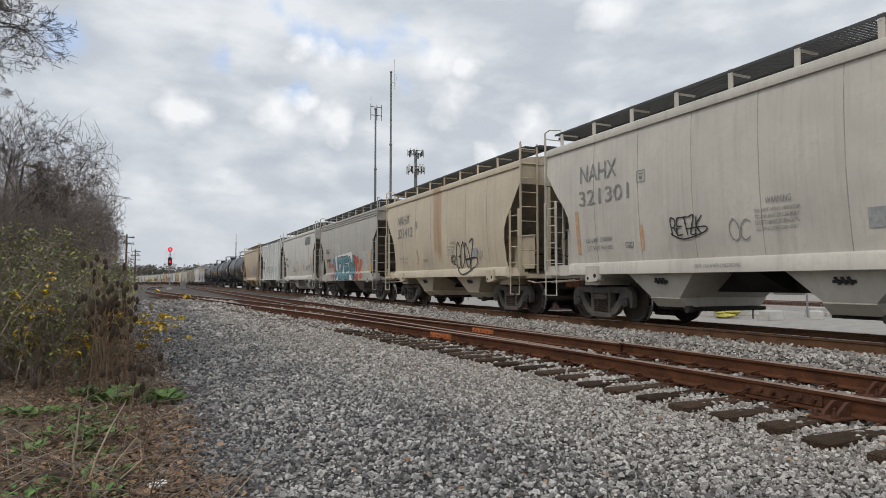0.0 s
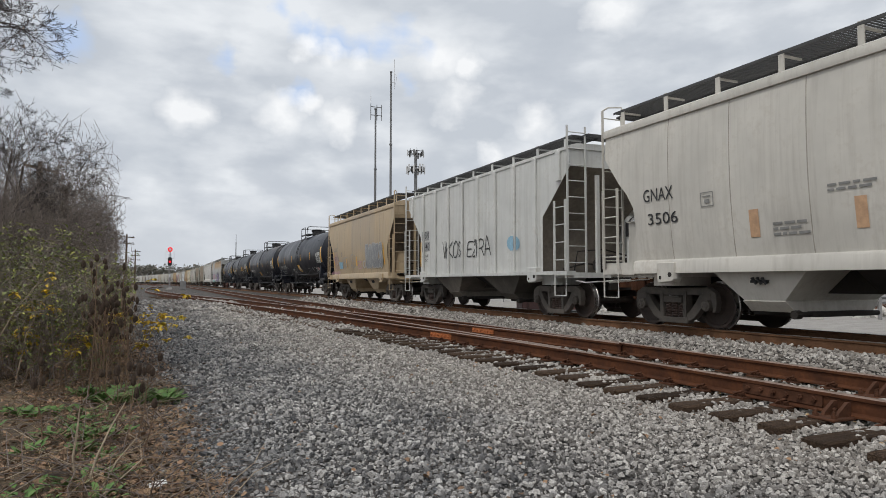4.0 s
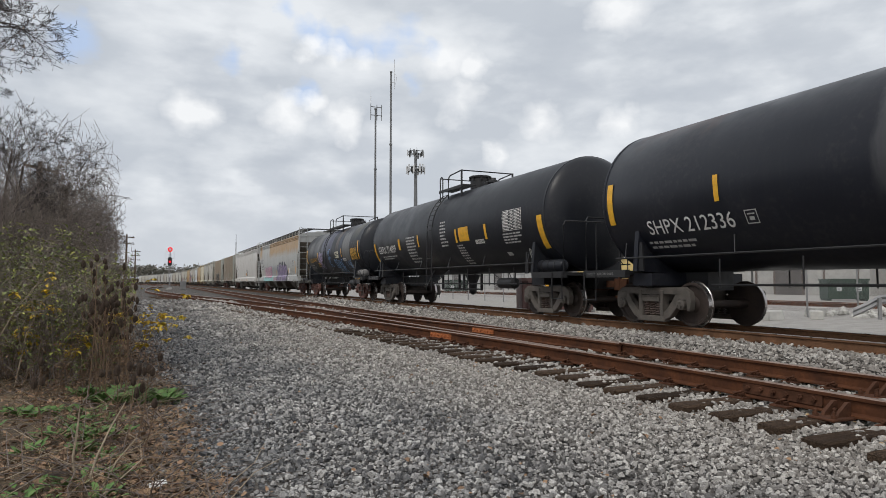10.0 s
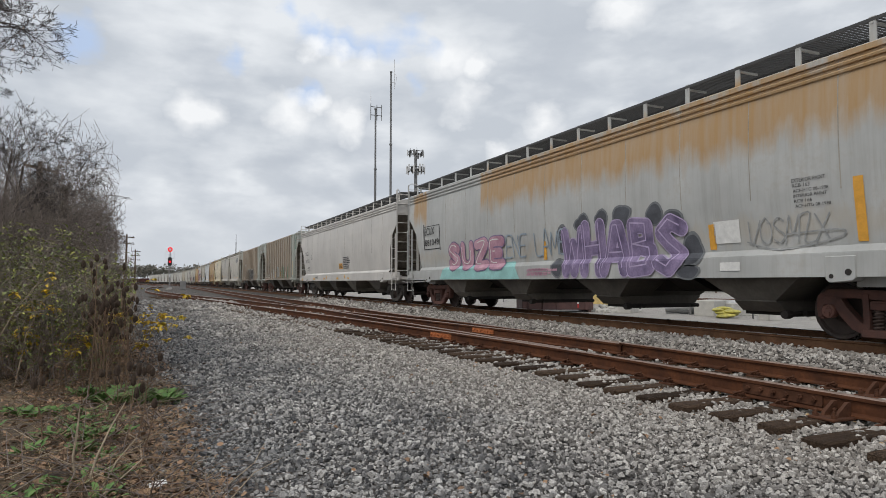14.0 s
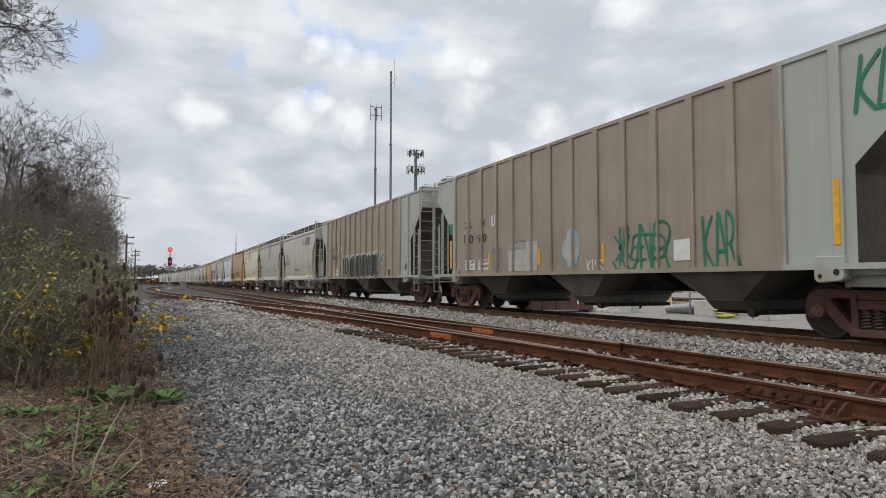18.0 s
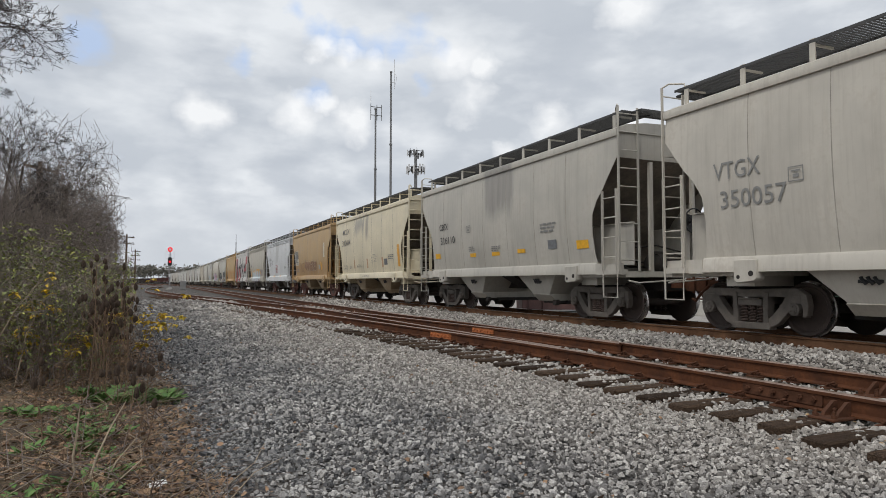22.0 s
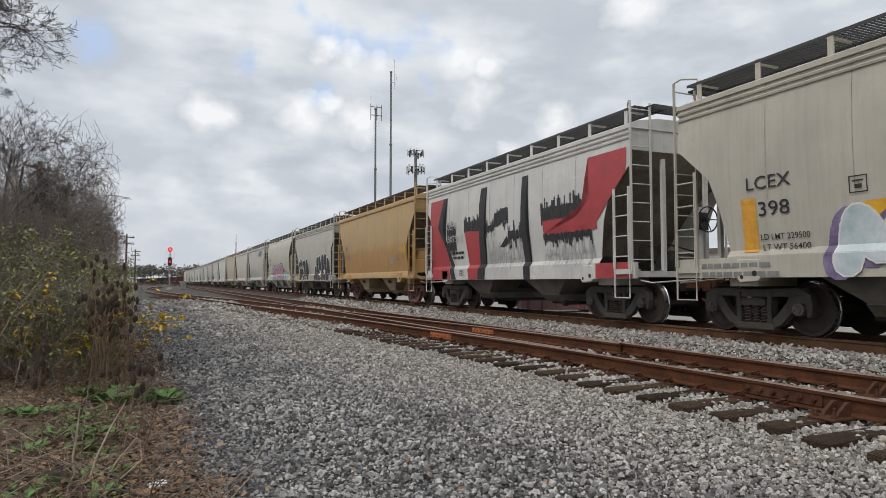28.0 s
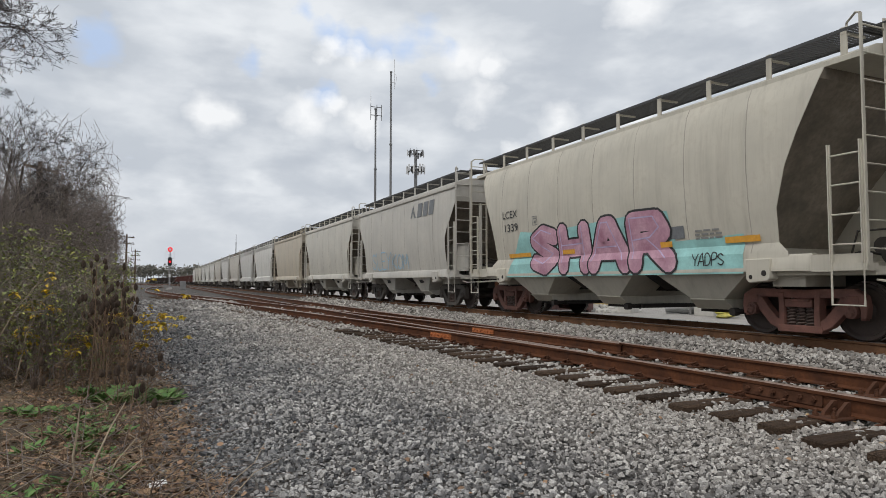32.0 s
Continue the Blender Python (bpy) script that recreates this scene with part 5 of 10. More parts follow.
def stones(name, label, zones, seed):
    """Jittered blocks, each its own island: zones of (x0, x1, y0, y1, count per square metre, size, z above the ground)."""
    rng = np.random.default_rng(seed)
    allv = []
    corner = np.array([(x, y, z) for x in (-1, 1) for y in (-1, 1) for z in (-1, 1)], float)
    for x0, x1, y0, y1, dens, size, lift in zones:
        step = dens ** -0.5
        gx, gy = np.meshgrid(np.arange(x0, x1, step), np.arange(y0, y1, step))
        gx[1::2] += step / 2
        px, py = gx.ravel() + rng.normal(0, 0.24 * step, gx.size), gy.ravel() + rng.normal(0, 0.24 * step, gx.size)
        keep = px > np.where(py < 90, 0.17 - 0.03 * np.maximum(0, py - 4), -2.4) + rng.normal(0, 0.16, px.size) - 0.1
        px, py = px[keep], py[keep]
        n = len(px)
        pz = np.array([ground_z(a, b) for a, b in zip(px, py)]) + lift
        s = size * np.clip(rng.lognormal(0, 0.3, n), 0.5, 1.8)
        dims = np.stack([s * rng.uniform(0.85, 1.5, n), s * rng.uniform(0.65, 1.0, n), s * rng.uniform(0.55, 0.9, n)], 1) / 2
        c = corner[None] * (1 + rng.uniform(-0.42, 0.22, (n, 8, 3))) * dims[:, None]
        c[:, 1::2, :2] *= rng.uniform(0.5, 0.95, (n, 1, 1))
        a, b, g = rng.uniform(0, 6.283, n), rng.normal(0, 0.3, n), rng.normal(0, 0.3, n)
        ca, sa, cb, sb, cg, sg = np.cos(a), np.sin(a), np.cos(b), np.sin(b), np.cos(g), np.sin(g)
        x, y, z = c[..., 0], c[..., 1], c[..., 2]
        y, z = y * cb[:, None] - z * sb[:, None], y * sb[:, None] + z * cb[:, None]
        x, z = x * cg[:, None] + z * sg[:, None], -x * sg[:, None] + z * cg[:, None]
        x, y = x * ca[:, None] - y * sa[:, None], x * sa[:, None] + y * ca[:, None]
        heap = rng.uniform(-0.4, 1.0, n) * s
        allv.append(np.stack([x + px[:, None], y + py[:, None], z + (pz + heap)[:, None]], 2).reshape(-1, 3))
    V = np.concatenate(allv)
    n = len(V) // 8
    quad = np.array([(0, 1, 3, 2), (4, 6, 7, 5), (0, 4, 5, 1), (2, 3, 7, 6), (0, 2, 6, 4), (1, 5, 7, 3)])
    F = (quad[None] + 8 * np.arange(n)[:, None, None]).reshape(-1)
    me = bpy.data.meshes.new(name)
    me.vertices.add(len(V))
    me.vertices.foreach_set("co", V.reshape(-1))
    me.loops.add(len(F))
    me.loops.foreach_set("vertex_index", F.astype(np.int32))
    me.polygons.add(len(F) // 4)
    me.polygons.foreach_set("loop_start", np.arange(0, len(F), 4, dtype=np.int32))
    me.update(calc_edges=True)
    me.validate()
    me.polygons.foreach_set("use_smooth", [False] * len(me.polygons))
    me.materials.append(STONE)
    return tagged(new(name, me), label, "gravel", kind="stuff")


stones("walkway_gravel", "grey angular crushed stone, darker and bluer towards the verge", [(-0.6, 5.6, 2.6, 9.0, 1050, 0.0245, 0.0), (-0.9, 5.4, 9.0, 17.0, 700, 0.0300, 0.0), (-1.4, 5.1, 17.0, 30.0, 260, 0.052, 0.0), (-2.0, 4.0, 30.0, 48.0, 70, 0.10, 0.0)], 3)
stones("track_ballast", "pale grey ballast stone lying between ties and rails", [(5.2, 8.1, 2.2, 9.0, 620, 0.034, 0.0), (5.4, 8.1, 9.0, 16.0, 380, 0.040, 0.0), (8.0, 9.95, 2.0, 22.0, 400, 0.04, 0.0), (4.8, 8.1, 16.0, 34.0, 110, 0.06, 0.0), (8.0, 9.95, 22.0, 44.0, 110, 0.08, 0.0)], 5)


# ---- plants ----
class Sprigs:
    """Gathers thin tapering stems and flat leaves into one mesh."""

    def __init__(self):
        self.v, self.f = [], []

    def stem(self, pts, r0, r1, n=3):
        base, k = len(self.v), len(pts)
        for i, p in enumerate(pts):
            d = (Vector(pts[min(i + 1, k - 1)]) - Vector(pts[max(i - 1, 0)])).normalized()
            a = d.orthogonal().normalized()
            c = d.cross(a)
            r = r0 + (r1 - r0) * i / (k - 1)
            for j in range(n):
                t = 2 * math.pi * j / n
                q = Vector(p) + (a * math.cos(t) + c * math.sin(t)) * r
                self.v.append((q.x, q.y, q.z))
        for i in range(k - 1):
            for j in range(n):
                self.f.append((base + i * n + j, base + i * n + (j + 1) % n, base + (i + 1) * n + (j + 1) % n, base + (i + 1) * n + j))

    def leaf(self, p, along, up, length, width, fold=0.25):
        p, along = Vector(p), Vector(along).normalized()
        side = along.cross(Vector(up))
        side = (side if side.length > 1e-3 else along.orthogonal()).normalized()
        n = side.cross(along)
        b = len(self.v)
        for a, s, h in ((0, 0, 0), (0.35, 0.5, fold), (0.75, 0.4, fold * 0.8), (1.0, 0, -0.1), (0.75, -0.4, fold * 0.8), (0.35, -0.5, fold), (0.5, 0, 0.0)):
            q = p + along * a * length + side * s * width + n * h * width
            self.v.append((q.x, q.y, q.z))
        self.f += [(b, b + 1, b + 6), (b + 1, b + 2, b + 6), (b + 2, b + 3, b + 6), (b + 3, b + 4, b + 6), (b + 4, b + 5, b + 6), (b + 5, b, b + 6)]

    def mesh(self, name, mat, smooth=True):
        me = bpy.data.meshes.new(name)
        me.from_pydata(self.v, [], self.f)
        me.polygons.foreach_set("use_smooth", [smooth] * len(self.f))
        me.materials.append(mat)
        return me


def leaf_mat(name, c, c2, vary=0.35):
    m, nt, b = node_mat(name)
    ge = nt.nodes.new("ShaderNodeNewGeometry")
    col = mixc(nt, ge.outputs["Random Per Island"], c, c2)
    n = noise_tex(nt, coords(nt), 40, 2)
    col = mixc(nt, remap(nt, n, 0.35, 0.7, 0, vary), col, shade(c, 0.55))
    link(nt, col, b.inputs["Base Color"])
    b.inputs["Roughness"].default_value = 0.65
    return m


BARK = surf("grey_brown_bark", (0.085, 0.068, 0.056), 0.9, 0, 0.35, 8, 0.4)
TWIG_DARK = surf("near_black_twig", (0.060, 0.050, 0.047), 0.9, 0, 0.3, 5, 0)
TWIG_GREY = surf("weathered_grey_twig", (0.18, 0.147, 0.130), 0.9, 0, 0.35, 5, 0)
TWIG = surf("dark_bare_twig", (0.24, 0.20, 0.175), 0.9, 0, 0.3, 5, 0)
DRY = surf("dry_weed_stalk", (0.17, 0.11, 0.07), 0.9, 0, 0.35, 9, 0, island=0.4)
STRAW = surf("dry_straw", (0.34, 0.25, 0.145), 0.9, 0, 0.3, 9, 0, island=0.45)
PALE = surf("bleached_dead_stem", (0.34, 0.275, 0.20), 0.9, 0, 0.2, 9, 0)
TEASEL = surf("teasel_head", (0.06, 0.038, 0.025), 0.95, 0, 0.4, 60, 0.8)
LEAF_GREEN = leaf_mat("green_leaf", (0.06, 0.14, 0.03), (0.14, 0.24, 0.06))
LEAF_OLIVE = leaf_mat("olive_leaf", (0.17, 0.23, 0.05), (0.46, 0.45, 0.11))
LEAF_DULL = leaf_mat("dull_green_leaf", (0.12, 0.17, 0.055), (0.28, 0.31, 0.10))
LEAF_YELLOW = leaf_mat("yellow_leaf", (0.78, 0.52, 0.03), (0.62, 0.50, 0.07))
LEAF_TAN = leaf_mat("tan_dead_leaf", (0.30, 0.19, 0.09), (0.50, 0.36, 0.20))
LEAF_BROWN = leaf_mat("dead_brown_leaf", (0.075, 0.042, 0.026), (0.42, 0.26, 0.15))


def grow(sp, p, d, length, r, depth, rng, bend=0.35, droop=0.0, split=3, shrink=0.66, tips=None, min_r=0.0018, bound=None, flare=0.75):
    """A branch that wanders, tapers and sends out smaller ones."""
    n = (2, 3)[depth] if depth < 2 else 5
    pts, q, v = [Vector(p)], Vector(p), Vector(d).normalized()
    for _ in range(n):
        v = (v + Vector((rng.gauss(0, bend), rng.gauss(0, bend), rng.gauss(0, bend) - droop)) * 0.4).normalized()
        if bound and q.x + v.x * length / n > bound(q.z):
            v = Vector((-abs(v.x), v.y + rng.gauss(0, 0.3), v.z + rng.gauss(0, 0.3))).normalized()
        q = q + v * length / n
        pts.append(q.copy())
    r1 = max(min_r, r * 0.5)
    sp.stem(pts, max(min_r, r), r1, 5 if r > 0.02 else 3)
    if depth == 0:
        if tips is not None:
            tips.append((pts[-1], v))
        return
    for k in range(split + (1 if rng.random() < 0.4 else 0)):
        i = rng.randint(min(2, n - 1), n)
        out = Vector((rng.gauss(0, 1), rng.gauss(0, 1), rng.gauss(0.15, 0.7))).normalized()
        nd = (v * 0.75 + out * flare).normalized()
        grow(sp, pts[i], nd, length * shrink * rng.uniform(0.7, 1.15), r1 * rng.uniform(0.55, 0.85), depth - 1, rng, bend, droop, split, shrink, tips, min_r, bound, flare)


def shrub(x, y, h, stems, seed, label, leaves=None, leaf_n=0, spread=0.3, lean=(0, 0), depth=3, r=0.016, leaf_size=0.05, low=0.1, high=1.0):
    """A many-stemmed bush, bare or thinly leaved."""
    rng = random.Random(seed)
    z = ground_z(x, y)
    ob = thing("shrub", label, "shrub", group="bushes along the verge", at=pose(x, y, z))
    wood, tips = Sprigs(), []
    reach = rng.uniform(-0.014, 0.004) * y + 0.15
    bound = (lambda lz: -(0.036 + 0.008 * max(0.0, lz - 1.2)) * y - x + reach) if y < 56 and x < 0 else None
    for k in range(stems):
        a = rng.uniform(0, 6.283)
        d = Vector((math.cos(a) * spread * rng.uniform(0.3, 1.4) + lean[0], math.sin(a) * spread * rng.uniform(0.3, 1.4) + lean[1], 1))
        b = Vector((math.cos(a) * 0.25 * spread * rng.random(), math.sin(a) * 0.25 * spread * rng.random(), -0.05))
        grow(wood, b, d, h * rng.uniform(0.45, 0.62), r * rng.uniform(0.7, 1.2), depth, rng, 0.3, 0.0, 3, 0.62, tips, 0.0016 + 0.00011 * min(y, 40), bound)
    part("brushwood", wood.mesh("brushwood", TWIG if leaves else TWIG_GREY), None, ob)
    if leaves:
        lf = Sprigs()
        pool = [v for v in wood.v if low * h < v[2] < high * h]
        for _ in range(leaf_n):
            p = rng.choice(pool)
            a = rng.uniform(0, 6.283)
            lf.leaf(p, (math.cos(a), math.sin(a), rng.uniform(-0.9, 0.3)), (0, 0, 1), leaf_size * rng.uniform(0.6, 1.4), leaf_size * rng.uniform(0.4, 0.8))
        part("foliage", lf.mesh("foliage", leaves), None, ob)
    return ob


def bare_tree(x, y, h, seed, label, r=0.09, depth=5, lean=(0.0, 0.0), split=3, trunk=0.32, bend=0.3, min_r=0.0035, limbs=6):
    rng = random.Random(seed)
    ob = thing("tree", label, "tree", group="trees along the verge", at=pose(x, y, ground_z(x, y)))
    tr = Sprigs()
    pts, q, v = [Vector((0, 0, -0.1))], Vector((0, 0, -0.1)), Vector((lean[0], lean[1], 1)).normalized()
    for k in range(5):
        v = (v + Vector((rng.gauss(0, 0.06), rng.gauss(0, 0.06), 0))).normalized()
        q = q + v * h * trunk / 5
        pts.append(q.copy())
    tr.stem(pts, r, r * 0.7, 7)
    part("trunk", tr.mesh("trunk", BARK), None, ob)
    crown = Sprigs()
    for k in range(limbs):
        a = 6.283 * k / limbs + rng.uniform(-0.5, 0.5)
        d = v + Vector((math.cos(a), math.sin(a), 0.25)) * rng.uniform(0.35, 0.9)
        grow(crown, pts[-1 - (k % 3)], d, h * 0.26 * rng.uniform(0.75, 1.1), r * 0.5, depth - 1, rng, bend, 0.0, split, 0.58, None, min_r)
    part("crown", crown.mesh("crown", TWIG_DARK), None, ob)
    return ob


# the hedge of bare brush that runs beside the gravel
hedge_rng = random.Random(21)


def hedge_edge(y):
    return -0.036 * y - 0.05


for k in range(30):
    # front rank: thin leafy stems, lower than a man can reach
    y = 9.9 + 8.5 * (k / 29) ** 1.2
    h = hedge_rng.uniform(1.8, 2.6)
    x0, x1 = hedge_edge(y) - 0.30, -0.185 * y - 0.1
    x = x0 + (x1 - x0) * ((k * 0.618) % 1.0)
    h *= 0.8 + 0.35 * (x0 - x) / (x0 - x1)
    shrub(x, y, h, 6, 100 + k, "thinly leaved olive green bush among bare stems", LEAF_OLIVE if k % 3 else LEAF_DULL, 1100, 0.26, (-0.05, 0), depth=3, r=0.0075, leaf_size=0.050, low=0.02, high=0.82)
for k in range(1, 52):
    # rear ranks: dense bare brush, taller away from the gravel
    y = 11.5 + 44 * (k / 51) ** 1.35
    f = (k * 0.618 + 0.3) % 1.0
    h = (1.75 + 0.12 * y * (1 - 0.2 * (y > 30)) + 0.7 * f) * hedge_rng.uniform(0.9, 1.1)
    x0 = hedge_edge(y) - 0.27 * h
    x1 = min(x0 - 0.3, -0.19 * y - 0.3)
    x = x0 + (x1 - x0) * f
    shrub(x, y, h, 8, 200 + k, "dense bare grey-brown brush without leaves", None, 0, 0.22, (-0.06, 0), depth=3, r=0.012 + 0.0003 * y)
for k in range(12):
    y = 58 + 8 * k
    shrub(verge_x(y) - 2.4 - 0.7 * (k % 3) - 0.05 * (y - 50), y, 3.2 + hedge_rng.uniform(-0.5, 0.7), 8, 300 + k, "dense bare grey-brown brush without leaves", None, 0, 0.34, depth=3, r=0.028)
# taller bare trees within the hedge
for k, (x, y, h, ln) in enumerate(((-2.7, 14.0, 4.0, (0.08, 0)), (-3.2, 16.5, 4.6, (0.06, 0)), (-4.0, 19.0, 5.2, (0.05, -0.05)), (-4.7, 23.0, 5.4, (0.05, 0.0)), (-5.0, 28.0, 5.6, (0.04, -0.1)), (-6.0, 33.0, 6.0, (0.03, 0.0)), (-7.4, 41.0, 7.0, (0.03, 0.0)))):
    bare_tree(x, y, h, 40 + k, "small bare tree with fine grey twigs", 0.04 + 0.005 * h, 5, ln)


def reaching_tree(x, y, limbs, seed, label, r, height, pods):
    """A bare tree whose limbs start at given heights and reach out along given directions."""
    rng = random.Random(seed)
    ob = thing("tree", label, "tree", group="trees along the verge", at=pose(x, y, ground_z(x, y)))
    tr = Sprigs()
    tr.stem([(0, 0, -0.1), (0.05, 0.02, height * 0.35), (0.0, 0.0, height * 0.7), (0.12, 0, height)], r, r * 0.35, 7)
    part("trunk", tr.mesh("trunk", BARK), None, ob)
    crown, tips = Sprigs(), []
    for z, d, length in limbs:
        grow(crown, (0.03, 0, z), d, length, r * 0.24, 4, rng, 0.2, 0.0, 4, 0.60, tips, 0.0026, None, 0.72)
    part("crown", crown.mesh("crown", TWIG_DARK), None, ob)
    lf = Sprigs()
    for p, v in rng.sample(tips, min(len(tips), pods)):
        for q in range(3):
            lf.leaf(p, (rng.gauss(0, 0.3), rng.gauss(0, 0.3), -1), (1, 0, 0.2), rng.uniform(0.04, 0.07), 0.025)
    part("seed_pods", lf.mesh("seed_pods", LEAF_BROWN), None, ob, "withered brown seed pods")
    return ob


reaching_tree(-2.75, 10.6, [(3.9, (0.7, 0.1, 0.45), 0.55), (4.2, (0.9, -0.15, 0.15), 0.6), (4.5, (0.9, 0.1, 0.25), 0.75), (4.75, (1.0, 0.0, 0.12), 0.8), (4.95, (0.9, 0.2, -0.05), 0.75), (5.1, (0.8, 0.2, 0.4), 0.7), (5.3, (0.4, -0.3, 0.9), 0.8), (4.2, (-0.8, 0.2, 0.5), 0.9), (3.7, (0.7, -0.2, 0.35), 0.5), (3.4, (0.6, 0.2, 0.4), 0.5), (3.1, (0.6, 0.0, 0.5), 0.42), (2.8, (0.6, 0.2, 0.5), 0.42), (5.5, (0.8, 0.0, 0.1), 0.7)], 77, "tall bare tree whose dark limbs reach out overhead", 0.085, 5.8, 40)
reaching_tree(-2.35, 13.4, [(1.7, (0.7, 0.1, 0.75), 0.8), (2.0, (0.75, 0.0, 0.8), 0.95), (2.2, (0.55, -0.2, 1.0), 1.0), (2.4, (0.8, 0.1, 0.35), 0.75), (2.55, (0.3, 0.1, 1.0), 0.8), (2.7, (-0.4, 0.1, 0.9), 0.8), (2.9, (0.75, 0.0, 0.6), 0.75), (1.5, (0.8, 0.0, 0.4), 0.7)], 78, "slender leaning bare tree with fanned twigs", 0.05, 3.2, 14)
reaching_tree(-2.9, 15.5, [(2.2, (0.6, 0.1, 0.7), 0.9), (2.6, (0.7, -0.2, 0.6), 1.0), (3.0, (0.4, 0.2, 0.9), 1.0), (3.3, (0.7, 0.0, 0.5), 0.8), (3.5, (-0.2, 0.0, 1.0), 0.9)], 79, "slender bare tree with fine upright twigs", 0.05, 3.8, 10)


def teasel(x, y, h, heads, seed, label):
    rng = random.Random(seed)
    ob = thing("teasel", label, "weed", group="teasels", at=pose(x, y, ground_z(x, y)))
    st = Sprigs()
    top = Vector((rng.uniform(-0.1, 0.1), rng.uniform(-0.1, 0.1), h * 0.9))
    st.stem([(0, 0, -0.03), top * 0.5 + Vector((0.02, 0, 0)), top], 0.006, 0.004, 4)
    ends = [top]
    for k in range(heads - 1):
        z = rng.uniform(0.45, 0.85)
        b = top * z
        a = rng.uniform(0, 6.283)
        e = b + Vector((math.cos(a) * 0.13, math.sin(a) * 0.13, rng.uniform(0.12, 0.28)))
        st.stem([b, (b + e) / 2 + Vector((math.cos(a) * 0.03, math.sin(a) * 0.03, -0.02)), e], 0.004, 0.003, 4)
        ends.append(e)
    part("stalk", st.mesh("stalk", DRY), None, ob)
    for e in ends:
        bm = bmesh.new()
        L, R = rng.uniform(0.065, 0.095), rng.uniform(0.019, 0.026)
        lathe(bm, [(0, 0.004), (L * 0.15, R * 0.8), (L * 0.45, R), (L * 0.8, R * 0.75), (L, 0.004)], "z", 9, centre=e)
        part("seed_head", bm, TEASEL, ob)
    return ob


TEASEL_LABEL = "tall dry brown teasel with dark spiny seed heads"
teasel_rng = random.Random(5)
for k in range(14):
    y = 8.7 + 1.6 * ((k * 0.618) % 1.0)
    x = -0.95 - 1.15 * ((k * 0.382 + 0.2) % 1.0)
    shrub(x, y, hedge_rng.uniform(1.2, 1.9), 5, 400 + k, "thinly leaved olive green bush among bare stems", (LEAF_OLIVE, LEAF_DULL)[k % 2], 480, 0.42, (0.0, 0), depth=3, r=0.007, leaf_size=0.045, low=0.05, high=0.9)
TEASELS = [(-0.70 + 0.44 * teasel_rng.random(), 7.7 + 0.9 * teasel_rng.random(), teasel_rng.uniform(0.95, 1.75), teasel_rng.randint(5, 8)) for _ in range(17)]
TEASELS += [(-0.22, 5.5, 0.55, 4), (-0.14, 5.7, 0.62, 4), (-0.3, 5.9, 0.5, 3), (-0.1, 5.4, 0.42, 2), (-0.75, 5.6, 0.5, 3)]
for k, (x, y, h, n) in enumerate(TEASELS):
    teasel(x, y, h, n, 500 + k, TEASEL_LABEL)


def yellow_sapling(x, y, h, seed, n=70):
    rng = random.Random(seed)
    ob = thing("sapling", "thin sapling holding bright yellow leaves", "sapling", at=pose(x, y, ground_z(x, y)))
    w = Sprigs()
    for k in range(4):
        grow(w, (0, 0, -0.03), (rng.uniform(-0.35, 0.5), rng.uniform(-0.3, 0.3), 1), h * 0.6, 0.006, 2, rng, 0.25)
    part("stem", w.mesh("stem", TWIG), None, ob)
    lf = Sprigs()
    pool = [v for v in w.v if v[2] > h * 0.3]
    knots = [rng.choice(pool) for _ in range(max(4, n // 11))]
    pool = [v for v in pool if min((v[0] - q[0]) ** 2 + (v[1] - q[1]) ** 2 + (v[2] - q[2]) ** 2 for q in knots) < 0.012] + knots
    for _ in range(n):
        a = rng.uniform(0, 6.283)
        lf.leaf(rng.choice(pool), (math.cos(a), math.sin(a), rng.uniform(-0.9, 0.2)), (0, 0, 1), 0.085 * rng.uniform(0.7, 1.3), 0.06 * rng.uniform(0.6, 1.2))
    part("foliage", lf.mesh("foliage", LEAF_YELLOW), None, ob)


yellow_sapling(-0.12, 11.2, 1.35, 3, 120)
yellow_sapling(-0.28, 10.8, 1.15, 9, 90)
yellow_sapling(-0.02, 11.6, 1.0, 10, 80)
yellow_sapling(-1.25, 8.7, 1.45, 5, 70)
yellow_sapling(-0.98, 8.9, 1.35, 6, 60)
yellow_sapling(-1.45, 8.9, 1.1, 7, 60)
yellow_sapling(-0.9, 8.8, 0.9, 11, 50)


def scatter_stuff(name, label, category, mat, build, count, x_of, y0, y1, seed):
    rng = random.Random(seed)
    sp = Sprigs()
    for _ in range(count):
        y = y0 + (y1 - y0) * rng.random() ** 1.4
        x = x_of(y, rng)
        build(sp, x, y, ground_z(x, y), rng)
    ob = part(name, sp.mesh(name, mat), None)
    return tagged(ob, label, category, kind="stuff")


def flat_leaf(sp, x, y, z, rng):
    a = rng.uniform(0, 6.283)
    s = rng.uniform(0.022, 0.065)
    sp.leaf((x, y, z + rng.uniform(0.005, 0.05)), (math.cos(a), math.sin(a), rng.uniform(-0.3, 0.5)), (rng.gauss(0, 0.4), rng.gauss(0, 0.4), 1), s, s * 0.75, rng.uniform(-0.3, 0.45))


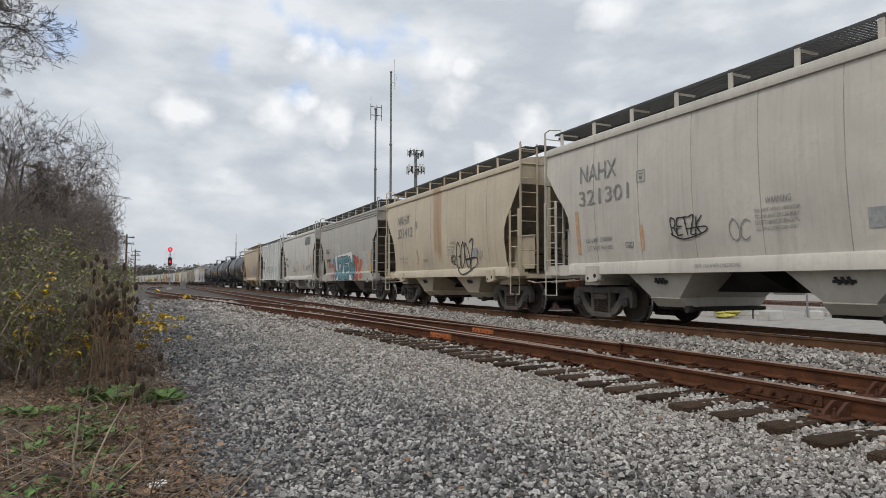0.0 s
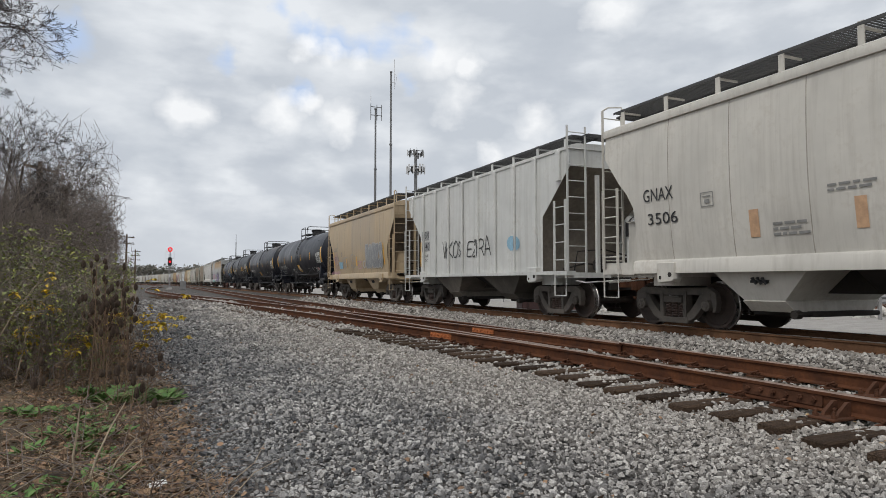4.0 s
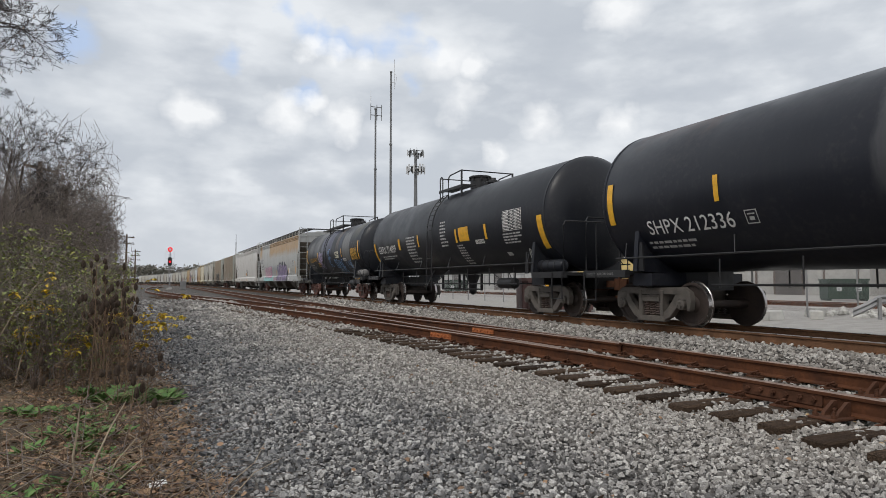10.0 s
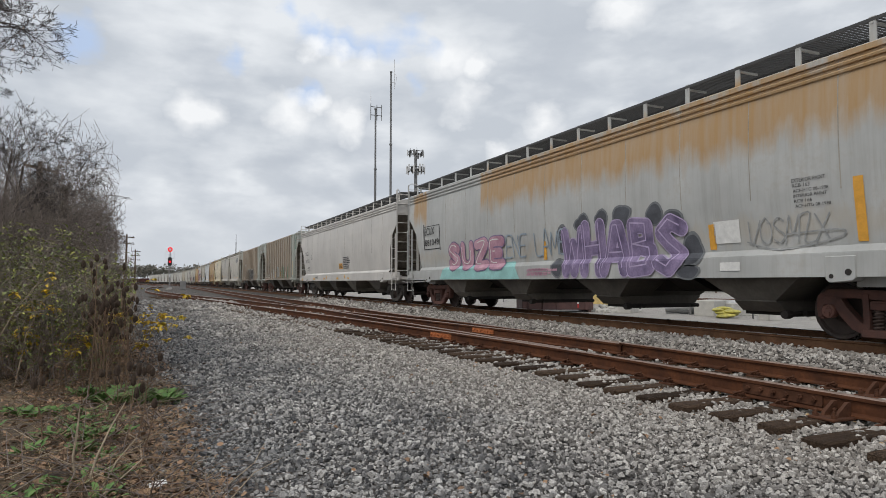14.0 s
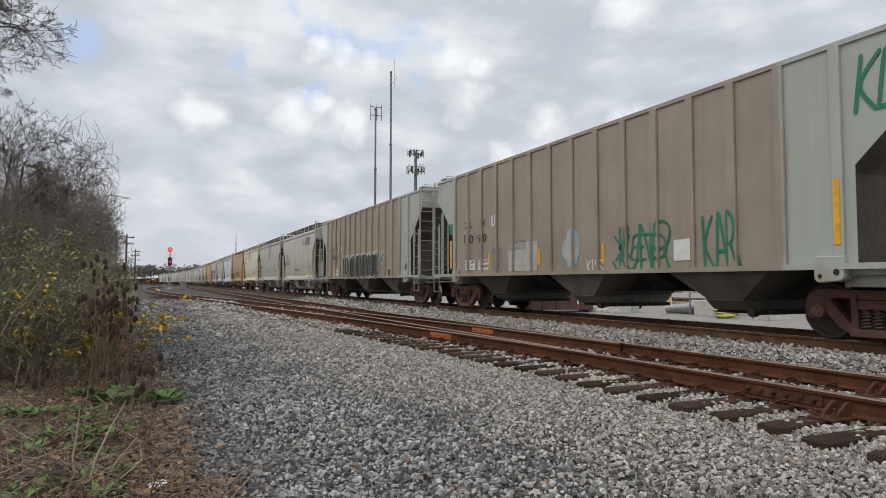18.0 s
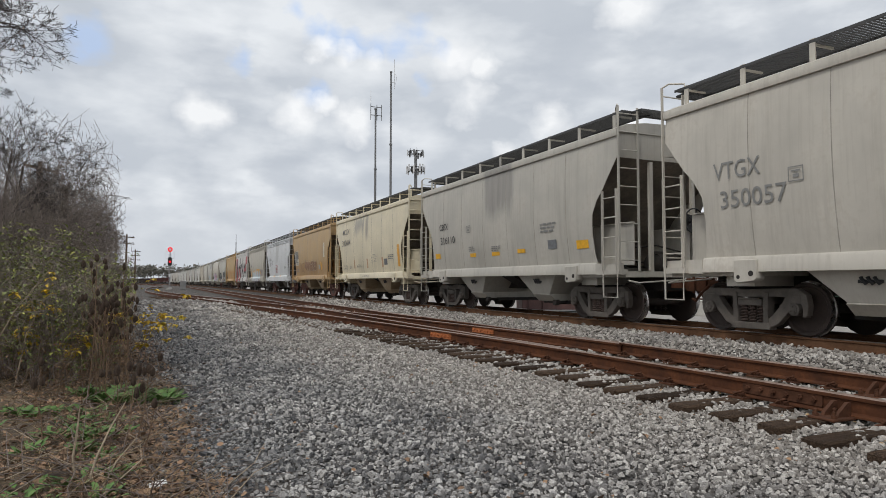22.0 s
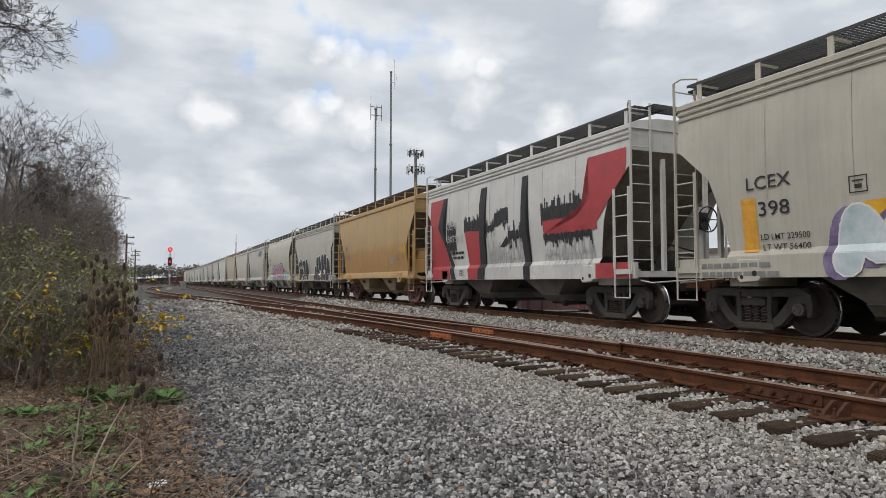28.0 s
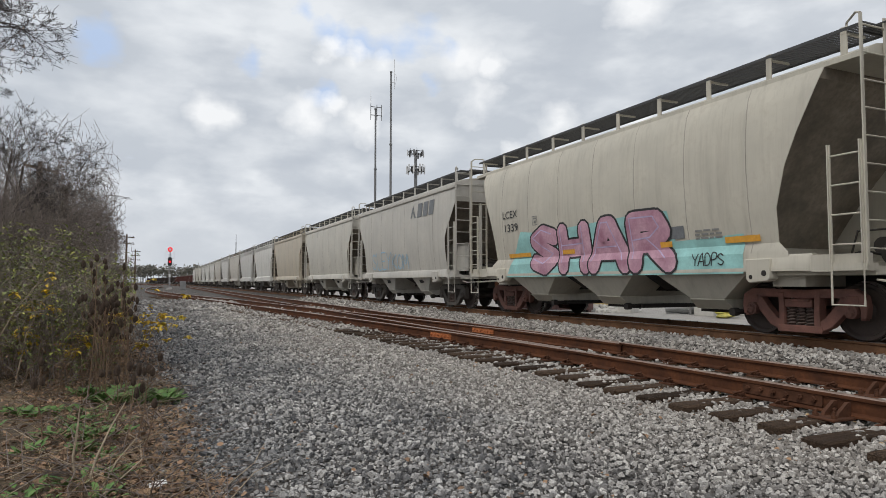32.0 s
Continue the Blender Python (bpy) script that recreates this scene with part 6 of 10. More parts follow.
def dry_stalk(sp, x, y, z, rng):
    h = rng.uniform(0.25, 0.95) * (1 + 0.02 * y)
    lean = Vector((rng.gauss(0.05, 0.42), rng.gauss(0, 0.42), 1)).normalized()
    p = Vector((x, y, z - 0.02))
    pts = [p, p + lean * h * 0.5, p + lean * h + Vector((rng.gauss(0, 0.06), rng.gauss(0, 0.06), -0.05 * h))]
    sp.stem(pts, 0.0035, 0.0012, 3)
    for _ in range(3):
        b = pts[1].lerp(pts[2], rng.random())
        sp.stem([b, b + Vector((rng.gauss(0, 0.09), rng.gauss(0, 0.09), rng.uniform(0.02, 0.14)))], 0.0018, 0.0008, 3)


def low_stalk(sp, x, y, z, rng):
    p = Vector((x, y, z - 0.01))
    d = Vector((rng.gauss(0, 0.6), rng.gauss(0, 0.6), 1)).normalized() * rng.uniform(0.08, 0.3)
    sp.stem([p, p + d * 0.5, p + d + Vector((0, 0, -0.03))], 0.003, 0.001, 3)


def fallen_stalk(sp, x, y, z, rng):
    a = rng.uniform(0, 6.283)
    d = Vector((math.cos(a), math.sin(a), rng.uniform(0.02, 0.45))) * rng.uniform(0.25, 0.7)
    p = Vector((x, y, z + 0.02))
    sp.stem([p, p + d * 0.5 + Vector((rng.gauss(0, 0.05), rng.gauss(0, 0.05), rng.uniform(0, 0.08))), p + d], rng.uniform(0.0025, 0.006), 0.002, 4)


def in_verge(y, rng):
    e = verge_x(y) + 0.1 + 0.12 * math.sin(2.3 * y) * math.sin(5.1 * y + 1) + abs(rng.gauss(0, 0.1))
    return e - abs(rng.gauss(0, 0.3 + 0.085 * y))


scatter_stuff("leaf_litter", "brown fallen leaves matted over the soil", "leaves", LEAF_BROWN, flat_leaf, 12000, in_verge, 3.4, 16, 61)
scatter_stuff("dry_weeds", "tangled dry brown weed stalks", "weeds", DRY, dry_stalk, 300, lambda y, r: verge_x(y) - 0.45 - abs(r.gauss(0, 0.25 + 0.08 * y)), 7.4, 24, 62)
scatter_stuff("litter_twigs", "thin dark twigs strewn over dead leaves", "twigs", TWIG_GREY, fallen_stalk, 420, in_verge, 3.5, 11, 68)
scatter_stuff("low_weeds", "short dry brown weed stems on leaf litter", "weeds", DRY, low_stalk, 900, lambda y, r: verge_x(y) - 0.1 - abs(r.gauss(0, 0.6)), 3.8, 8.5, 65)
scatter_stuff("fallen_stalks", "pale broken stalks lying on the litter", "weeds", PALE, fallen_stalk, 60, in_verge, 3.8, 10, 63)


def hung_leaf(sp, x, y, z, rng):
    h = 0.05 + 0.75 * rng.random() ** 2
    s = rng.uniform(0.015, 0.038)
    for _ in range(3):
        p = (x + rng.gauss(0, 0.05), y + rng.gauss(0, 0.05), z + h + rng.gauss(0, 0.05))
        sp.leaf(p, (rng.gauss(0, 0.6), rng.gauss(0, 0.6), -1), (rng.gauss(0, 1), rng.gauss(0, 1), 0.3), s, s * 0.6, rng.uniform(-0.5, 0.5))


scatter_stuff("withered_leaves", "curled brown leaves hanging on dead weed stems", "leaves", LEAF_BROWN, hung_leaf, 800, lambda y, r: verge_x(y) - 0.3 - abs(r.gauss(0, 0.2 + 0.06 * y)), 8.3, 13, 69)


def dry_blade(sp, x, y, z, rng):
    a = rng.uniform(0, 6.283)
    d = Vector((math.cos(a), math.sin(a), rng.uniform(0.05, 0.9))).normalized() * rng.uniform(0.08, 0.28)
    p = Vector((x, y, z + 0.01))
    sp.stem([p, p + d * 0.55 + Vector((0, 0, 0.03)), p + d + Vector((0, 0, -0.02))], 0.0022, 0.0008, 3)


scatter_stuff("dry_grass", "matted dry tan grass blades on the verge", "grass", STRAW, dry_blade, 1500, in_verge, 3.5, 13, 66)
scatter_stuff("track_leaves", "tan dead leaves caught between ties and rails", "leaves", LEAF_TAN, flat_leaf, 330, lambda y, r: YARD_X - 1.5 + 2.6 * r.random(), 3.2, 18, 67)
scatter_stuff("stray_leaves", "single brown leaves blown onto the gravel", "leaves", LEAF_BROWN, flat_leaf, 420, lambda y, r: r.uniform(-0.3, 5.4), 3.2, 16, 64)


def herb(sp, x, y, seed, n=26, size=0.15):
    """A low rosette of broad green leaves."""
    rng = random.Random(seed)
    z = ground_z(x, y)
    for k in range(n):
        a = rng.uniform(0, 6.283)
        rr = rng.uniform(0.0, 0.16)
        tilt = rng.uniform(0.15, 0.8)
        sp.leaf((x + math.cos(a) * rr, y + math.sin(a) * rr, z + 0.02 + 0.05 * rng.random()), (math.cos(a), math.sin(a), tilt), (0, 0, 1), size * rng.uniform(0.6, 1.25), size * rng.uniform(0.35, 0.6), 0.15)


herb_rng = random.Random(17)
herbs = Sprigs()
for k in range(26):
    herb(herbs, herb_rng.uniform(-0.75, 0.12), herb_rng.uniform(7.5, 8.3), 700 + k, 26, herb_rng.uniform(0.08, 0.15))
for k in range(30):
    y = herb_rng.uniform(4.2, 7.2)
    herb(herbs, verge_x(y) - 0.35 - abs(herb_rng.gauss(0, 0.4)), y, 750 + k, 16, herb_rng.uniform(0.05, 0.11))
tagged(part("green_weeds", herbs.mesh("green_weeds", LEAF_GREEN), None), "low green broad-leaved weeds growing through leaf litter", "weeds", kind="stuff")


# pale arching dead stems that stand in front
def dead_stem(x, y, pts, r=0.011):
    sp = Sprigs()
    sp.stem([Vector(p) for p in pts], r, r * 0.4, 5)
    ob = part("dead_stem", sp.mesh("dead_stem", PALE), None)
    ob.matrix_basis = pose(x, y, ground_z(x, y) - 0.02)
    return tagged(ob, "pale bleached dead stem, bent and broken", "dead stem", group="dead stems")


dead_stem(-0.45, 4.75, [(0, 0, 0), (-0.02, 0, 0.18), (0.0, 0.02, 0.36), (0.01, 0, 0.5)], 0.010)
dead_stem(-0.38, 4.65, [(0, 0, 0), (0.05, 0, 0.2), (0.12, 0.1, 0.36), (0.2, 0.2, 0.5)], 0.009)
dead_stem(-0.30, 4.6, [(0, 0, 0), (0.08, 0.05, 0.16), (0.2, 0.1, 0.3)], 0.008)
dead_stem(-1.6, 7.6, [(0, 0, 0), (0.12, 0, 0.5), (0.3, 0, 0.9), (0.62, 0, 1.35)], 0.007)
dead_stem(-1.45, 8.6, [(0, 0, 0), (0.1, 0, 0.6), (0.25, 0, 1.0), (0.55, 0.1, 1.2), (0.9, 0.1, 1.5)], 0.007)

# a scrap of white paper on the litter
bm = bmesh.new()
slab(bm, [(-0.06, -0.035), (0.05, -0.04), (0.065, 0.02), (-0.04, 0.045)], 0.0, 0.006, "xy")
scrap = part("paper_scrap", bm, WHITE)
scrap.matrix_basis = pose(0.02, 4.45, ground_z(0.02, 4.45) + 0.05, 8, -12, 20)
tagged(scrap, "crumpled scrap of white paper on dead leaves", "litter")


# ---- signal, masts and poles ----
GALV = surf("galvanised_mast", (0.30, 0.30, 0.30), 0.5, 0.5, 0.2, 2, 0.1)
MAST_GREY = surf("weathered_mast_steel", (0.17, 0.175, 0.18), 0.6, 0.3, 0.2, 1, 0.1)
POLE_WOOD = surf("weathered_pole_wood", (0.11, 0.075, 0.05), 0.9, 0, 0.35, 2, 0.4, stretch=(4, 4, 0.4))
SIGNAL_BLACK = surf("signal_black", (0.02, 0.02, 0.02), 0.6, 0, 0.2, 6, 0)


def glow(name, c, k):
    m = bpy.data.materials.new(name)
    m.use_nodes = True
    b = m.node_tree.nodes["Principled BSDF"]
    b.inputs["Base Color"].default_value = (*c, 1)
    b.inputs["Emission Color"].default_value = (*c, 1)
    b.inputs["Emission Strength"].default_value = k
    return m


SIGNAL_RED = glow("lit_red_lens", (0.72, 0.012, 0.02), 0.75)
SIGNAL_CORE = glow("lit_lens_core", (1.0, 0.80, 0.80), 1.0)
PALE_PANEL = surf("pale_signal_panel", (0.62, 0.63, 0.64), 0.5, 0, 0.1, 3, 0)


def signal(x, y, rz):
    ob = thing("railway_signal", "grey signal mast with two lit red heads", "railway signal", at=pose(x, y, 0.0, 0, 0, rz))
    bm = bmesh.new()
    tube(bm, [(0, 0, -0.1), (0, 0, 7.0)], 0.085, 10)
    part("mast", bm, GALV, ob)
    bm = bmesh.new()
    box(bm, -0.45, 0.45, -0.45, 0.45, -0.2, 0.35)
    bmesh.ops.bevel(bm, geom=bm.edges[:], offset=0.04, segments=1, affect="EDGES")
    part("concrete_base", bm, surf("concrete", (0.42, 0.41, 0.39), 0.85, 0, 0.2, 3, 0.3), ob)
    bm = bmesh.new()
    for s in (-1, 1):
        tube(bm, [(s * 0.2, 0.25, 0.2), (s * 0.2, 0.25, 6.4)], 0.022, 5)
    for k in range(16):
        tube(bm, [(-0.2, 0.25, 0.5 + 0.36 * k), (0.2, 0.25, 0.5 + 0.36 * k)], 0.014, 4)
    part("ladder", bm, GALV, ob)
    for z, plate in ((7.15, "round"), (5.0, "oval")):
        bm = bmesh.new()
        if plate == "round":
            lathe(bm, [(-0.22, 0.03), (-0.22, 0.42), (-0.16, 0.42), (-0.16, 0.03)], "y", 24, centre=(0, 0, z))
        else:
            slab(bm, [(0.36 * math.cos(t), z + 0.36 * math.sin(t) + (0.45 if math.sin(t) > 0 else -0.45)) for t in (2 * math.pi * k / 24 for k in range(24))], -0.22, -0.16, "xz")
        head = part("signal_head", bm, SIGNAL_RED if plate == "round" else SIGNAL_BLACK, ob)
        bm = bmesh.new()
        lathe(bm, [(-0.42, 0.205), (-0.23, 0.20), (-0.23, 0.02)], "y", 20, centre=(0, 0, z - (0.05 if plate == "oval" else 0)))
        part("lens_hood", bm, SIGNAL_RED if plate == "oval" else PALE_PANEL, head)
        bm = bmesh.new()
        lathe(bm, [(-0.30, 0.02), (-0.30, 0.17), (-0.25, 0.17)], "y", 20, centre=(0, 0, z - (0.05 if plate == "oval" else 0)))
        part("lens", bm, SIGNAL_CORE, head)
    bm = bmesh.new()
    for z0, z1 in ((5.55, 6.75), (3.6, 4.45)):
        for s in (-1, 1):
            tube(bm, [(s * 0.68, 0.1, z0), (s * 0.68, 0.1, z1)], 0.035, 5)
        for z in (z0, z1):
            tube(bm, [(-0.68, 0.1, z), (0.68, 0.1, z)], 0.035, 5)
    part("service_cage", bm, PALE_PANEL, ob)
    bm = bmesh.new()
    box(bm, -0.16, 0.16, -0.12, 0.12, 2.2, 2.75)
    part("number_plate_box", bm, PALE_PANEL, ob)
    return ob


signal(1.9, 124.9, 0)
bm = bmesh.new()
box(bm, -0.5, 0.5, -0.4, 0.4, 0.0, 1.5)
bmesh.ops.bevel(bm, geom=bm.edges[:], offset=0.03, segments=1, affect="EDGES")
case = part("equipment_case", bm, GALV)
case.matrix_basis = pose(4.2, 127, 0, 0, 0, 0)
tagged(case, "small grey trackside equipment case", "equipment case")


def whip_mast(x, y, h, kind):
    ob = thing("radio_mast", "slender grey radio mast with whip antennas", "radio mast", group="masts", at=pose(x, y, 0))
    bm = bmesh.new()
    for k in range(3):
        tube(bm, [(0, 0, h * k / 3), (0, 0, h * (k + 1) / 3)], 0.20 - 0.035 * k, 10)
        lathe(bm, [(h * (k + 1) / 3 - 0.1, 0.05), (h * (k + 1) / 3 - 0.1, 0.26 - 0.03 * k), (h * (k + 1) / 3 + 0.1, 0.26 - 0.03 * k), (h * (k + 1) / 3 + 0.1, 0.05)], "z", 10)
    part("pole", bm, MAST_GREY, ob)
    if kind == "frame":
        bm = bmesh.new()
        for z in (h - 0.9, h + 0.3):
            box(bm, -0.75, 0.95, -0.03, 0.03, z - 0.05, z + 0.05)
        for xx in (-0.72, 0.2, 0.9):
            tube(bm, [(xx, 0, h - 1.6), (xx, 0, h + 0.7)], 0.05, 6)
        part("antenna_frame", bm, MAST_GREY, ob)
        bm = bmesh.new()
        tube(bm, [(-0.72, 0, h + 0.6), (-0.72, 0, h + 2.6)], 0.03, 5)
        part("whip", bm, PALE_PANEL, ob)
        bm = bmesh.new()
        box(bm, -0.15, 0.55, -0.3, 0.3, 8.2, 10.0)
        part("equipment_box", bm, GALV, ob)
    else:
        bm = bmesh.new()
        tube(bm, [(0.5, 0, h - 2.4), (0.5, 0, h + 1.9)], 0.035, 6)
        box(bm, 0, 0.5, -0.03, 0.03, h - 1.5, h - 1.4)
        tube(bm, [(0.7, 0, h - 1.7), (0.85, 0, h - 0.8), (0.7, 0, h - 0.2)], 0.03, 5)
        part("whip", bm, PALE_PANEL, ob)


whip_mast(28.15, 87.5, 26.2, "frame")
whip_mast(29.95, 86.0, 31.4, "whip")


def cell_tower(x, y, h):
    ob = thing("cell_tower", "grey monopole tower with two tiers of antenna panels", "cell tower", at=pose(x, y, 0))
    bm = bmesh.new()
    tube(bm, [(0, 0, 0), (0, 0, h)], 0.75, 12, 0.42)
    part("pole", bm, MAST_GREY, ob)
    rng = random.Random(5)
    for z, R, n, hh in ((h - 5.4, 2.6, 12, 2.2), (h - 0.6, 2.3, 6, 1.8)):
        bm = bmesh.new()
        for k in range(12):
            a, b = 6.283 * k / 12, 6.283 * (k + 1) / 12
            for dz in (-0.35, 0.5):
                tube(bm, [(R * math.cos(a), R * math.sin(a), z + dz), (R * math.cos(b), R * math.sin(b), z + dz)], 0.07, 5)
            if k % 4 == 0:
                tube(bm, [(0, 0, z - 0.4), (R * math.cos(a), R * math.sin(a), z)], 0.1, 5)
        part("platform", bm, SIGNAL_BLACK, ob)
        for k in range(n):
            a = 6.283 * (k + 0.3) / n
            bm = bmesh.new()
            box(bm, -0.26, 0.26, -0.2, 0.2, -0.55, 0.45)
            tube(bm, [(0, 0, -0.9), (0, 0, 1.1)], 0.05, 5)
            part("radio_unit", bm, SIGNAL_BLACK if k % 2 else MAST_GREY, ob, at=pose((R - 0.35) * math.cos(a), (R - 0.35) * math.sin(a), z + rng.uniform(-0.2, 0.3), 0, 0, math.degrees(a) + 90))
        for k in range(n):
            a = 6.283 * (k + rng.uniform(-0.2, 0.2)) / n
            bm = bmesh.new()
            box(bm, -0.24, 0.24, -0.12, 0.12, -hh / 2, hh / 2)
            bmesh.ops.bevel(bm, geom=bm.edges[:], offset=0.04, segments=1, affect="EDGES")
            part("antenna_panel", bm, PALE_PANEL if n > 8 or k % 3 == 0 else MAST_GREY, ob, at=pose((R + 0.15) * math.cos(a), (R + 0.15) * math.sin(a), z + rng.uniform(-0.3, 0.3), 0, 0, math.degrees(a) + 90))
    return ob


cell_tower(69.5, 177.0, 40.2)


def utility_pole(x, y, h, arms, label="weathered wooden utility pole with crossarms", rz=0):
    ob = thing("utility_pole", label, "utility pole", group="utility poles", at=pose(x, y, ground_z(x, y), 0, 0, rz))
    bm = bmesh.new()
    tube(bm, [(0, 0, -0.3), (0, 0, h)], 0.17, 9, 0.11)
    part("pole", bm, POLE_WOOD, ob)
    for k in range(arms):
        z = h - 0.4 - 0.9 * k
        bm = bmesh.new()
        box(bm, -1.3, 1.3, -0.16, -0.05, z - 0.06, z + 0.06)
        part("crossarm", bm, POLE_WOOD, ob)
        for xx in (-1.15, -0.5, 0.5, 1.15):
            bm = bmesh.new()
            lathe(bm, [(z + 0.06, 0.02), (z + 0.1, 0.05), (z + 0.2, 0.045), (z + 0.24, 0.01)], "z", 8, centre=(xx, -0.1, 0))
            part("insulator", bm, MAST_GREY, ob)
    return ob


utility_pole(-6.05, 41.0, 7.5, 1, "brown wooden pole with one crossarm behind bare trees", 60)
utility_pole(-6.4, 55.0, 8.0, 0, "grey wooden pole behind bare trees", 60)
utility_pole(-4.1, 100.0, 7.9, 2, rz=50)
utility_pole(-5.85, 108.0, 8.9, 2, rz=50)
utility_pole(-4.45, 150.0, 8.2, 3, rz=50)
bm = bmesh.new()
tube(bm, [(0, 0, 0), (0, 0, 9.0)], 0.12, 8, 0.08)
tube(bm, [(0, 0, 8.0), (0, 0, 10.5)], 0.04, 6)
far_mast = part("antenna_pole", bm, MAST_GREY)
far_mast.matrix_basis = pose(13.5, 128.0, 0)
tagged(far_mast, "thin distant pole beyond the train", "pole")


# ---- beyond the main line: stone lot, fence, stored material, low buildings ----
WALL_BROWN = surf("brown_brick_wall", (0.20, 0.125, 0.085), 0.85, 0, 0.2, 2, 0.3)
WALL_TAN = surf("grey_block_wall", (0.38, 0.37, 0.35), 0.85, 0, 0.15, 2, 0.2)
ROOF_EDGE = surf("dark_roof_edge", (0.13, 0.10, 0.085), 0.7, 0, 0.2, 2, 0.1)
GREY_WALL = surf("pale_corrugated_wall", (0.40, 0.40, 0.39), 0.6, 0, 0.12, 1, 0.2)
DOOR_DARK = surf("dark_dock_door", (0.10, 0.09, 0.085), 0.6, 0, 0.2, 3, 0.1)
CONTAINER = surf("yellow_container_paint", (0.66, 0.50, 0.20), 0.55, 0, 0.15, 2, 0.15)
CONTAINER_PALE = surf("faded_yellow_door_paint", (0.66, 0.57, 0.36), 0.55, 0, 0.15, 2, 0.15)
TAPE_RED = surf("red_reflective_tape", (0.42, 0.03, 0.03), 0.4, 0, 0.15, 6, 0.1)
DUMPSTER = surf("brown_dumpster_steel", (0.115, 0.06, 0.055), 0.6, 0, 0.3, 3, 0.2)
GREEN_BIN = surf("dark_green_bin", (0.025, 0.05, 0.035), 0.5, 0, 0.2, 3, 0.1)
PIPE = surf("grey_pipe", (0.42, 0.43, 0.44), 0.5, 0.2, 0.2, 3, 0.1)
RUBBER = surf("tyre_rubber", (0.03, 0.03, 0.03), 0.8, 0, 0.2, 8, 0.2)
BAG = surf("yellow_plastic_sack", (0.50, 0.45, 0.10), 0.5, 0, 0.35, 6, 0.3)
CONCRETE = surf("pale_concrete", (0.50, 0.49, 0.46), 0.85, 0, 0.15, 3, 0.2)
WIRE = surf("galvanised_wire", (0.45, 0.45, 0.45), 0.5, 0.4, 0.1, 5, 0)


def building(x0, x1, y0, y1, h, wall, roof, name, label, doors=5):
    ob = thing(name, label, "building", group="buildings beyond the tracks", at=pose((x0 + x1) / 2, (y0 + y1) / 2, 0))
    a, b = (x1 - x0) / 2, (y1 - y0) / 2
    bm = bmesh.new()
    box(bm, -a, a, -b, b, -0.2, h - 0.55)
    part("wall", bm, wall, ob)
    bm = bmesh.new()
    box(bm, -a - 0.25, a + 0.25, -b - 0.25, b + 0.25, h - 0.55, h)
    rf = part("roof", bm, roof, ob)
    for k in range(2):
        bm = bmesh.new()
        box(bm, -0.6, 0.6, -0.6, 0.6, 0, 0.9)
        part("roof_vent", bm, GREY_WALL, rf, at=(-a * 0.4, -b * 0.6 + b * k, h))
    for k in range(doors):
        y = -b + 2 * b * (k + 0.5) / doors
        bm = bmesh.new()
        box(bm, -a - 0.06, -a + 0.05, y - 1.5, y + 1.5, 0.0, 3.2)
        d = part("door", bm, DOOR_DARK if k % 3 == 1 else wall, ob)
        bm = bmesh.new()
        for yy in (y - 1.6, y + 1.6):
            box(bm, -a - 0.1, -a + 0.05, yy - 0.1, yy + 0.1, 0.0, 3.35)
        box(bm, -a - 0.1, -a + 0.05, y - 1.7, y + 1.7, 3.2, 3.4)
        part("door_frame", bm, roof, d)
    return ob


building(60, 85, -20, 32, 6.0, WALL_BROWN, ROOF_EDGE, "warehouse", "long low brown brick building with a flat dark roof", 8)
building(58, 80, 37, 64, 5.2, WALL_TAN, ROOF_EDGE, "workshop", "low grey block building with a flat roof", 5)
building(52, 56, 69, 120, 3.6, GREY_WALL, GREY_WALL, "storage_shed", "long pale corrugated shed", 9)
building(90, 120, 130, 220, 6.5, GREY_WALL, ROOF_EDGE, "far_shed", "distant pale industrial shed", 8)


def container(x, y, rz):
    ob = thing("shipping_container", "yellow steel shipping container with pale doors", "container", at=pose(x, y, 0.05, 0, 0, rz))
    bm = bmesh.new()
    n = 40
    for s in (-1, 1):
        pts = [(s * (1.2 - (0.04 if k % 4 in (1, 2) else 0.0)), -3 + 6 * k / n) for k in range(n + 1)]
        V = [[bm.verts.new((px, py, z)) for px, py in pts] for z in (0.1, 2.5)]
        for k in range(n):
            bm.faces.new((V[0][k], V[0][k + 1], V[1][k + 1], V[1][k]))
    box(bm, -1.15, 1.15, 2.9, 2.98, 0.1, 2.5)
    box(bm, -1.22, 1.22, -3.02, 3.02, 2.5, 2.6)
    box(bm, -1.22, 1.22, -3.02, 3.02, 0.0, 0.12)
    for sx in (-1, 1):
        for sy in (-1, 1):
            box(bm, sx * 1.16 - 0.07, sx * 1.16 + 0.07, sy * 2.97 - 0.06, sy * 2.97 + 0.06, 0.0, 2.6)
    part("body", bm, CONTAINER, ob)
    for s in (-1, 1):
        bm = bmesh.new()
        box(bm, min(s * 0.02, s * 1.08), max(s * 0.02, s * 1.08), -3.0, -2.94, 0.14, 2.46)
        for z in (0.5, 1.0, 1.5, 2.0):
            box(bm, min(s * 0.1, s * 1.0), max(s * 0.1, s * 1.0), -3.03, -3.0, z, z + 0.3)
        d = part("door", bm, CONTAINER_PALE, ob)
        for xx in (0.3, 0.75):
            bm = bmesh.new()
            tube(bm, [(s * xx, -3.06, 0.15), (s * xx, -3.06, 2.45)], 0.022, 6)
            box(bm, s * xx - 0.12, s * xx + 0.12, -3.09, -3.05, 1.1, 1.14)
            part("lock_rod", bm, GALV, d)


container(24.6, 30.0, -8)


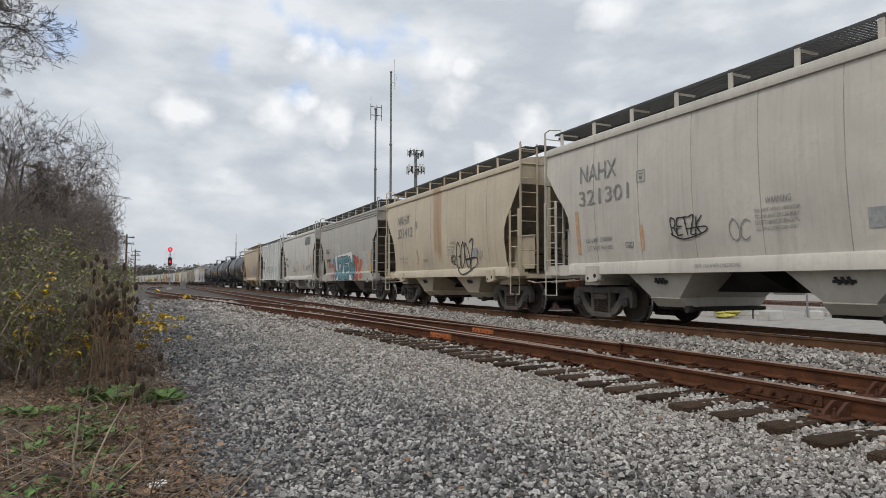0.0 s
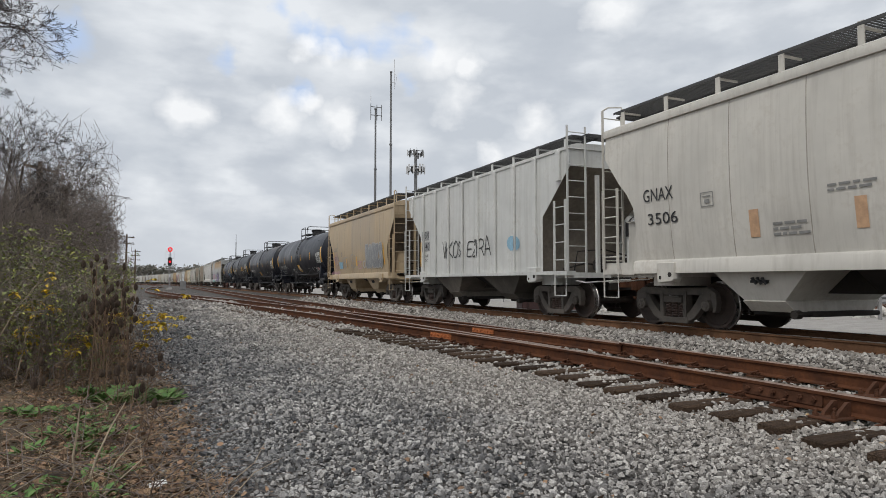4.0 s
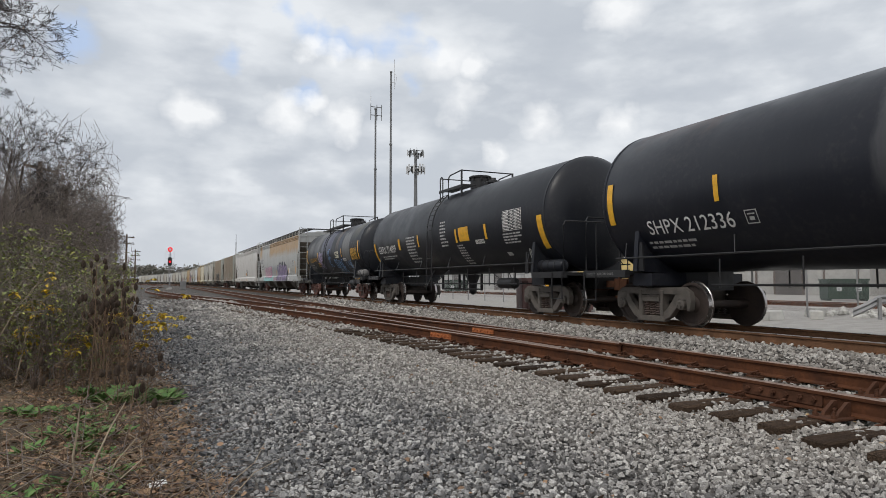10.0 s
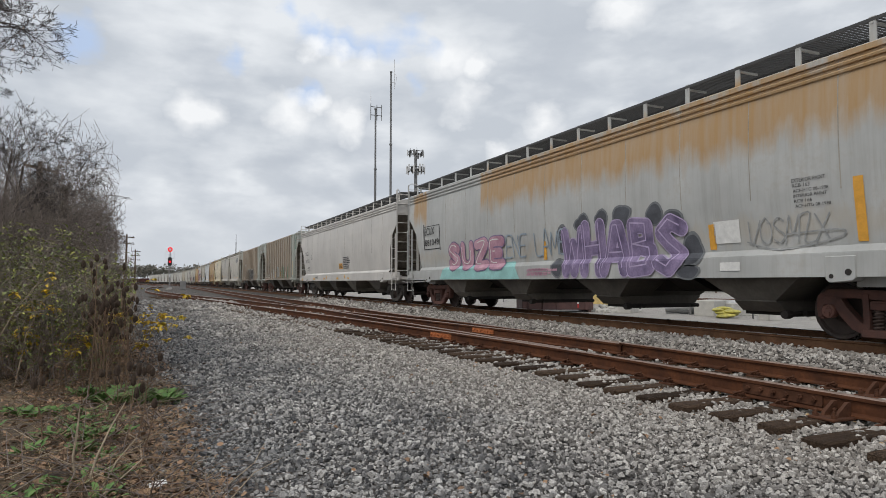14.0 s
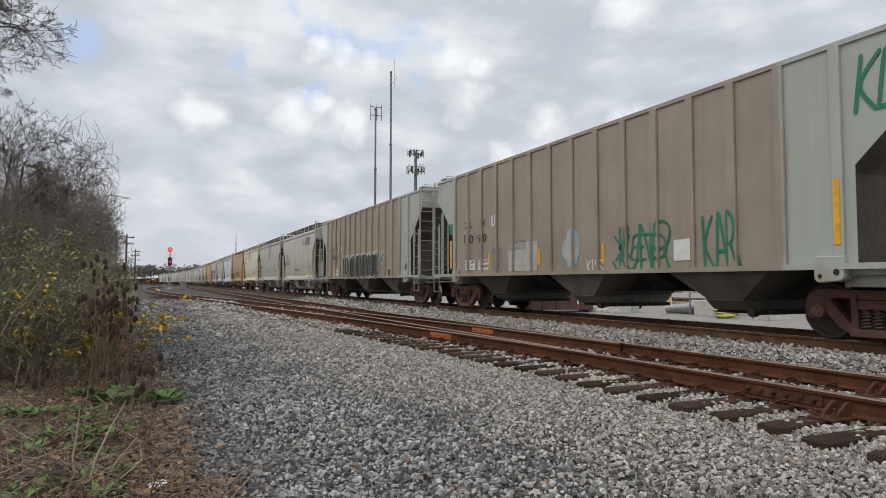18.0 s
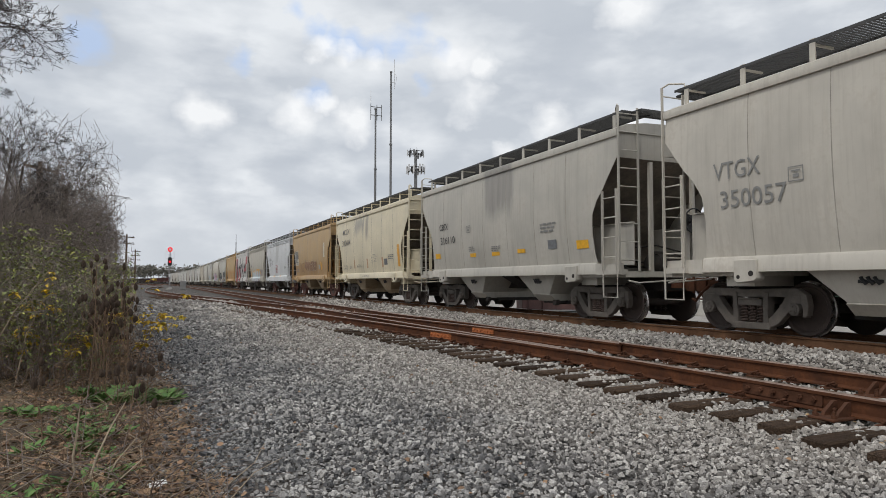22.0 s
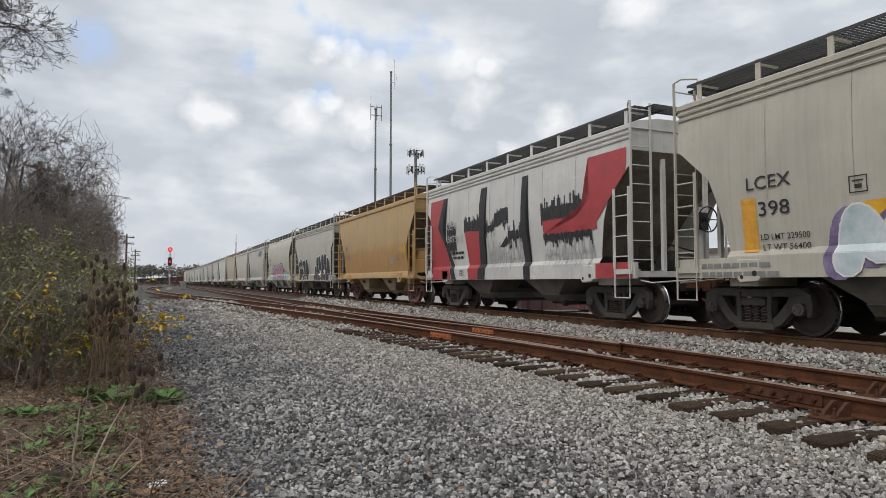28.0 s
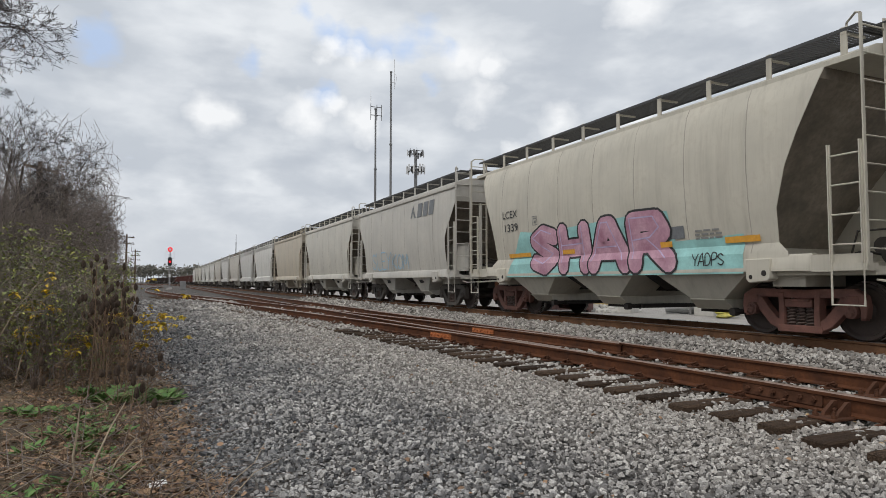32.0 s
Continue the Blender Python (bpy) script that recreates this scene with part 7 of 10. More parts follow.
def dumpster(x, y, rz, w, d, h, mat, name, label, panel, taped=False):
    ob = thing(name, label, "dumpster", group="waste containers", at=pose(x, y, 0.06, 0, 0, rz))
    bm = bmesh.new()
    box(bm, -w / 2, w / 2, -d / 2, d / 2, 0.12, h)
    bmesh.ops.bevel(bm, geom=bm.edges[:], offset=0.02, segments=1, affect="EDGES")
    part("bin", bm, mat, ob)
    for k in range(5):
        bm = bmesh.new()
        xx = -w / 2 + w * (k + 0.5) / 5
        box(bm, xx - 0.05, xx + 0.05, -d / 2 - 0.06, -d / 2 + 0.01, 0.12, h - 0.125)
        part("rib", bm, mat, ob)
    bm = bmesh.new()
    box(bm, -w / 2 - 0.05, w / 2 + 0.05, -d / 2 - 0.07, d / 2 + 0.05, h - 0.12, h + 0.004)
    part("rim", bm, mat, ob)
    for xx in (-w / 2 + 0.15, w / 2 - 0.15):
        bm = bmesh.new()
        box(bm, xx - 0.06, xx + 0.06, -d / 2, d / 2, 0.0, 0.118)
        part("skid", bm, mat, ob)
    if taped:
        for k in range(6):
            bm = bmesh.new()
            box(bm, w * 0.28 - 0.04, w * 0.28 + 0.04, -d / 2 - 0.071, -d / 2 - 0.062, 0.2 + 0.17 * k, 0.36 + 0.17 * k)
            part("reflective_strip", bm, (TAPE_RED, PALE_PANEL)[k % 2], ob, ("red", "white")[k % 2] + " reflective strip")
        bm = bmesh.new()
        box(bm, -0.72, -0.20, -d / 2 - 0.075, -d / 2 - 0.07, h * 0.45 + 0.45, h * 0.45 + 0.53)
        part("warning_strip", bm, YELLOW, ob, "yellow strip over the notice")
    for xx, ww, hh in panel:
        bm = bmesh.new()
        box(bm, xx - ww / 2, xx + ww / 2, -d / 2 - 0.085, -d / 2 - 0.07, h * 0.45, h * 0.45 + hh)
        sign = part("sign", bm, PALE_PANEL, ob, "white notice panel")
        for k in range(3):
            bm = bmesh.new()
            box(bm, xx - ww * 0.38, xx + ww * 0.38 - 0.05 * k, -d / 2 - 0.09, -d / 2 - 0.084, h * 0.45 + hh * (0.2 + 0.25 * k), h * 0.45 + hh * (0.3 + 0.25 * k))
            part("text_bar", bm, INK, sign)
    return ob


dumpster(15.7, 23.6, -22, 3.0, 1.7, 1.45, DUMPSTER, "brown_dumpster", "dark brown steel dumpster with white notices", ((-0.5, 0.42, 0.42), (1.2, 0.42, 0.42)), taped=True)
dumpster(43.2, 29.4, -35, 2.5, 1.6, 1.5, GREEN_BIN, "green_dumpster", "dark green dumpster with white notices", ((-0.6, 0.3, 0.25), (0.6, 0.36, 0.5)))
dumpster(28.5, 61.0, -15, 2.4, 1.5, 1.5, GREEN_BIN, "green_dumpster", "dark green dumpster with white notices", ((-0.5, 0.3, 0.25),))


def fence(points, h, label):
    ob = thing("chain_link_fence", label, "fence", group="lot fence")
    for (xa, ya), (xb, yb) in zip(points, points[1:]):
        L = math.hypot(xb - xa, yb - ya)
        n = max(1, round(L / 2.6))
        for k in range(n + 1):
            bm = bmesh.new()
            px, py = xa + (xb - xa) * k / n, ya + (yb - ya) * k / n
            tube(bm, [(px, py, 0), (px, py, h + 0.08)], 0.034, 7)
            part("post", bm, GALV, ob)
        bm = bmesh.new()
        tube(bm, [(xa, ya, h), (xb, yb, h)], 0.02, 6)
        part("top_rail", bm, GALV, ob)
        sp = Sprigs()
        m = int(L / 0.16)
        for k in range(-int(h / 0.16), m):
            for flip in (0, 1):
                u0, u1 = k * 0.16, k * 0.16 + h
                z0, z1 = 0.06, h
                if u0 < 0:
                    z0 += -u0
                    u0 = 0
                if u1 > L:
                    z1 -= u1 - L
                    u1 = L
                if z1 <= z0:
                    continue
                if flip:
                    u0, u1 = L - u0, L - u1
                sp.stem([(xa + (xb - xa) * u0 / L, ya + (yb - ya) * u0 / L, z0), (xa + (xb - xa) * u1 / L, ya + (yb - ya) * u1 / L, z1)], 0.0028, 0.0028, 3)
        part("wire_mesh", sp.mesh("wire_mesh", WIRE), None, ob)
    return ob


fence([(18.6, 21.6), (19.0, 16.2), (29.0, 15.4)], 2.0, "grey chain link fence on steel posts around stored material")
fence([(20.5, 60.0), (20.5, 34.0)], 1.8, "grey chain link fence on steel posts along the lot")


def tyre(x, y, z, rx, rz):
    bm = bmesh.new()
    prof = [(-0.10, 0.22), (-0.115, 0.30), (-0.09, 0.345), (0.09, 0.345), (0.115, 0.30), (0.10, 0.22), (0.05, 0.20), (-0.05, 0.20), (-0.10, 0.22)]
    lathe(bm, prof, "y", 26)
    ob = part("tyre", bm, RUBBER)
    ob.matrix_basis = pose(x, y, z, rx, 0, rz)
    return tagged(ob, "worn black car tyre leaning against rubble", "tyre")


tyre(19.3, 22.7, 0.36, 16, -30)


def sack_pile(x, y):
    rng = random.Random(3)
    for k in range(7):
        bm = bmesh.new()
        bmesh.ops.create_uvsphere(bm, u_segments=12, v_segments=8, radius=1)
        for v in bm.verts:
            v.co = Vector((v.co.x * 0.34, v.co.y * 0.2, v.co.z * 0.075 * (1 + 0.3 * noise.noise(v.co * 2 + Vector((k, 0, 0))))))
        ob = part("sack", bm, BAG)
        ob.matrix_basis = pose(x + rng.uniform(-0.25, 0.25), y + rng.uniform(-0.2, 0.2), 0.12 + 0.045 * k, rng.uniform(-8, 8), rng.uniform(-8, 8), rng.uniform(-40, 40))
        tagged(ob, "yellow plastic sack in a low pile", "sack", group="sack pile")


sack_pile(18.5, 16.9)
pipe_rng = random.Random(12)
for k in range(9):
    bm = bmesh.new()
    L = pipe_rng.uniform(1.5, 3.2)
    lathe(bm, [(-L / 2, 0.10), (-L / 2, 0.13), (L / 2, 0.13), (L / 2, 0.10), (-L / 2, 0.10)], "x", 12)
    ob = part("pipe", bm, PIPE)
    ob.matrix_basis = pose(19.6 + 0.26 * (k % 5), 19.4 - 0.10 * k, 0.19 + 0.24 * (k // 5), 0, pipe_rng.uniform(-6, 6), -60 + pipe_rng.uniform(-10, 10))
    tagged(ob, "grey pipe length in a heap behind the fence", "pipe", group="pipe heap")
for k, (x, y, s, rz) in enumerate(((19.4, 18.4, 0.55, 20), (20.4, 17.9, 0.45, -15), (18.9, 15.4, 0.3, 5), (20.6, 15.0, 0.28, 40), (22.5, 16.4, 0.32, 10), (17.9, 21.4, 0.4, 30))):
    bm = bmesh.new()
    box(bm, -s * 1.3, s * 1.3, -s * 0.7, s * 0.7, 0, s * 1.1)
    for v in bm.verts:
        v.co += Vector((noise.noise(v.co * 3 + Vector((k, 1, 0))), noise.noise(v.co * 3 + Vector((k, 5, 0))), 0)) * 0.08
    bmesh.ops.bevel(bm, geom=bm.edges[:], offset=0.03, segments=1, affect="EDGES")
    ob = part("concrete_block", bm, CONCRETE)
    ob.matrix_basis = pose(x, y, 0.05, 0, 0, rz)
    tagged(ob, "rough pale concrete block beside stored pipes", "concrete block", group="concrete blocks")


def rubble(x, y, r, n, seed, label):
    rng = random.Random(seed)
    bm = bmesh.new()
    for k in range(n):
        a, d = rng.uniform(0, 6.283), r * math.sqrt(rng.random())
        s = rng.uniform(0.06, 0.2)
        z = 0.06 + max(0, (r - d)) * 0.25 * rng.random()
        g = bmesh.ops.create_icosphere(bm, subdivisions=1, radius=s)["verts"]
        for v in g:
            v.co = v.co * rng.uniform(0.75, 1.2) + Vector((x + d * math.cos(a), y + d * math.sin(a), z))
    ob = part("rubble", bm, CONCRETE, sharp=0)
    return tagged(ob, label, "rubble", kind="stuff")


rubble(18.0, 22.6, 1.3, 90, 4, "low heap of grey rubble beside a tyre")
rubble(24.0, 15.6, 1.6, 60, 6, "scattered pale rubble beside the fence")


def guard_end(x, y, rz):
    ob = thing("guard_rail", "bent galvanised guard rail end on a post", "guard rail", at=pose(x, y, 0.05, 0, 0, rz))
    bm = bmesh.new()
    sweep(bm, [(-0.02, -0.15), (0.03, -0.08), (-0.02, 0.0), (0.03, 0.08), (-0.02, 0.15), (0.0, 0.15), (0.05, 0.08), (0.0, 0.0), (0.05, -0.08), (0.0, -0.15)], [(0, 0, 0.25), (0.5, 0, 0.45), (1.0, 0, 0.7), (1.6, 0.05, 0.72)])
    part("beam", bm, GALV, ob)
    for xx in (0.9, 1.5):
        bm = bmesh.new()
        box(bm, xx - 0.05, xx + 0.05, -0.12, -0.04, 0, 0.75)
        part("post", bm, GALV, ob)


guard_end(21.6, 14.4, -20)
# another track runs beyond the lot
for xx in (27.2, 28.7):
    rail("rail", [(xx, -60.0), (xx, 0.0), (xx, 60.0), (xx, 170.0)], 0.42, RAIL_SIDE, YARD_TOP, "distant rusty rail beyond the stone lot")
bm = bmesh.new()
sweep(bm, [(-2.6, -0.05), (-1.5, 0.24), (1.5, 0.24), (2.6, -0.05)], [(27.95, -60, 0), (27.95, 60, 0), (27.95, 170, 0)])
tagged(part("ballast_bank", bm, surf("pale_ballast", (0.33, 0.31, 0.29), 0.9, 0, 0.4, 5, 0.8, 0.05)), "low bank of pale ballast under the distant track", "ballast", kind="structure")

# bare trees and a yellow bush beyond the lot
for k, (x, y, h) in enumerate(((44.0, 14.5, 9.5), (46.0, 22.0, 10.0), (41.0, 18.5, 8.5), (50.0, 8.0, 9.0), (45.0, 27.5, 9.0), (40.0, 60.0, 9.0))):
    bare_tree(x, y, h, 900 + k, "bare tree in front of a low building", 0.16, 5, (0, 0), 3, 0.3, 0.35, 0.012)
shrub(39.0, 8.6, 4.6, 6, 950, "rounded bush holding bright yellow leaves", LEAF_YELLOW, 900, 0.5, r=0.03, leaf_size=0.16)


# far woods along the horizon: trunks and ragged crowns
def far_woods(name, label, x0, y0, x1, y1, n, h0, h1, mat, seed):
    rng = random.Random(seed)
    sp = Sprigs()
    for k in range(n):
        t = rng.random()
        x, y = x0 + (x1 - x0) * t + rng.uniform(-14, 14), y0 + (y1 - y0) * t + rng.uniform(-20, 20)
        h = rng.uniform(h0, h1)
        sp.stem([(x, y, -0.5), (x + rng.uniform(-0.4, 0.4), y, h * 0.5), (x, y, h * 0.9)], 0.28, 0.08, 4)
        for _ in range(46):
            a, e = rng.uniform(0, 6.283), rng.uniform(-0.3, 1.3)
            R = h * 0.33 * rng.uniform(0.35, 1.0)
            p = (x + R * math.cos(a) * math.cos(e), y + R * math.sin(a) * math.cos(e), h * 0.55 + R * math.sin(e) * 1.15)
            s = rng.uniform(0.9, 2.2)
            sp.leaf(p, (rng.gauss(0, 1), rng.gauss(0, 1), rng.gauss(0.2, 0.8)), (rng.gauss(0, 1), rng.gauss(0, 1), 1), s, s * 0.6, rng.uniform(-0.5, 0.5))
    ob = part(name, sp.mesh(name, mat), None)
    return tagged(ob, label, "woods", kind="stuff")


# foliage lightened in its base colour to suggest distance haze
WOOD_FAR = leaf_mat("haze_lightened_foliage", (0.10, 0.105, 0.085), (0.20, 0.18, 0.15))
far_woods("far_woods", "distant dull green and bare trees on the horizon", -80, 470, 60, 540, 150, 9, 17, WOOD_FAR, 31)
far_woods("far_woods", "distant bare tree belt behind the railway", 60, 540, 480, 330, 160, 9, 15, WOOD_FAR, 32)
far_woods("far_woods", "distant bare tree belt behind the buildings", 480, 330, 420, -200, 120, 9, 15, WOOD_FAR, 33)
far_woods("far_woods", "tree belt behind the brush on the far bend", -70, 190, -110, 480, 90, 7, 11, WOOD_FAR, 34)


# ---- markings: stencils, reflectors, placards and spray paint, laid on the car sides ----
TAN_MARK = surf("faded_orange_mark", (0.52, 0.33, 0.20), 0.6, 0, 0.2, 8, 0)
ORANGE_MARK = surf("orange_reflector", (0.72, 0.36, 0.05), 0.5, 0, 0.15, 8, 0)
GREY_MARK = surf("grey_decal", (0.33, 0.34, 0.34), 0.6, 0, 0.25, 9, 0)
GREY_DARK = surf("dark_grey_decal", (0.17, 0.18, 0.19), 0.6, 0, 0.25, 9, 0)
WHITE_FADED = surf("faded_white_stencil", (0.48, 0.48, 0.47), 0.6, 0, 0.2, 9, 0)
CREAM_SIGN = surf("cream_decal", (0.62, 0.58, 0.46), 0.6, 0, 0.25, 5, 0)
PINK_SIGN = surf("pale_pink_decal", (0.55, 0.36, 0.33), 0.6, 0, 0.2, 9, 0)
PALE_PATCH = surf("pale_grey_patch", (0.46, 0.46, 0.43), 0.6, 0, 0.2, 3, 0)
TEAL_PAINT = surf("teal_spray_paint", (0.055, 0.20, 0.26), 0.5, 0, 0.55, 2.5, 0, tint=(0.20, 0.42, 0.50))
TEAL_PALE = surf("pale_teal_spray_paint", (0.30, 0.56, 0.54), 0.55, 0, 0.2, 2, 0)
ORANGE_PAINT = surf("orange_red_spray_paint", (0.62, 0.13, 0.04), 0.5, 0, 0.2, 3, 0)
RED_PAINT = surf("red_spray_paint", (0.42, 0.055, 0.06), 0.5, 0, 0.2, 3, 0)
PINK_PAINT = surf("pink_spray_paint", (0.52, 0.24, 0.34), 0.5, 0, 0.3, 2, 0, tint=(0.66, 0.42, 0.50))
LILAC_PAINT = surf("lilac_spray_paint", (0.46, 0.38, 0.56), 0.5, 0, 0.25, 3, 0)
PURPLE_PAINT = surf("purple_spray_paint", (0.17, 0.13, 0.26), 0.5, 0, 0.4, 2.5, 0, tint=(0.36, 0.28, 0.46))
SKY_PAINT = surf("light_blue_spray_paint", (0.28, 0.48, 0.62), 0.5, 0, 0.25, 3, 0)
ICE_PAINT = surf("ice_blue_spray_paint", (0.52, 0.66, 0.70), 0.5, 0, 0.2, 2, 0, tint=(0.72, 0.74, 0.76))
GREEN_PAINT = surf("green_spray_paint", (0.02, 0.20, 0.11), 0.5, 0, 0.2, 3, 0)
RUST_PAINT = surf("brown_faded_paint", (0.30, 0.18, 0.11), 0.7, 0, 0.3, 4, 0)
OLIVE_PAINT = surf("dull_olive_paint", (0.07, 0.10, 0.05), 0.6, 0, 0.25, 3, 0)
SILVER_PAINT = surf("silver_spray_paint", (0.30, 0.31, 0.32), 0.45, 0.2, 0.35, 2.5, 0)
SKY_BLUE = surf("blue_spray_paint", (0.24, 0.40, 0.66), 0.5, 0, 0.25, 3, 0)
SLATE_PAINT = surf("thin_slate_blue_spray_paint", (0.30, 0.36, 0.42), 0.5, 0, 0.3, 3, 0)
INK_SOFT = surf("misted_black_spray_paint", (0.08, 0.085, 0.10), 0.6, 0, 0.4, 4, 0)
GREY_FAINT = surf("thin_grey_paint_runs", (0.42, 0.42, 0.42), 0.6, 0, 0.3, 6, 0)
RUST_YELLOW = surf("yellow_faded_mark", (0.60, 0.36, 0.06), 0.6, 0, 0.3, 6, 0)

SIDE_PROFILE = {
    "plain": [(1.0, 1.585), (1.11, 1.58), (1.31, 1.565), (1.37, 1.53), (1.60, 1.532), (2.06, 1.582), (2.48, 1.612), (2.78, 1.622), (3.02, 1.624), (3.36, 1.624), (3.66, 1.614), (3.95, 1.602), (4.3, 1.57)],
    "ridged": [(0.95, 1.602), (1.34, 1.602), (1.345, 1.578), (1.36, 1.577), (1.46, 1.502), (1.56, 1.512), (2.29, 1.587), (2.76, 1.607), (2.97, 1.612), (3.40, 1.607), (3.75, 1.592), (4.3, 1.55)],
    "round": [(1.0, 1.562), (1.40, 1.562), (1.56, 1.505), (2.12, 1.588), (2.78, 1.632), (3.29, 1.632), (3.78, 1.588), (4.05, 1.532), (4.3, 1.42)],
    "ribbed": [(1.0, 1.50), (4.6, 1.50)],
}


def side_of(i):
    style = CARS[i][0] if i < len(CARS) else FAR[i - len(CARS)][0]
    return "tank" if style == "tank" else TYPES[style][3]


def drape(bm, i, name, mat, lift=0.012, label=""):
    """Bends flat marks given in (y, z), with x as extra lift, onto the side of car i."""
    car, kind = train[i][0], side_of(i)
    if kind == "tank":
        dims = TANK_DIM[i]
        R, zc = dims[1], (dims[2] if len(dims) > 2 else 4.33) - dims[1]
        cuts = [zc + R * math.sin(radians(a)) for a in range(-80, 85, 8)]
    else:
        prof = SIDE_PROFILE[kind]
        cuts = [z for z, w in prof]
    zs = [v.co.z for v in bm.verts]
    lo, hi = min(zs), max(zs)
    for z in cuts:
        if lo < z < hi:
            bmesh.ops.bisect_plane(bm, geom=bm.verts[:] + bm.edges[:] + bm.faces[:], plane_co=(0, 0, z), plane_no=(0, 0, 1))
    ribs = []
    if kind == "ribbed":
        half = TYPES[CARS[i][0]][0]
        ribs = rib_places(half)
        ys = [v.co.y for v in bm.verts]
        for r in ribs:
            for d in (-0.09, 0.09):
                if min(ys) < r + d < max(ys):
                    bmesh.ops.bisect_plane(bm, geom=bm.verts[:] + bm.edges[:] + bm.faces[:], plane_co=(0, r + d, 0), plane_no=(0, 1, 0))
        gone = [f for f in bm.faces if any(0.088 < abs(f.calc_center_median().y - r) < 0.0905 for r in ribs)]
        raised = {v for f in bm.faces if any(abs(f.calc_center_median().y - r) < 0.088 for r in ribs) for v in f.verts}
        bmesh.ops.split_edges(bm, edges=[e for e in bm.edges if len(e.link_faces) == 2 and (min(abs(e.link_faces[0].calc_center_median().y - r) for r in ribs) < 0.09) != (min(abs(e.link_faces[1].calc_center_median().y - r) for r in ribs) < 0.09)])
        raised = {v for f in bm.faces if any(abs(f.calc_center_median().y - r) < 0.09 for r in ribs) for v in f.verts}
    for v in bm.verts:
        z, extra = v.co.z, v.co.x
        if kind == "tank":
            w = math.sqrt(max(0.01, R * R - (z - zc) ** 2))
        elif kind == "ribbed":
            w = 1.586 if v in raised else 1.50
        else:
            z = min(max(z, prof[0][0]), prof[-1][0])
            for (z0, w0), (z1, w1) in zip(prof, prof[1:]):
                if z0 <= z <= z1:
                    w = w0 + (w1 - w0) * (z - z0) / (z1 - z0)
                    break
        v.co.x = -(w + lift + extra)
    me = finish(bm, name, mat, 0)
    for p in me.polygons:
        if p.normal.x > 0:
            p.flip()
    ob = part(name, me, None, car)
    if label:
        ob["label"] = label
    return ob


GLYPHS = {}


def glyphs(text):
    """Flat letters of the built-in font, their box set to run from 0 to 1 both ways."""
    if text not in GLYPHS:
        cu = bpy.data.curves.new("letters", "FONT")
        cu.body, cu.size, cu.offset, cu.resolution_u, cu.fill_mode = text, 1.0, 0.004, 3, "FRONT"
        ob = bpy.data.objects.new("letters", cu)
        me = ob.to_mesh()
        V = [v.co.copy() for v in me.vertices]
        F = [tuple(p.vertices) for p in me.polygons]
        ob.to_mesh_clear()
        bpy.data.objects.remove(ob)
        x0, x1 = min(v.x for v in V), max(v.x for v in V)
        z0, z1 = min(v.y for v in V), max(v.y for v in V)
        GLYPHS[text] = ([((v.x - x0) / (x1 - x0), (v.y - z0) / (z1 - z0)) for v in V], F)
    return GLYPHS[text]


def lettering(i, y0, y1, zb, zt, text, mat, lift=0.016):
    V, F = glyphs(text)
    bm = bmesh.new()
    vs = [bm.verts.new((0, y0 + (y1 - y0) * u, zb + (zt - zb) * w)) for u, w in V]
    for f in F:
        try:
            bm.faces.new([vs[k] for k in f])
        except ValueError:
            pass
    bmesh.ops.triangulate(bm, faces=bm.faces[:])
    return drape(bm, i, "lettering", mat, lift)


def quad(bm, y0, y1, z0, z1, x=0.0):
    bm.faces.new([bm.verts.new((x, y, z)) for y, z in ((y0, z0), (y1, z0), (y1, z1), (y0, z1))])


def patch(i, y0, y1, zb, zt, mat, lift=0.011):
    bm = bmesh.new()
    quad(bm, y0, y1, zb, zt)
    return drape(bm, i, "marking", mat, lift)


def text_lines(i, y0, y1, zb, zt, mat, n):
    """Small print that cannot be read: plain bars."""
    rng = random.Random(i * 31 + n + int(100 * abs(y0)))
    bm = bmesh.new()
    step = (zt - zb) / n
    for k in range(n):
        z, y = zt - step * (k + 0.75), y0
        end = y0 + (y1 - y0) * rng.uniform(0.65, 1.0)
        while abs(y - y0) < abs(end - y0):
            w = rng.uniform(0.08, 0.22) * min(1.0, abs(y1 - y0) * 1.5)
            quad(bm, y, y - w, z, z + step * 0.5)
            y -= w + 0.035
    return drape(bm, i, "small_print", mat, 0.016)


def ring_box(i, y0, y1, zb, zt, mat):
    bm = bmesh.new()
    t = 0.018
    quad(bm, y0, y1, zb, zb + t)
    quad(bm, y0, y1, zt - t, zt)
    quad(bm, y0, y0 - t, zb + t, zt - t)
    quad(bm, y1 + t, y1, zb + t, zt - t)
    m = (zt - zb) / 4
    quad(bm, y0 + (y1 - y0) * 0.3, y0 + (y1 - y0) * 0.7, zb + m, zb + 2 * m)
    quad(bm, y0 + (y1 - y0) * 0.2, y0 + (y1 - y0) * 0.8, zb + 2.6 * m, zb + 3 * m)
    return drape(bm, i, "plate_mark", mat, 0.015)


def table(i, y0, y1, zb, zt, mat):
    bm = bmesh.new()
    for k in range(8):
        z = zb + (zt - zb) * k / 7
        quad(bm, y0, y1, z - 0.007, z + 0.007)
    for u in (0.0, 0.4, 0.6, 0.8, 1.0):
        y = y0 + (y1 - y0) * u
        quad(bm, y + 0.007, y - 0.007, zb, zt, 0.0006)
    for k in range(7):
        for u, w in ((0.03, 0.3), (0.45, 0.1), (0.64, 0.12), (0.84, 0.1)):
            z = zb + (zt - zb) * (k + 0.32) / 7
            quad(bm, y0 + (y1 - y0) * u, y0 + (y1 - y0) * (u + w), z, z + (zt - zb) * 0.05)
    return drape(bm, i, "data_table", mat, 0.012)


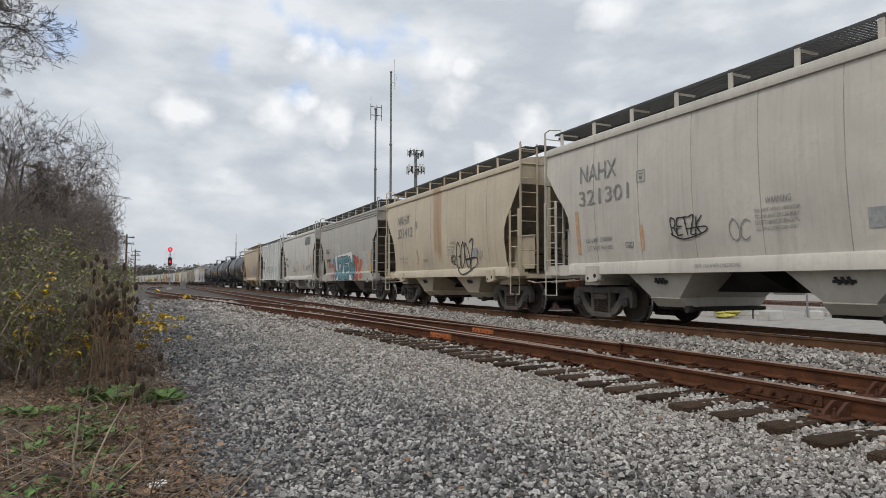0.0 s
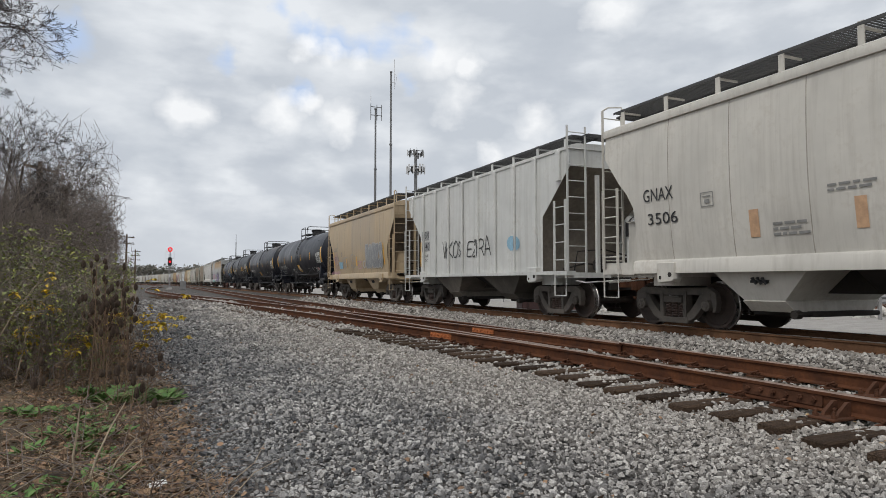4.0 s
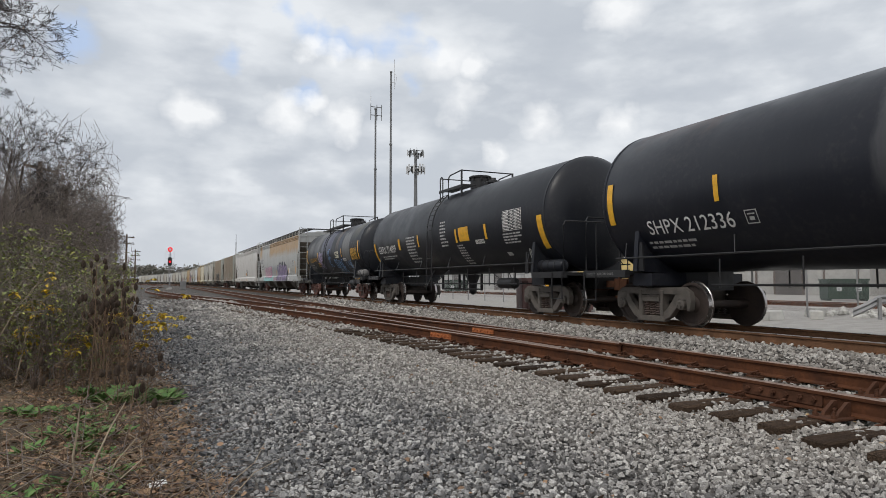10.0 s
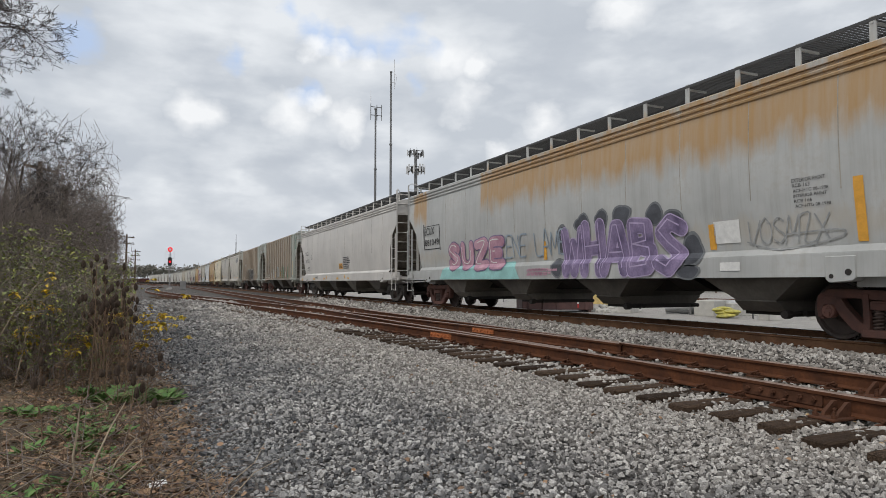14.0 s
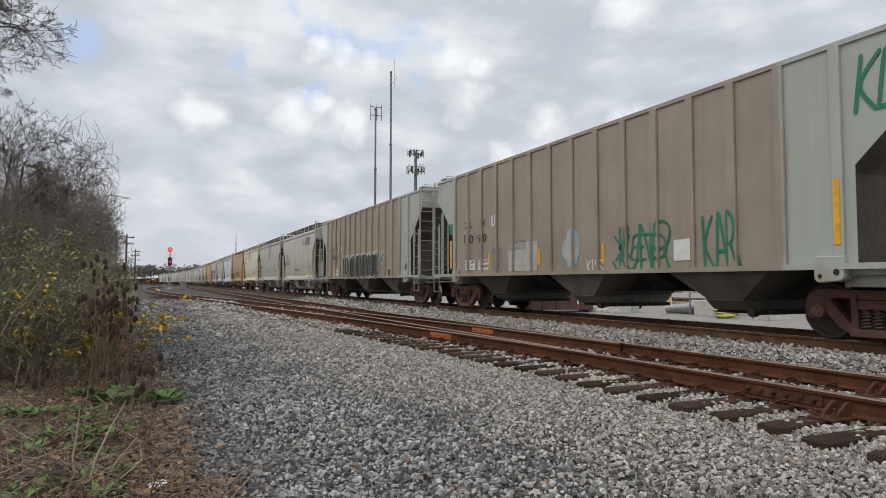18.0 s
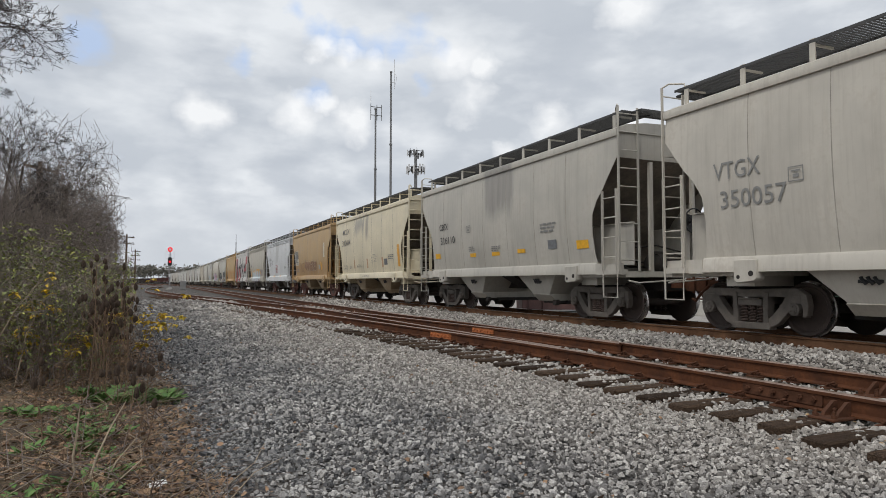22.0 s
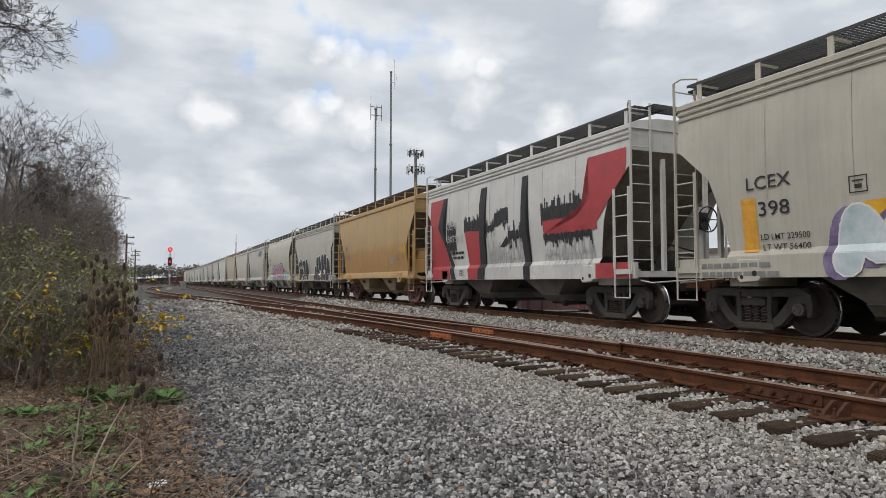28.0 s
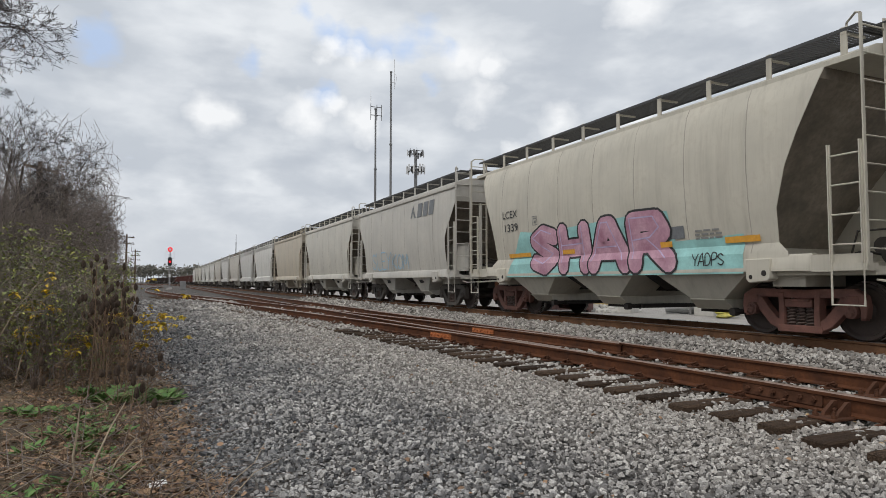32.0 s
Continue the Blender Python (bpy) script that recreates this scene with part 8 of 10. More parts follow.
def placard(i, y0, y1, zb, zt, mat, size, disc=False):
    bm = bmesh.new()
    n = 24 if disc else 4
    ring = [bm.verts.new((0, y0 + size * math.cos(2 * math.pi * k / n), zt + size * math.sin(2 * math.pi * k / n))) for k in range(n)]
    bm.faces.new(ring)
    ob = drape(bm, i, "placard", mat, 0.014)
    if not disc:
        bm = bmesh.new()
        dark = INK if mat != BLACK else WHITE_FADED
        s = size * 0.82
        for k in range(4):
            a, b = 2 * math.pi * k / 4, 2 * math.pi * (k + 1) / 4
            p = [(y0 + r * math.cos(t), zt + r * math.sin(t)) for r, t in ((s, a), (s, b), (s * 0.92, b), (s * 0.92, a))]
            bm.faces.new([bm.verts.new((0, q[0], q[1])) for q in p])
        if size > 0.22:
            quad(bm, y0 + size * 0.5, y0 - size * 0.5, zt - size * 0.1, zt + size * 0.1)
            for k in range(5):
                quad(bm, y0 + size * (0.3 - 0.15 * k), y0 + size * (0.24 - 0.15 * k), zt + size * 0.2, zt + size * 0.5)
        drape(bm, i, "placard_print", dark, 0.018)
    return ob


def slant_blocks(i, y0, y1, zb, zt, mat, n):
    """A company mark drawn as plain leaning blocks."""
    bm = bmesh.new()
    w = (y1 - y0) / n
    for k in range(n):
        a, b, s = y0 + w * k, y0 + w * (k + 0.78), -0.16 * (zt - zb)
        bm.faces.new([bm.verts.new((0, y, z)) for y, z in ((a, zb), (b, zb), (b + s, zt), (a + s, zt))])
    return drape(bm, i, "company_mark", mat, 0.013)


def ribbon(bm, pts, w, x):
    """A painted stroke with round ends."""
    for k, (a, b) in enumerate(zip(pts, pts[1:])):
        a, b = Vector(a), Vector(b)
        d = (b - a)
        if d.length < 1e-5:
            continue
        o = Vector((-d.y, d.x)).normalized() * w / 2
        bm.faces.new([bm.verts.new((x + 0.00012 * k, p.x, p.y)) for p in (a + o, b + o, b - o, a - o)])
    for k, p in enumerate(pts):
        bm.faces.new([bm.verts.new((x + 0.00012 * k + 0.00006, p[0] + w / 2 * math.cos(t), p[1] + w / 2 * math.sin(t))) for t in (2 * math.pi * j / 10 for j in range(10))])


# letter skeletons drawn in a unit square, one or more strokes each
LETTER = {
    "A": (((0.0, 0.0), (0.4, 1.0), (0.6, 1.0), (1.0, 0.0)), ((0.2, 0.36), (0.8, 0.36))),
    "C": (((0.95, 0.85), (0.5, 1.0), (0.1, 0.75), (0.1, 0.25), (0.5, 0.0), (0.95, 0.15)),),
    "E": (((0.95, 1.0), (0.1, 0.98), (0.06, 0.5), (0.1, 0.02), (0.95, 0.0)), ((0.1, 0.5), (0.75, 0.5))),
    "G": (((0.95, 0.85), (0.45, 1.0), (0.05, 0.6), (0.15, 0.1), (0.6, 0.0), (0.95, 0.15), (0.95, 0.45), (0.6, 0.45)),),
    "H": (((0.08, 0.0), (0.1, 1.0)), ((0.9, 0.0), (0.9, 1.0)), ((0.1, 0.5), (0.9, 0.52))),
    "I": (((0.5, 0.0), (0.5, 1.0)),),
    "K": (((0.08, 0.0), (0.08, 1.0)), ((0.9, 1.0), (0.15, 0.48), (0.98, 0.0))),
    "L": (((0.1, 1.0), (0.12, 0.04), (0.95, 0.0)),),
    "M": (((0.02, 0.0), (0.12, 1.0), (0.5, 0.3), (0.88, 1.0), (0.98, 0.0)),),
    "N": (((0.05, 0.0), (0.1, 1.0), (0.88, 0.02), (0.92, 1.0)),),
    "O": (((0.5, 1.0), (0.08, 0.7), (0.1, 0.2), (0.5, 0.0), (0.9, 0.2), (0.92, 0.7), (0.5, 1.0)),),
    "P": (((0.1, 0.0), (0.1, 1.0), (0.75, 0.98), (0.9, 0.7), (0.6, 0.48), (0.12, 0.45)),),
    "R": (((0.1, 0.0), (0.1, 1.0), (0.75, 0.98), (0.88, 0.72), (0.6, 0.5), (0.14, 0.46)), ((0.5, 0.48), (0.98, 0.0))),
    "S": (((0.92, 0.85), (0.5, 1.0), (0.1, 0.78), (0.45, 0.52), (0.9, 0.28), (0.5, 0.0), (0.05, 0.15)),),
    "T": (((0.0, 0.98), (1.0, 1.0)), ((0.5, 1.0), (0.5, 0.0))),
    "U": (((0.06, 1.0), (0.1, 0.25), (0.5, 0.0), (0.88, 0.25), (0.92, 1.0)),),
    "V": (((0.0, 1.0), (0.5, 0.0), (1.0, 1.0)),),
    "W": (((0.0, 1.0), (0.25, 0.0), (0.5, 0.7), (0.75, 0.0), (1.0, 1.0)),),
    "Y": (((0.0, 1.0), (0.5, 0.5), (1.0, 1.0)), ((0.5, 0.5), (0.45, 0.0))),
    "Z": (((0.05, 0.95), (0.92, 1.0), (0.08, 0.03), (0.98, 0.0)),),
    "B": (((0.1, 0.0), (0.1, 1.0), (0.75, 0.95), (0.75, 0.58), (0.15, 0.52), (0.85, 0.42), (0.85, 0.05), (0.1, 0.0)),),
    "D": (((0.1, 0.0), (0.1, 1.0), (0.7, 0.92), (0.95, 0.5), (0.7, 0.06), (0.1, 0.0)),),
    "X": (((0.0, 0.0), (1.0, 1.0)), ((0.0, 1.0), (1.0, 0.0))),
    "J": (((0.9, 1.0), (0.85, 0.2), (0.45, 0.0), (0.05, 0.2)),),
    "4": (((0.7, 0.0), (0.75, 1.0), (0.05, 0.35), (0.95, 0.35)),),
    "2": (((0.1, 0.8), (0.5, 1.0), (0.9, 0.75), (0.1, 0.02), (0.95, 0.0)),),
    "1": (((0.3, 0.8), (0.55, 1.0), (0.55, 0.0)),),
    "9": (((0.9, 0.6), (0.5, 0.45), (0.1, 0.72), (0.5, 1.0), (0.9, 0.75), (0.8, 0.0)),),
}


def soften(pts, step=4):
    """A stroke rounded through its points."""
    p = [pts[0]] + list(pts) + [pts[-1]]
    out = []
    for a, b, c, d in zip(p, p[1:], p[2:], p[3:]):
        for j in range(step):
            t = j / step
            out.append(tuple(0.5 * (2 * b[k] + (c[k] - a[k]) * t + (2 * a[k] - 5 * b[k] + 4 * c[k] - d[k]) * t * t + (3 * b[k] - a[k] - 3 * c[k] + d[k]) * t ** 3) for k in (0, 1)))
    return out + [tuple(pts[-1])]


def word_strokes(word, y0, y1, zb, zt, seed, fat=0.0, gap=0.12, lean=0.08, angular=False):
    """The strokes of a word spread between y0 and y1, letter by letter, a little uneven."""
    rng = random.Random(seed)
    cell = (y0 - y1) / len(word)
    letters = []
    for k, ch in enumerate(word):
        if ch == " ":
            continue
        tilt, hz, dz = rng.uniform(-lean, lean), rng.uniform(0.88, 1.0), rng.uniform(0.0, 0.05)
        H = zt - zb - fat
        wide = cell * (1 - gap) - fat
        strokes = []
        for st in LETTER[ch]:
            pts = [(y0 - cell * (k + gap / 2) - fat / 2 - wide * u - tilt * H * (v - 0.5), zb + fat / 2 + H * (v * hz + dz * (1 - hz + 0.02))) for u, v in st]
            strokes.append(pts if angular else soften(pts))
        letters.append(strokes)
    return letters


def tag(i, y0, y1, zb, zt, word, mat, seed=1, w=0.035, loop=False):
    """A quick spray can signature of thin strokes."""
    bm = bmesh.new()
    for n, strokes in enumerate(word_strokes(word, y0, y1, zb, zt, seed, 0.0, 0.05, 0.2)):
        for st in strokes:
            ribbon(bm, st, w, 0.0002 * n)
    if loop:
        m, W, H = (y0 + y1) / 2, y0 - y1, zt - zb
        ribbon(bm, soften([(y0, zb + 0.1 * H), (m + 0.1 * W, zb - 0.25 * H), (y1 - 0.05 * W, zb + 0.05 * H), (y1 - 0.1 * W, zb + 0.35 * H), (m, zb + 0.3 * H)]), w, 0.0)
    return drape(bm, i, "painted_scrawl", mat, 0.018)


def piece(i, y0, y1, zb, zt, word, fill, edge, seed=1, fat=0.3, rim=0.06, shine=None, gap=-0.06, base=0.012, angular=False):
    """Fat spray painted letters, each with its own outline laid over the one before."""
    lift = base
    for strokes in word_strokes(word, y0, y1, zb, zt, seed, fat, gap, 0.08, angular):
        under, over = bmesh.new(), bmesh.new()
        for st in strokes:
            ribbon(under, st, fat + 2 * rim, 0.0)
            ribbon(over, st, fat, 0.0)
        drape(under, i, "graffiti_outline", edge, lift, "spray painted outline")
        drape(over, i, "graffiti_fill", fill, lift + 0.0035, "spray painted fill")
        if shine:
            gl = bmesh.new()
            for st in strokes:
                ribbon(gl, [(p[0] + fat * 0.22, p[1] + fat * 0.2) for p in (st if angular else st[1:-2])], 0.03, 0.0)
            drape(gl, i, "graffiti_highlight", shine, lift + 0.007, "thin spray painted highlights")
        lift += 0.0045


def blob(i, y, z, ry, rz, mat, edge, seed):
    """A wobbly spray painted spot with a darker rim."""
    rng = random.Random(seed)
    r = [rng.uniform(0.7, 1.1) for _ in range(7)]
    for k, m, lift in ((1.0, edge, 0.012), (0.82, mat, 0.015)):
        bm = bmesh.new()
        ring = []
        for j in range(28):
            t = 2 * math.pi * j / 28
            f = j / 4
            q = r[int(f) % 7] * (1 - f % 1) + r[(int(f) + 1) % 7] * (f % 1)
            ring.append(bm.verts.new((0, y + ry * k * q * math.cos(t), z + rz * k * q * math.sin(t))))
        bm.faces.new(ring)
        drape(bm, i, "graffiti_fill", m, lift, "spray painted spot")


def drips(i, y0, y1, zb, zt, mat, seed, up=0.25, down=0.25, thin=0.05, lift=0.013):
    """A painted band whose upper and lower edges run out into uneven vertical drips."""
    rng = random.Random(seed)
    bm = bmesh.new()
    y = y0
    while y > y1:
        w = rng.uniform(0.6, 1.5) * thin
        e = max(y1, y - w)
        a = zt + up * (rng.random() ** 2 - 0.3)
        b = zb - down * rng.random() ** 3
        quad(bm, y, e, b, max(b + 0.05, a))
        y = e - (0.012 if rng.random() < 0.25 else 0.0)
    return tagged(drape(bm, i, "graffiti_drip", mat, lift), "brushed paint with long drips", kind="stuff")


def shape(i, pts, mat, lift=0.013):
    """A flat painted area with a given outline of (y, z)."""
    bm = bmesh.new()
    bm.faces.new([bm.verts.new((0, y, z)) for y, z in pts])
    bmesh.ops.triangulate(bm, faces=bm.faces[:])
    return drape(bm, i, "graffiti_fill", mat, lift, "painted area")


def fat_shape(i, y0, y1, zb, zt, fill, edge, seed):
    """One swollen painted letter: a round-shouldered block with a bold outline and a notch at its foot."""
    rng = random.Random(seed)
    cy, w, h = (y0 + y1) / 2, abs(y0 - y1) * 0.46, zt - zb
    lean = rng.uniform(-0.08, 0.08)
    for grow_by, mat, lift, name in ((0.055, edge, 0.012 + 0.0022 * seed, "graffiti_outline"), (0.0, fill, 0.0135 + 0.0022 * seed, "graffiti_fill")):
        bm = bmesh.new()
        cols = 15
        rows = []
        for k in range(cols):
            f = -1 + 2 * k / (cols - 1)
            top = zb + h * (0.62 + 0.38 * max(0.0, 1 - abs(f) ** 2.4) ** 0.5) + grow_by
            foot = zb + h * 0.10 * max(0.0, abs(f) ** 3 - 0.1) - grow_by * 0.6
            y = cy + f * (w + grow_by)
            rows.append((bm.verts.new((0, y, foot)), bm.verts.new((0, y + lean * h * 0.6, (foot + top) / 2)), bm.verts.new((0, y + lean * h, top))))
        for A, B in zip(rows, rows[1:]):
            for j in range(2):
                bm.faces.new((A[j], B[j], B[j + 1], A[j + 1]))
        drape(bm, i, name, mat, lift, "spray painted fill" if grow_by == 0 else "spray painted outline")


def scrawl(i, y0, y1, zb, zt, mat, seed):
    """A thin looping scribble of spray paint."""
    rng = random.Random(seed)
    W, H = y0 - y1, zt - zb
    n = max(3, round(W / max(0.12, H * 0.45)))
    bm, pts = bmesh.new(), []
    for k in range(n * 9 + 1):
        u = k / (n * 9)
        ph = u * n * 2 * math.pi
        pts.append((y0 - W * min(1, max(0, u + 0.035 * math.sin(ph * 0.5 + seed))) + W / n * 0.3 * math.sin(ph), zb + H * (0.5 + 0.42 * math.cos(ph + seed) * (0.65 + 0.35 * math.sin(ph * 0.37 + seed)))))
    ribbon(bm, pts, min(0.06, max(0.024, H * 0.07)), 0.0)
    return drape(bm, i, "painted_scrawl", mat, 0.018)


def head_marks(i, text, x0, x1, z0, z1):
    """White reporting marks and lines of small print on the dished leading head of a tank car."""
    car, dims = train[i][0], TANK_DIM[i]
    R, zc = dims[1], (dims[2] if len(dims) > 2 else 4.33) - dims[1]
    h = dims[0] / 2 - 0.80

    def settle(bm, name):
        for v in bm.verts:
            r = min(0.99 * R, math.hypot(v.co.x, v.co.z - zc))
            v.co.y = -h + HEAD_DEEP * (1 - head_bulge(r / R)) - 0.02
        me = finish(bm, name, WHITE, 0)
        for f in me.polygons:
            if f.normal.y > 0:
                f.flip()
        return part(name, me, None, car)

    V, F = glyphs(text)
    bm = bmesh.new()
    vs = [bm.verts.new((x0 + (x1 - x0) * u, 0, z0 + (z1 - z0) * w)) for u, w in V]
    for f in F:
        try:
            bm.faces.new([vs[k] for k in f])
        except ValueError:
            pass
    settle(bm, "lettering")
    rng = random.Random(i)
    for z, wide in ((z0 - 0.17, 0.8), (z0 - 0.29, 0.8), (z0 - 0.95, 0.75), (z0 - 1.03, 0.7)):
        bm = bmesh.new()
        x = x0 + 0.2
        size = 0.055 if z > z0 - 0.5 else 0.04
        while x < x0 + 0.2 + wide:
            w = rng.uniform(0.05, 0.13)
            bm.faces.new([bm.verts.new(q) for q in ((x, 0, z), (x + w, 0, z), (x + w, 0, z + size), (x, 0, z + size))])
            x += w + 0.035
        settle(bm, "small_print")


head_marks(6, "SHPX 212380", -0.92, 0.28, 2.84, 2.96)
head_marks(7, "SHPX 212336", -0.92, 0.28, 2.84, 2.96)
lettering(0, 4.20, 2.88, 3.24, 3.64, 'NAHX', INK_PALE)
lettering(0, 4.24, 2.49, 2.70, 3.05, '321301', INK_PALE)
ring_box(0, 2.24, 1.99, 2.99, 3.24, INK_PALE)
lettering(0, 4.06, 3.14, 1.83, 1.93, 'LD LMT 232900', INK_PALE)
lettering(0, 4.03, 3.14, 1.65, 1.74, 'LT WT 93100', INK_PALE)
ring_box(0, 2.70, 2.44, 1.65, 1.77, INK_PALE)
patch(0, 4.43, 4.30, 1.58, 2.60, TAN_MARK)
patch(0, 2.23, 2.12, 1.59, 2.10, TAN_MARK)
def sill_print(i, y, width, z, text, mat):
    """A line of small print on the edge of a tank car's end platform."""
    V, F = glyphs(text)
    bm = bmesh.new()
    vs = [bm.verts.new((-1.554, y - width * u, z + 0.055 * w)) for u, w in V]
    for f in F:
        bm.faces.new([vs[k] for k in f])
    return part("lettering", bm, mat, train[i][0])


for i, y, mat in ((6, 8.6, INK_PALE), (6, -7.45, INK_PALE), (7, 8.6, INK_PALE), (7, -7.45, INK_PALE), (8, 8.0, INK_PALE), (9, -5.7, YELLOW)):
    sill_print(i, y, 0.95, 1.07, "2 INCH TREAD COMP SHOES", mat)
lettering(0, -0.84, -1.32, 2.21, 2.32, 'WARNING', INK_PALE)
lettering(0, -0.62, -1.47, 2.08, 2.14, 'DO NOT APPLY VIBRATOR', INK_PALE)
lettering(0, -0.62, -1.45, 1.97, 2.04, 'TO ANY PART OF CAR BODY', INK_PALE)
lettering(0, -0.62, -1.43, 1.87, 1.94, 'EXCEPT VIBRATOR BRACKETS', INK_PALE)
lettering(0, -0.62, -1.41, 1.77, 1.83, 'USE ON LOADED CAR ONLY', INK_PALE)
patch(0, -2.49, -2.75, 1.68, 1.97, GREY_MARK)
lettering(1, 4.22, 2.85, 3.24, 3.61, 'NAHX', INK_PALE)
lettering(1, 4.22, 2.52, 2.70, 3.09, '321412', INK_PALE)
ring_box(1, 2.27, 2.00, 2.98, 3.24, INK_PALE)
lettering(1, 4.04, 3.15, 1.82, 1.90, 'LD LMT 232900', INK_PALE)
lettering(1, 4.00, 3.25, 1.66, 1.74, 'LT WT 93100', INK_PALE)
lettering(1, -0.91, -1.39, 2.20, 2.30, 'WARNING', INK_PALE)
lettering(1, -0.69, -1.31, 2.08, 2.14, 'DO NOT APPLY VIBRATOR', INK_PALE)
lettering(1, -0.69, -1.29, 1.99, 2.05, 'TO ANY PART OF CAR BODY', INK_PALE)
lettering(1, -0.69, -1.27, 1.90, 1.96, 'EXCEPT VIBRATOR BRACKETS', INK_PALE)
lettering(1, -0.69, -1.25, 1.81, 1.86, 'USE ON LOADED CAR ONLY', INK_PALE)
text_lines(1, 1.55, 1.07, 1.65, 1.80, INK_PALE, 3)
patch(1, -2.54, -3.00, 1.68, 1.99, GREY_MARK)
patch(1, 2.15, 2.04, 1.59, 2.15, TAN_MARK)
lettering(2, 4.14, 3.29, 2.56, 2.81, 'CRDX', INK)
lettering(2, 4.06, 3.04, 2.06, 2.29, '20668', INK)
text_lines(2, 3.80, 3.04, 1.69, 1.91, INK_PALE, 2)
ring_box(2, 2.41, 2.14, 2.33, 2.53, INK_PALE)
text_lines(2, -2.36, -2.81, 1.64, 1.86, INK_PALE, 4)
lettering(3, 4.40, 3.57, 2.54, 2.80, 'GNAX', INK)
lettering(3, 4.30, 3.48, 2.07, 2.30, '3506', INK)
ring_box(3, 2.89, 2.59, 2.29, 2.56, INK_PALE)
patch(3, -2.74, -3.19, 1.70, 1.98, GREY_MARK)
patch(3, 1.86, 1.67, 1.67, 2.14, TAN_MARK)
patch(3, 0.04, -0.14, 1.69, 2.15, TAN_MARK)
patch(3, -1.87, -2.10, 1.67, 2.13, TAN_MARK)
patch(3, -4.25, -4.41, 1.63, 2.63, TAN_MARK)
text_lines(3, 0.43, -0.47, 2.25, 2.40, INK_PALE, 2)
text_lines(3, -3.50, -4.06, 1.80, 2.09, INK_PALE, 3)
text_lines(3, 1.41, 0.83, 1.65, 1.91, INK_PALE, 3)
patch(4, 3.91, 3.45, 2.48, 2.82, GREY_MARK)
patch(4, 3.91, 3.38, 2.07, 2.41, GREY_MARK)
lettering(4, 3.88, 3.49, 2.55, 2.80, 'GN', INK)
lettering(4, 3.79, 3.41, 2.12, 2.37, '40', INK)
lettering(4, 3.88, 3.51, 1.85, 1.94, 'LD LMT', INK)
lettering(4, 3.86, 3.55, 1.68, 1.77, 'LT WT', INK)
patch(4, 4.29, 4.16, 1.50, 2.44, YELLOW)
lettering(5, 4.47, 3.76, 2.58, 2.81, 'LAFX', INK_PALE)
lettering(5, 4.38, 3.43, 2.09, 2.32, '50276', INK_PALE)
shape(5, [(4.57, 2.60), (4.44, 2.60), (4.36, 1.71), (4.50, 1.71)], YELLOW)
patch(5, 1.97, 1.85, 1.68, 2.15, YELLOW)
patch(5, 0.13, -0.01, 1.73, 2.19, YELLOW)
patch(5, -1.71, -1.85, 1.69, 2.14, YELLOW)
patch(5, 3.43, 2.73, 1.64, 2.00, SKY_PAINT)
ring_box(5, 2.93, 2.73, 2.29, 2.54, INK_PALE)
shape(5, [(-4.16, 2.64), (-4.27, 2.64), (-4.38, 1.68), (-4.26, 1.68)], YELLOW)
lettering(6, 6.69, 4.46, 1.94, 2.21, 'SHPX 212380', WHITE)
text_lines(6, 6.83, 5.16, 1.57, 1.81, WHITE_FADED, 2)
patch(6, 0.13, -0.63, 1.67, 2.15, YELLOW)
patch(6, -0.24, -0.53, 1.79, 2.04, WHITE)
patch(6, 2.35, 1.52, 1.58, 1.91, WHITE_FADED)
patch(6, 7.92, 7.60, 2.14, 3.06, YELLOW)
patch(6, 4.92, 4.77, 2.38, 2.86, YELLOW)
patch(6, 1.89, 1.75, 2.37, 2.86, YELLOW)
patch(6, -1.41, -1.53, 2.39, 2.85, YELLOW)
patch(6, -4.39, -4.52, 2.39, 2.87, YELLOW)
text_lines(6, -2.90, -3.72, 1.81, 1.89, WHITE_FADED, 1)
text_lines(6, -0.61, -1.03, 1.47, 1.57, WHITE_FADED, 2)
ring_box(6, 4.25, 3.99, 1.93, 2.15, WHITE_FADED)
table(6, -6.28, -7.43, 2.13, 2.76, WHITE)
patch(6, -7.46, -7.74, 2.14, 3.10, YELLOW)
ring_box(6, -4.96, -5.70, 1.56, 1.89, WHITE)
patch(6, -5.60, -6.18, 1.60, 1.87, PINK_SIGN)
placard(6, -5.62, -5.62, 1.35, 1.35, BLACK, 0.2)
ring_box(6, -4.20, -4.48, 1.69, 1.88, WHITE)
lettering(7, 6.62, 4.44, 1.89, 2.17, 'SHPX 212336', WHITE)
text_lines(7, 6.78, 5.03, 1.59, 1.78, WHITE_FADED, 2)
patch(7, 1.66, 0.86, 1.57, 1.91, YELLOW)
patch(7, 4.76, 4.65, 2.37, 2.85, YELLOW)
patch(7, 1.70, 1.58, 2.35, 2.84, YELLOW)
patch(7, -1.59, -1.70, 2.35, 2.82, YELLOW)
patch(7, 7.75, 7.57, 2.17, 3.07, YELLOW)
ring_box(7, 4.19, 3.94, 1.92, 2.16, WHITE_FADED)
text_lines(7, -1.00, -1.45, 1.41, 1.53, WHITE_FADED, 2)
table(7, -6.44, -7.57, 2.13, 2.79, WHITE)
patch(7, -7.66, -7.85, 2.14, 3.05, YELLOW)
patch(7, -4.63, -4.74, 2.36, 2.84, YELLOW)
ring_box(7, -5.17, -5.86, 1.54, 1.86, WHITE)
placard(7, -5.91, -5.91, 1.35, 1.35, BLACK, 0.2)
text_lines(7, -6.18, -6.66, 1.64, 1.88, WHITE_FADED, 3)
text_lines(7, -2.85, -3.69, 1.78, 1.89, WHITE_FADED, 1)
ring_box(7, -4.36, -4.61, 1.66, 1.86, WHITE)
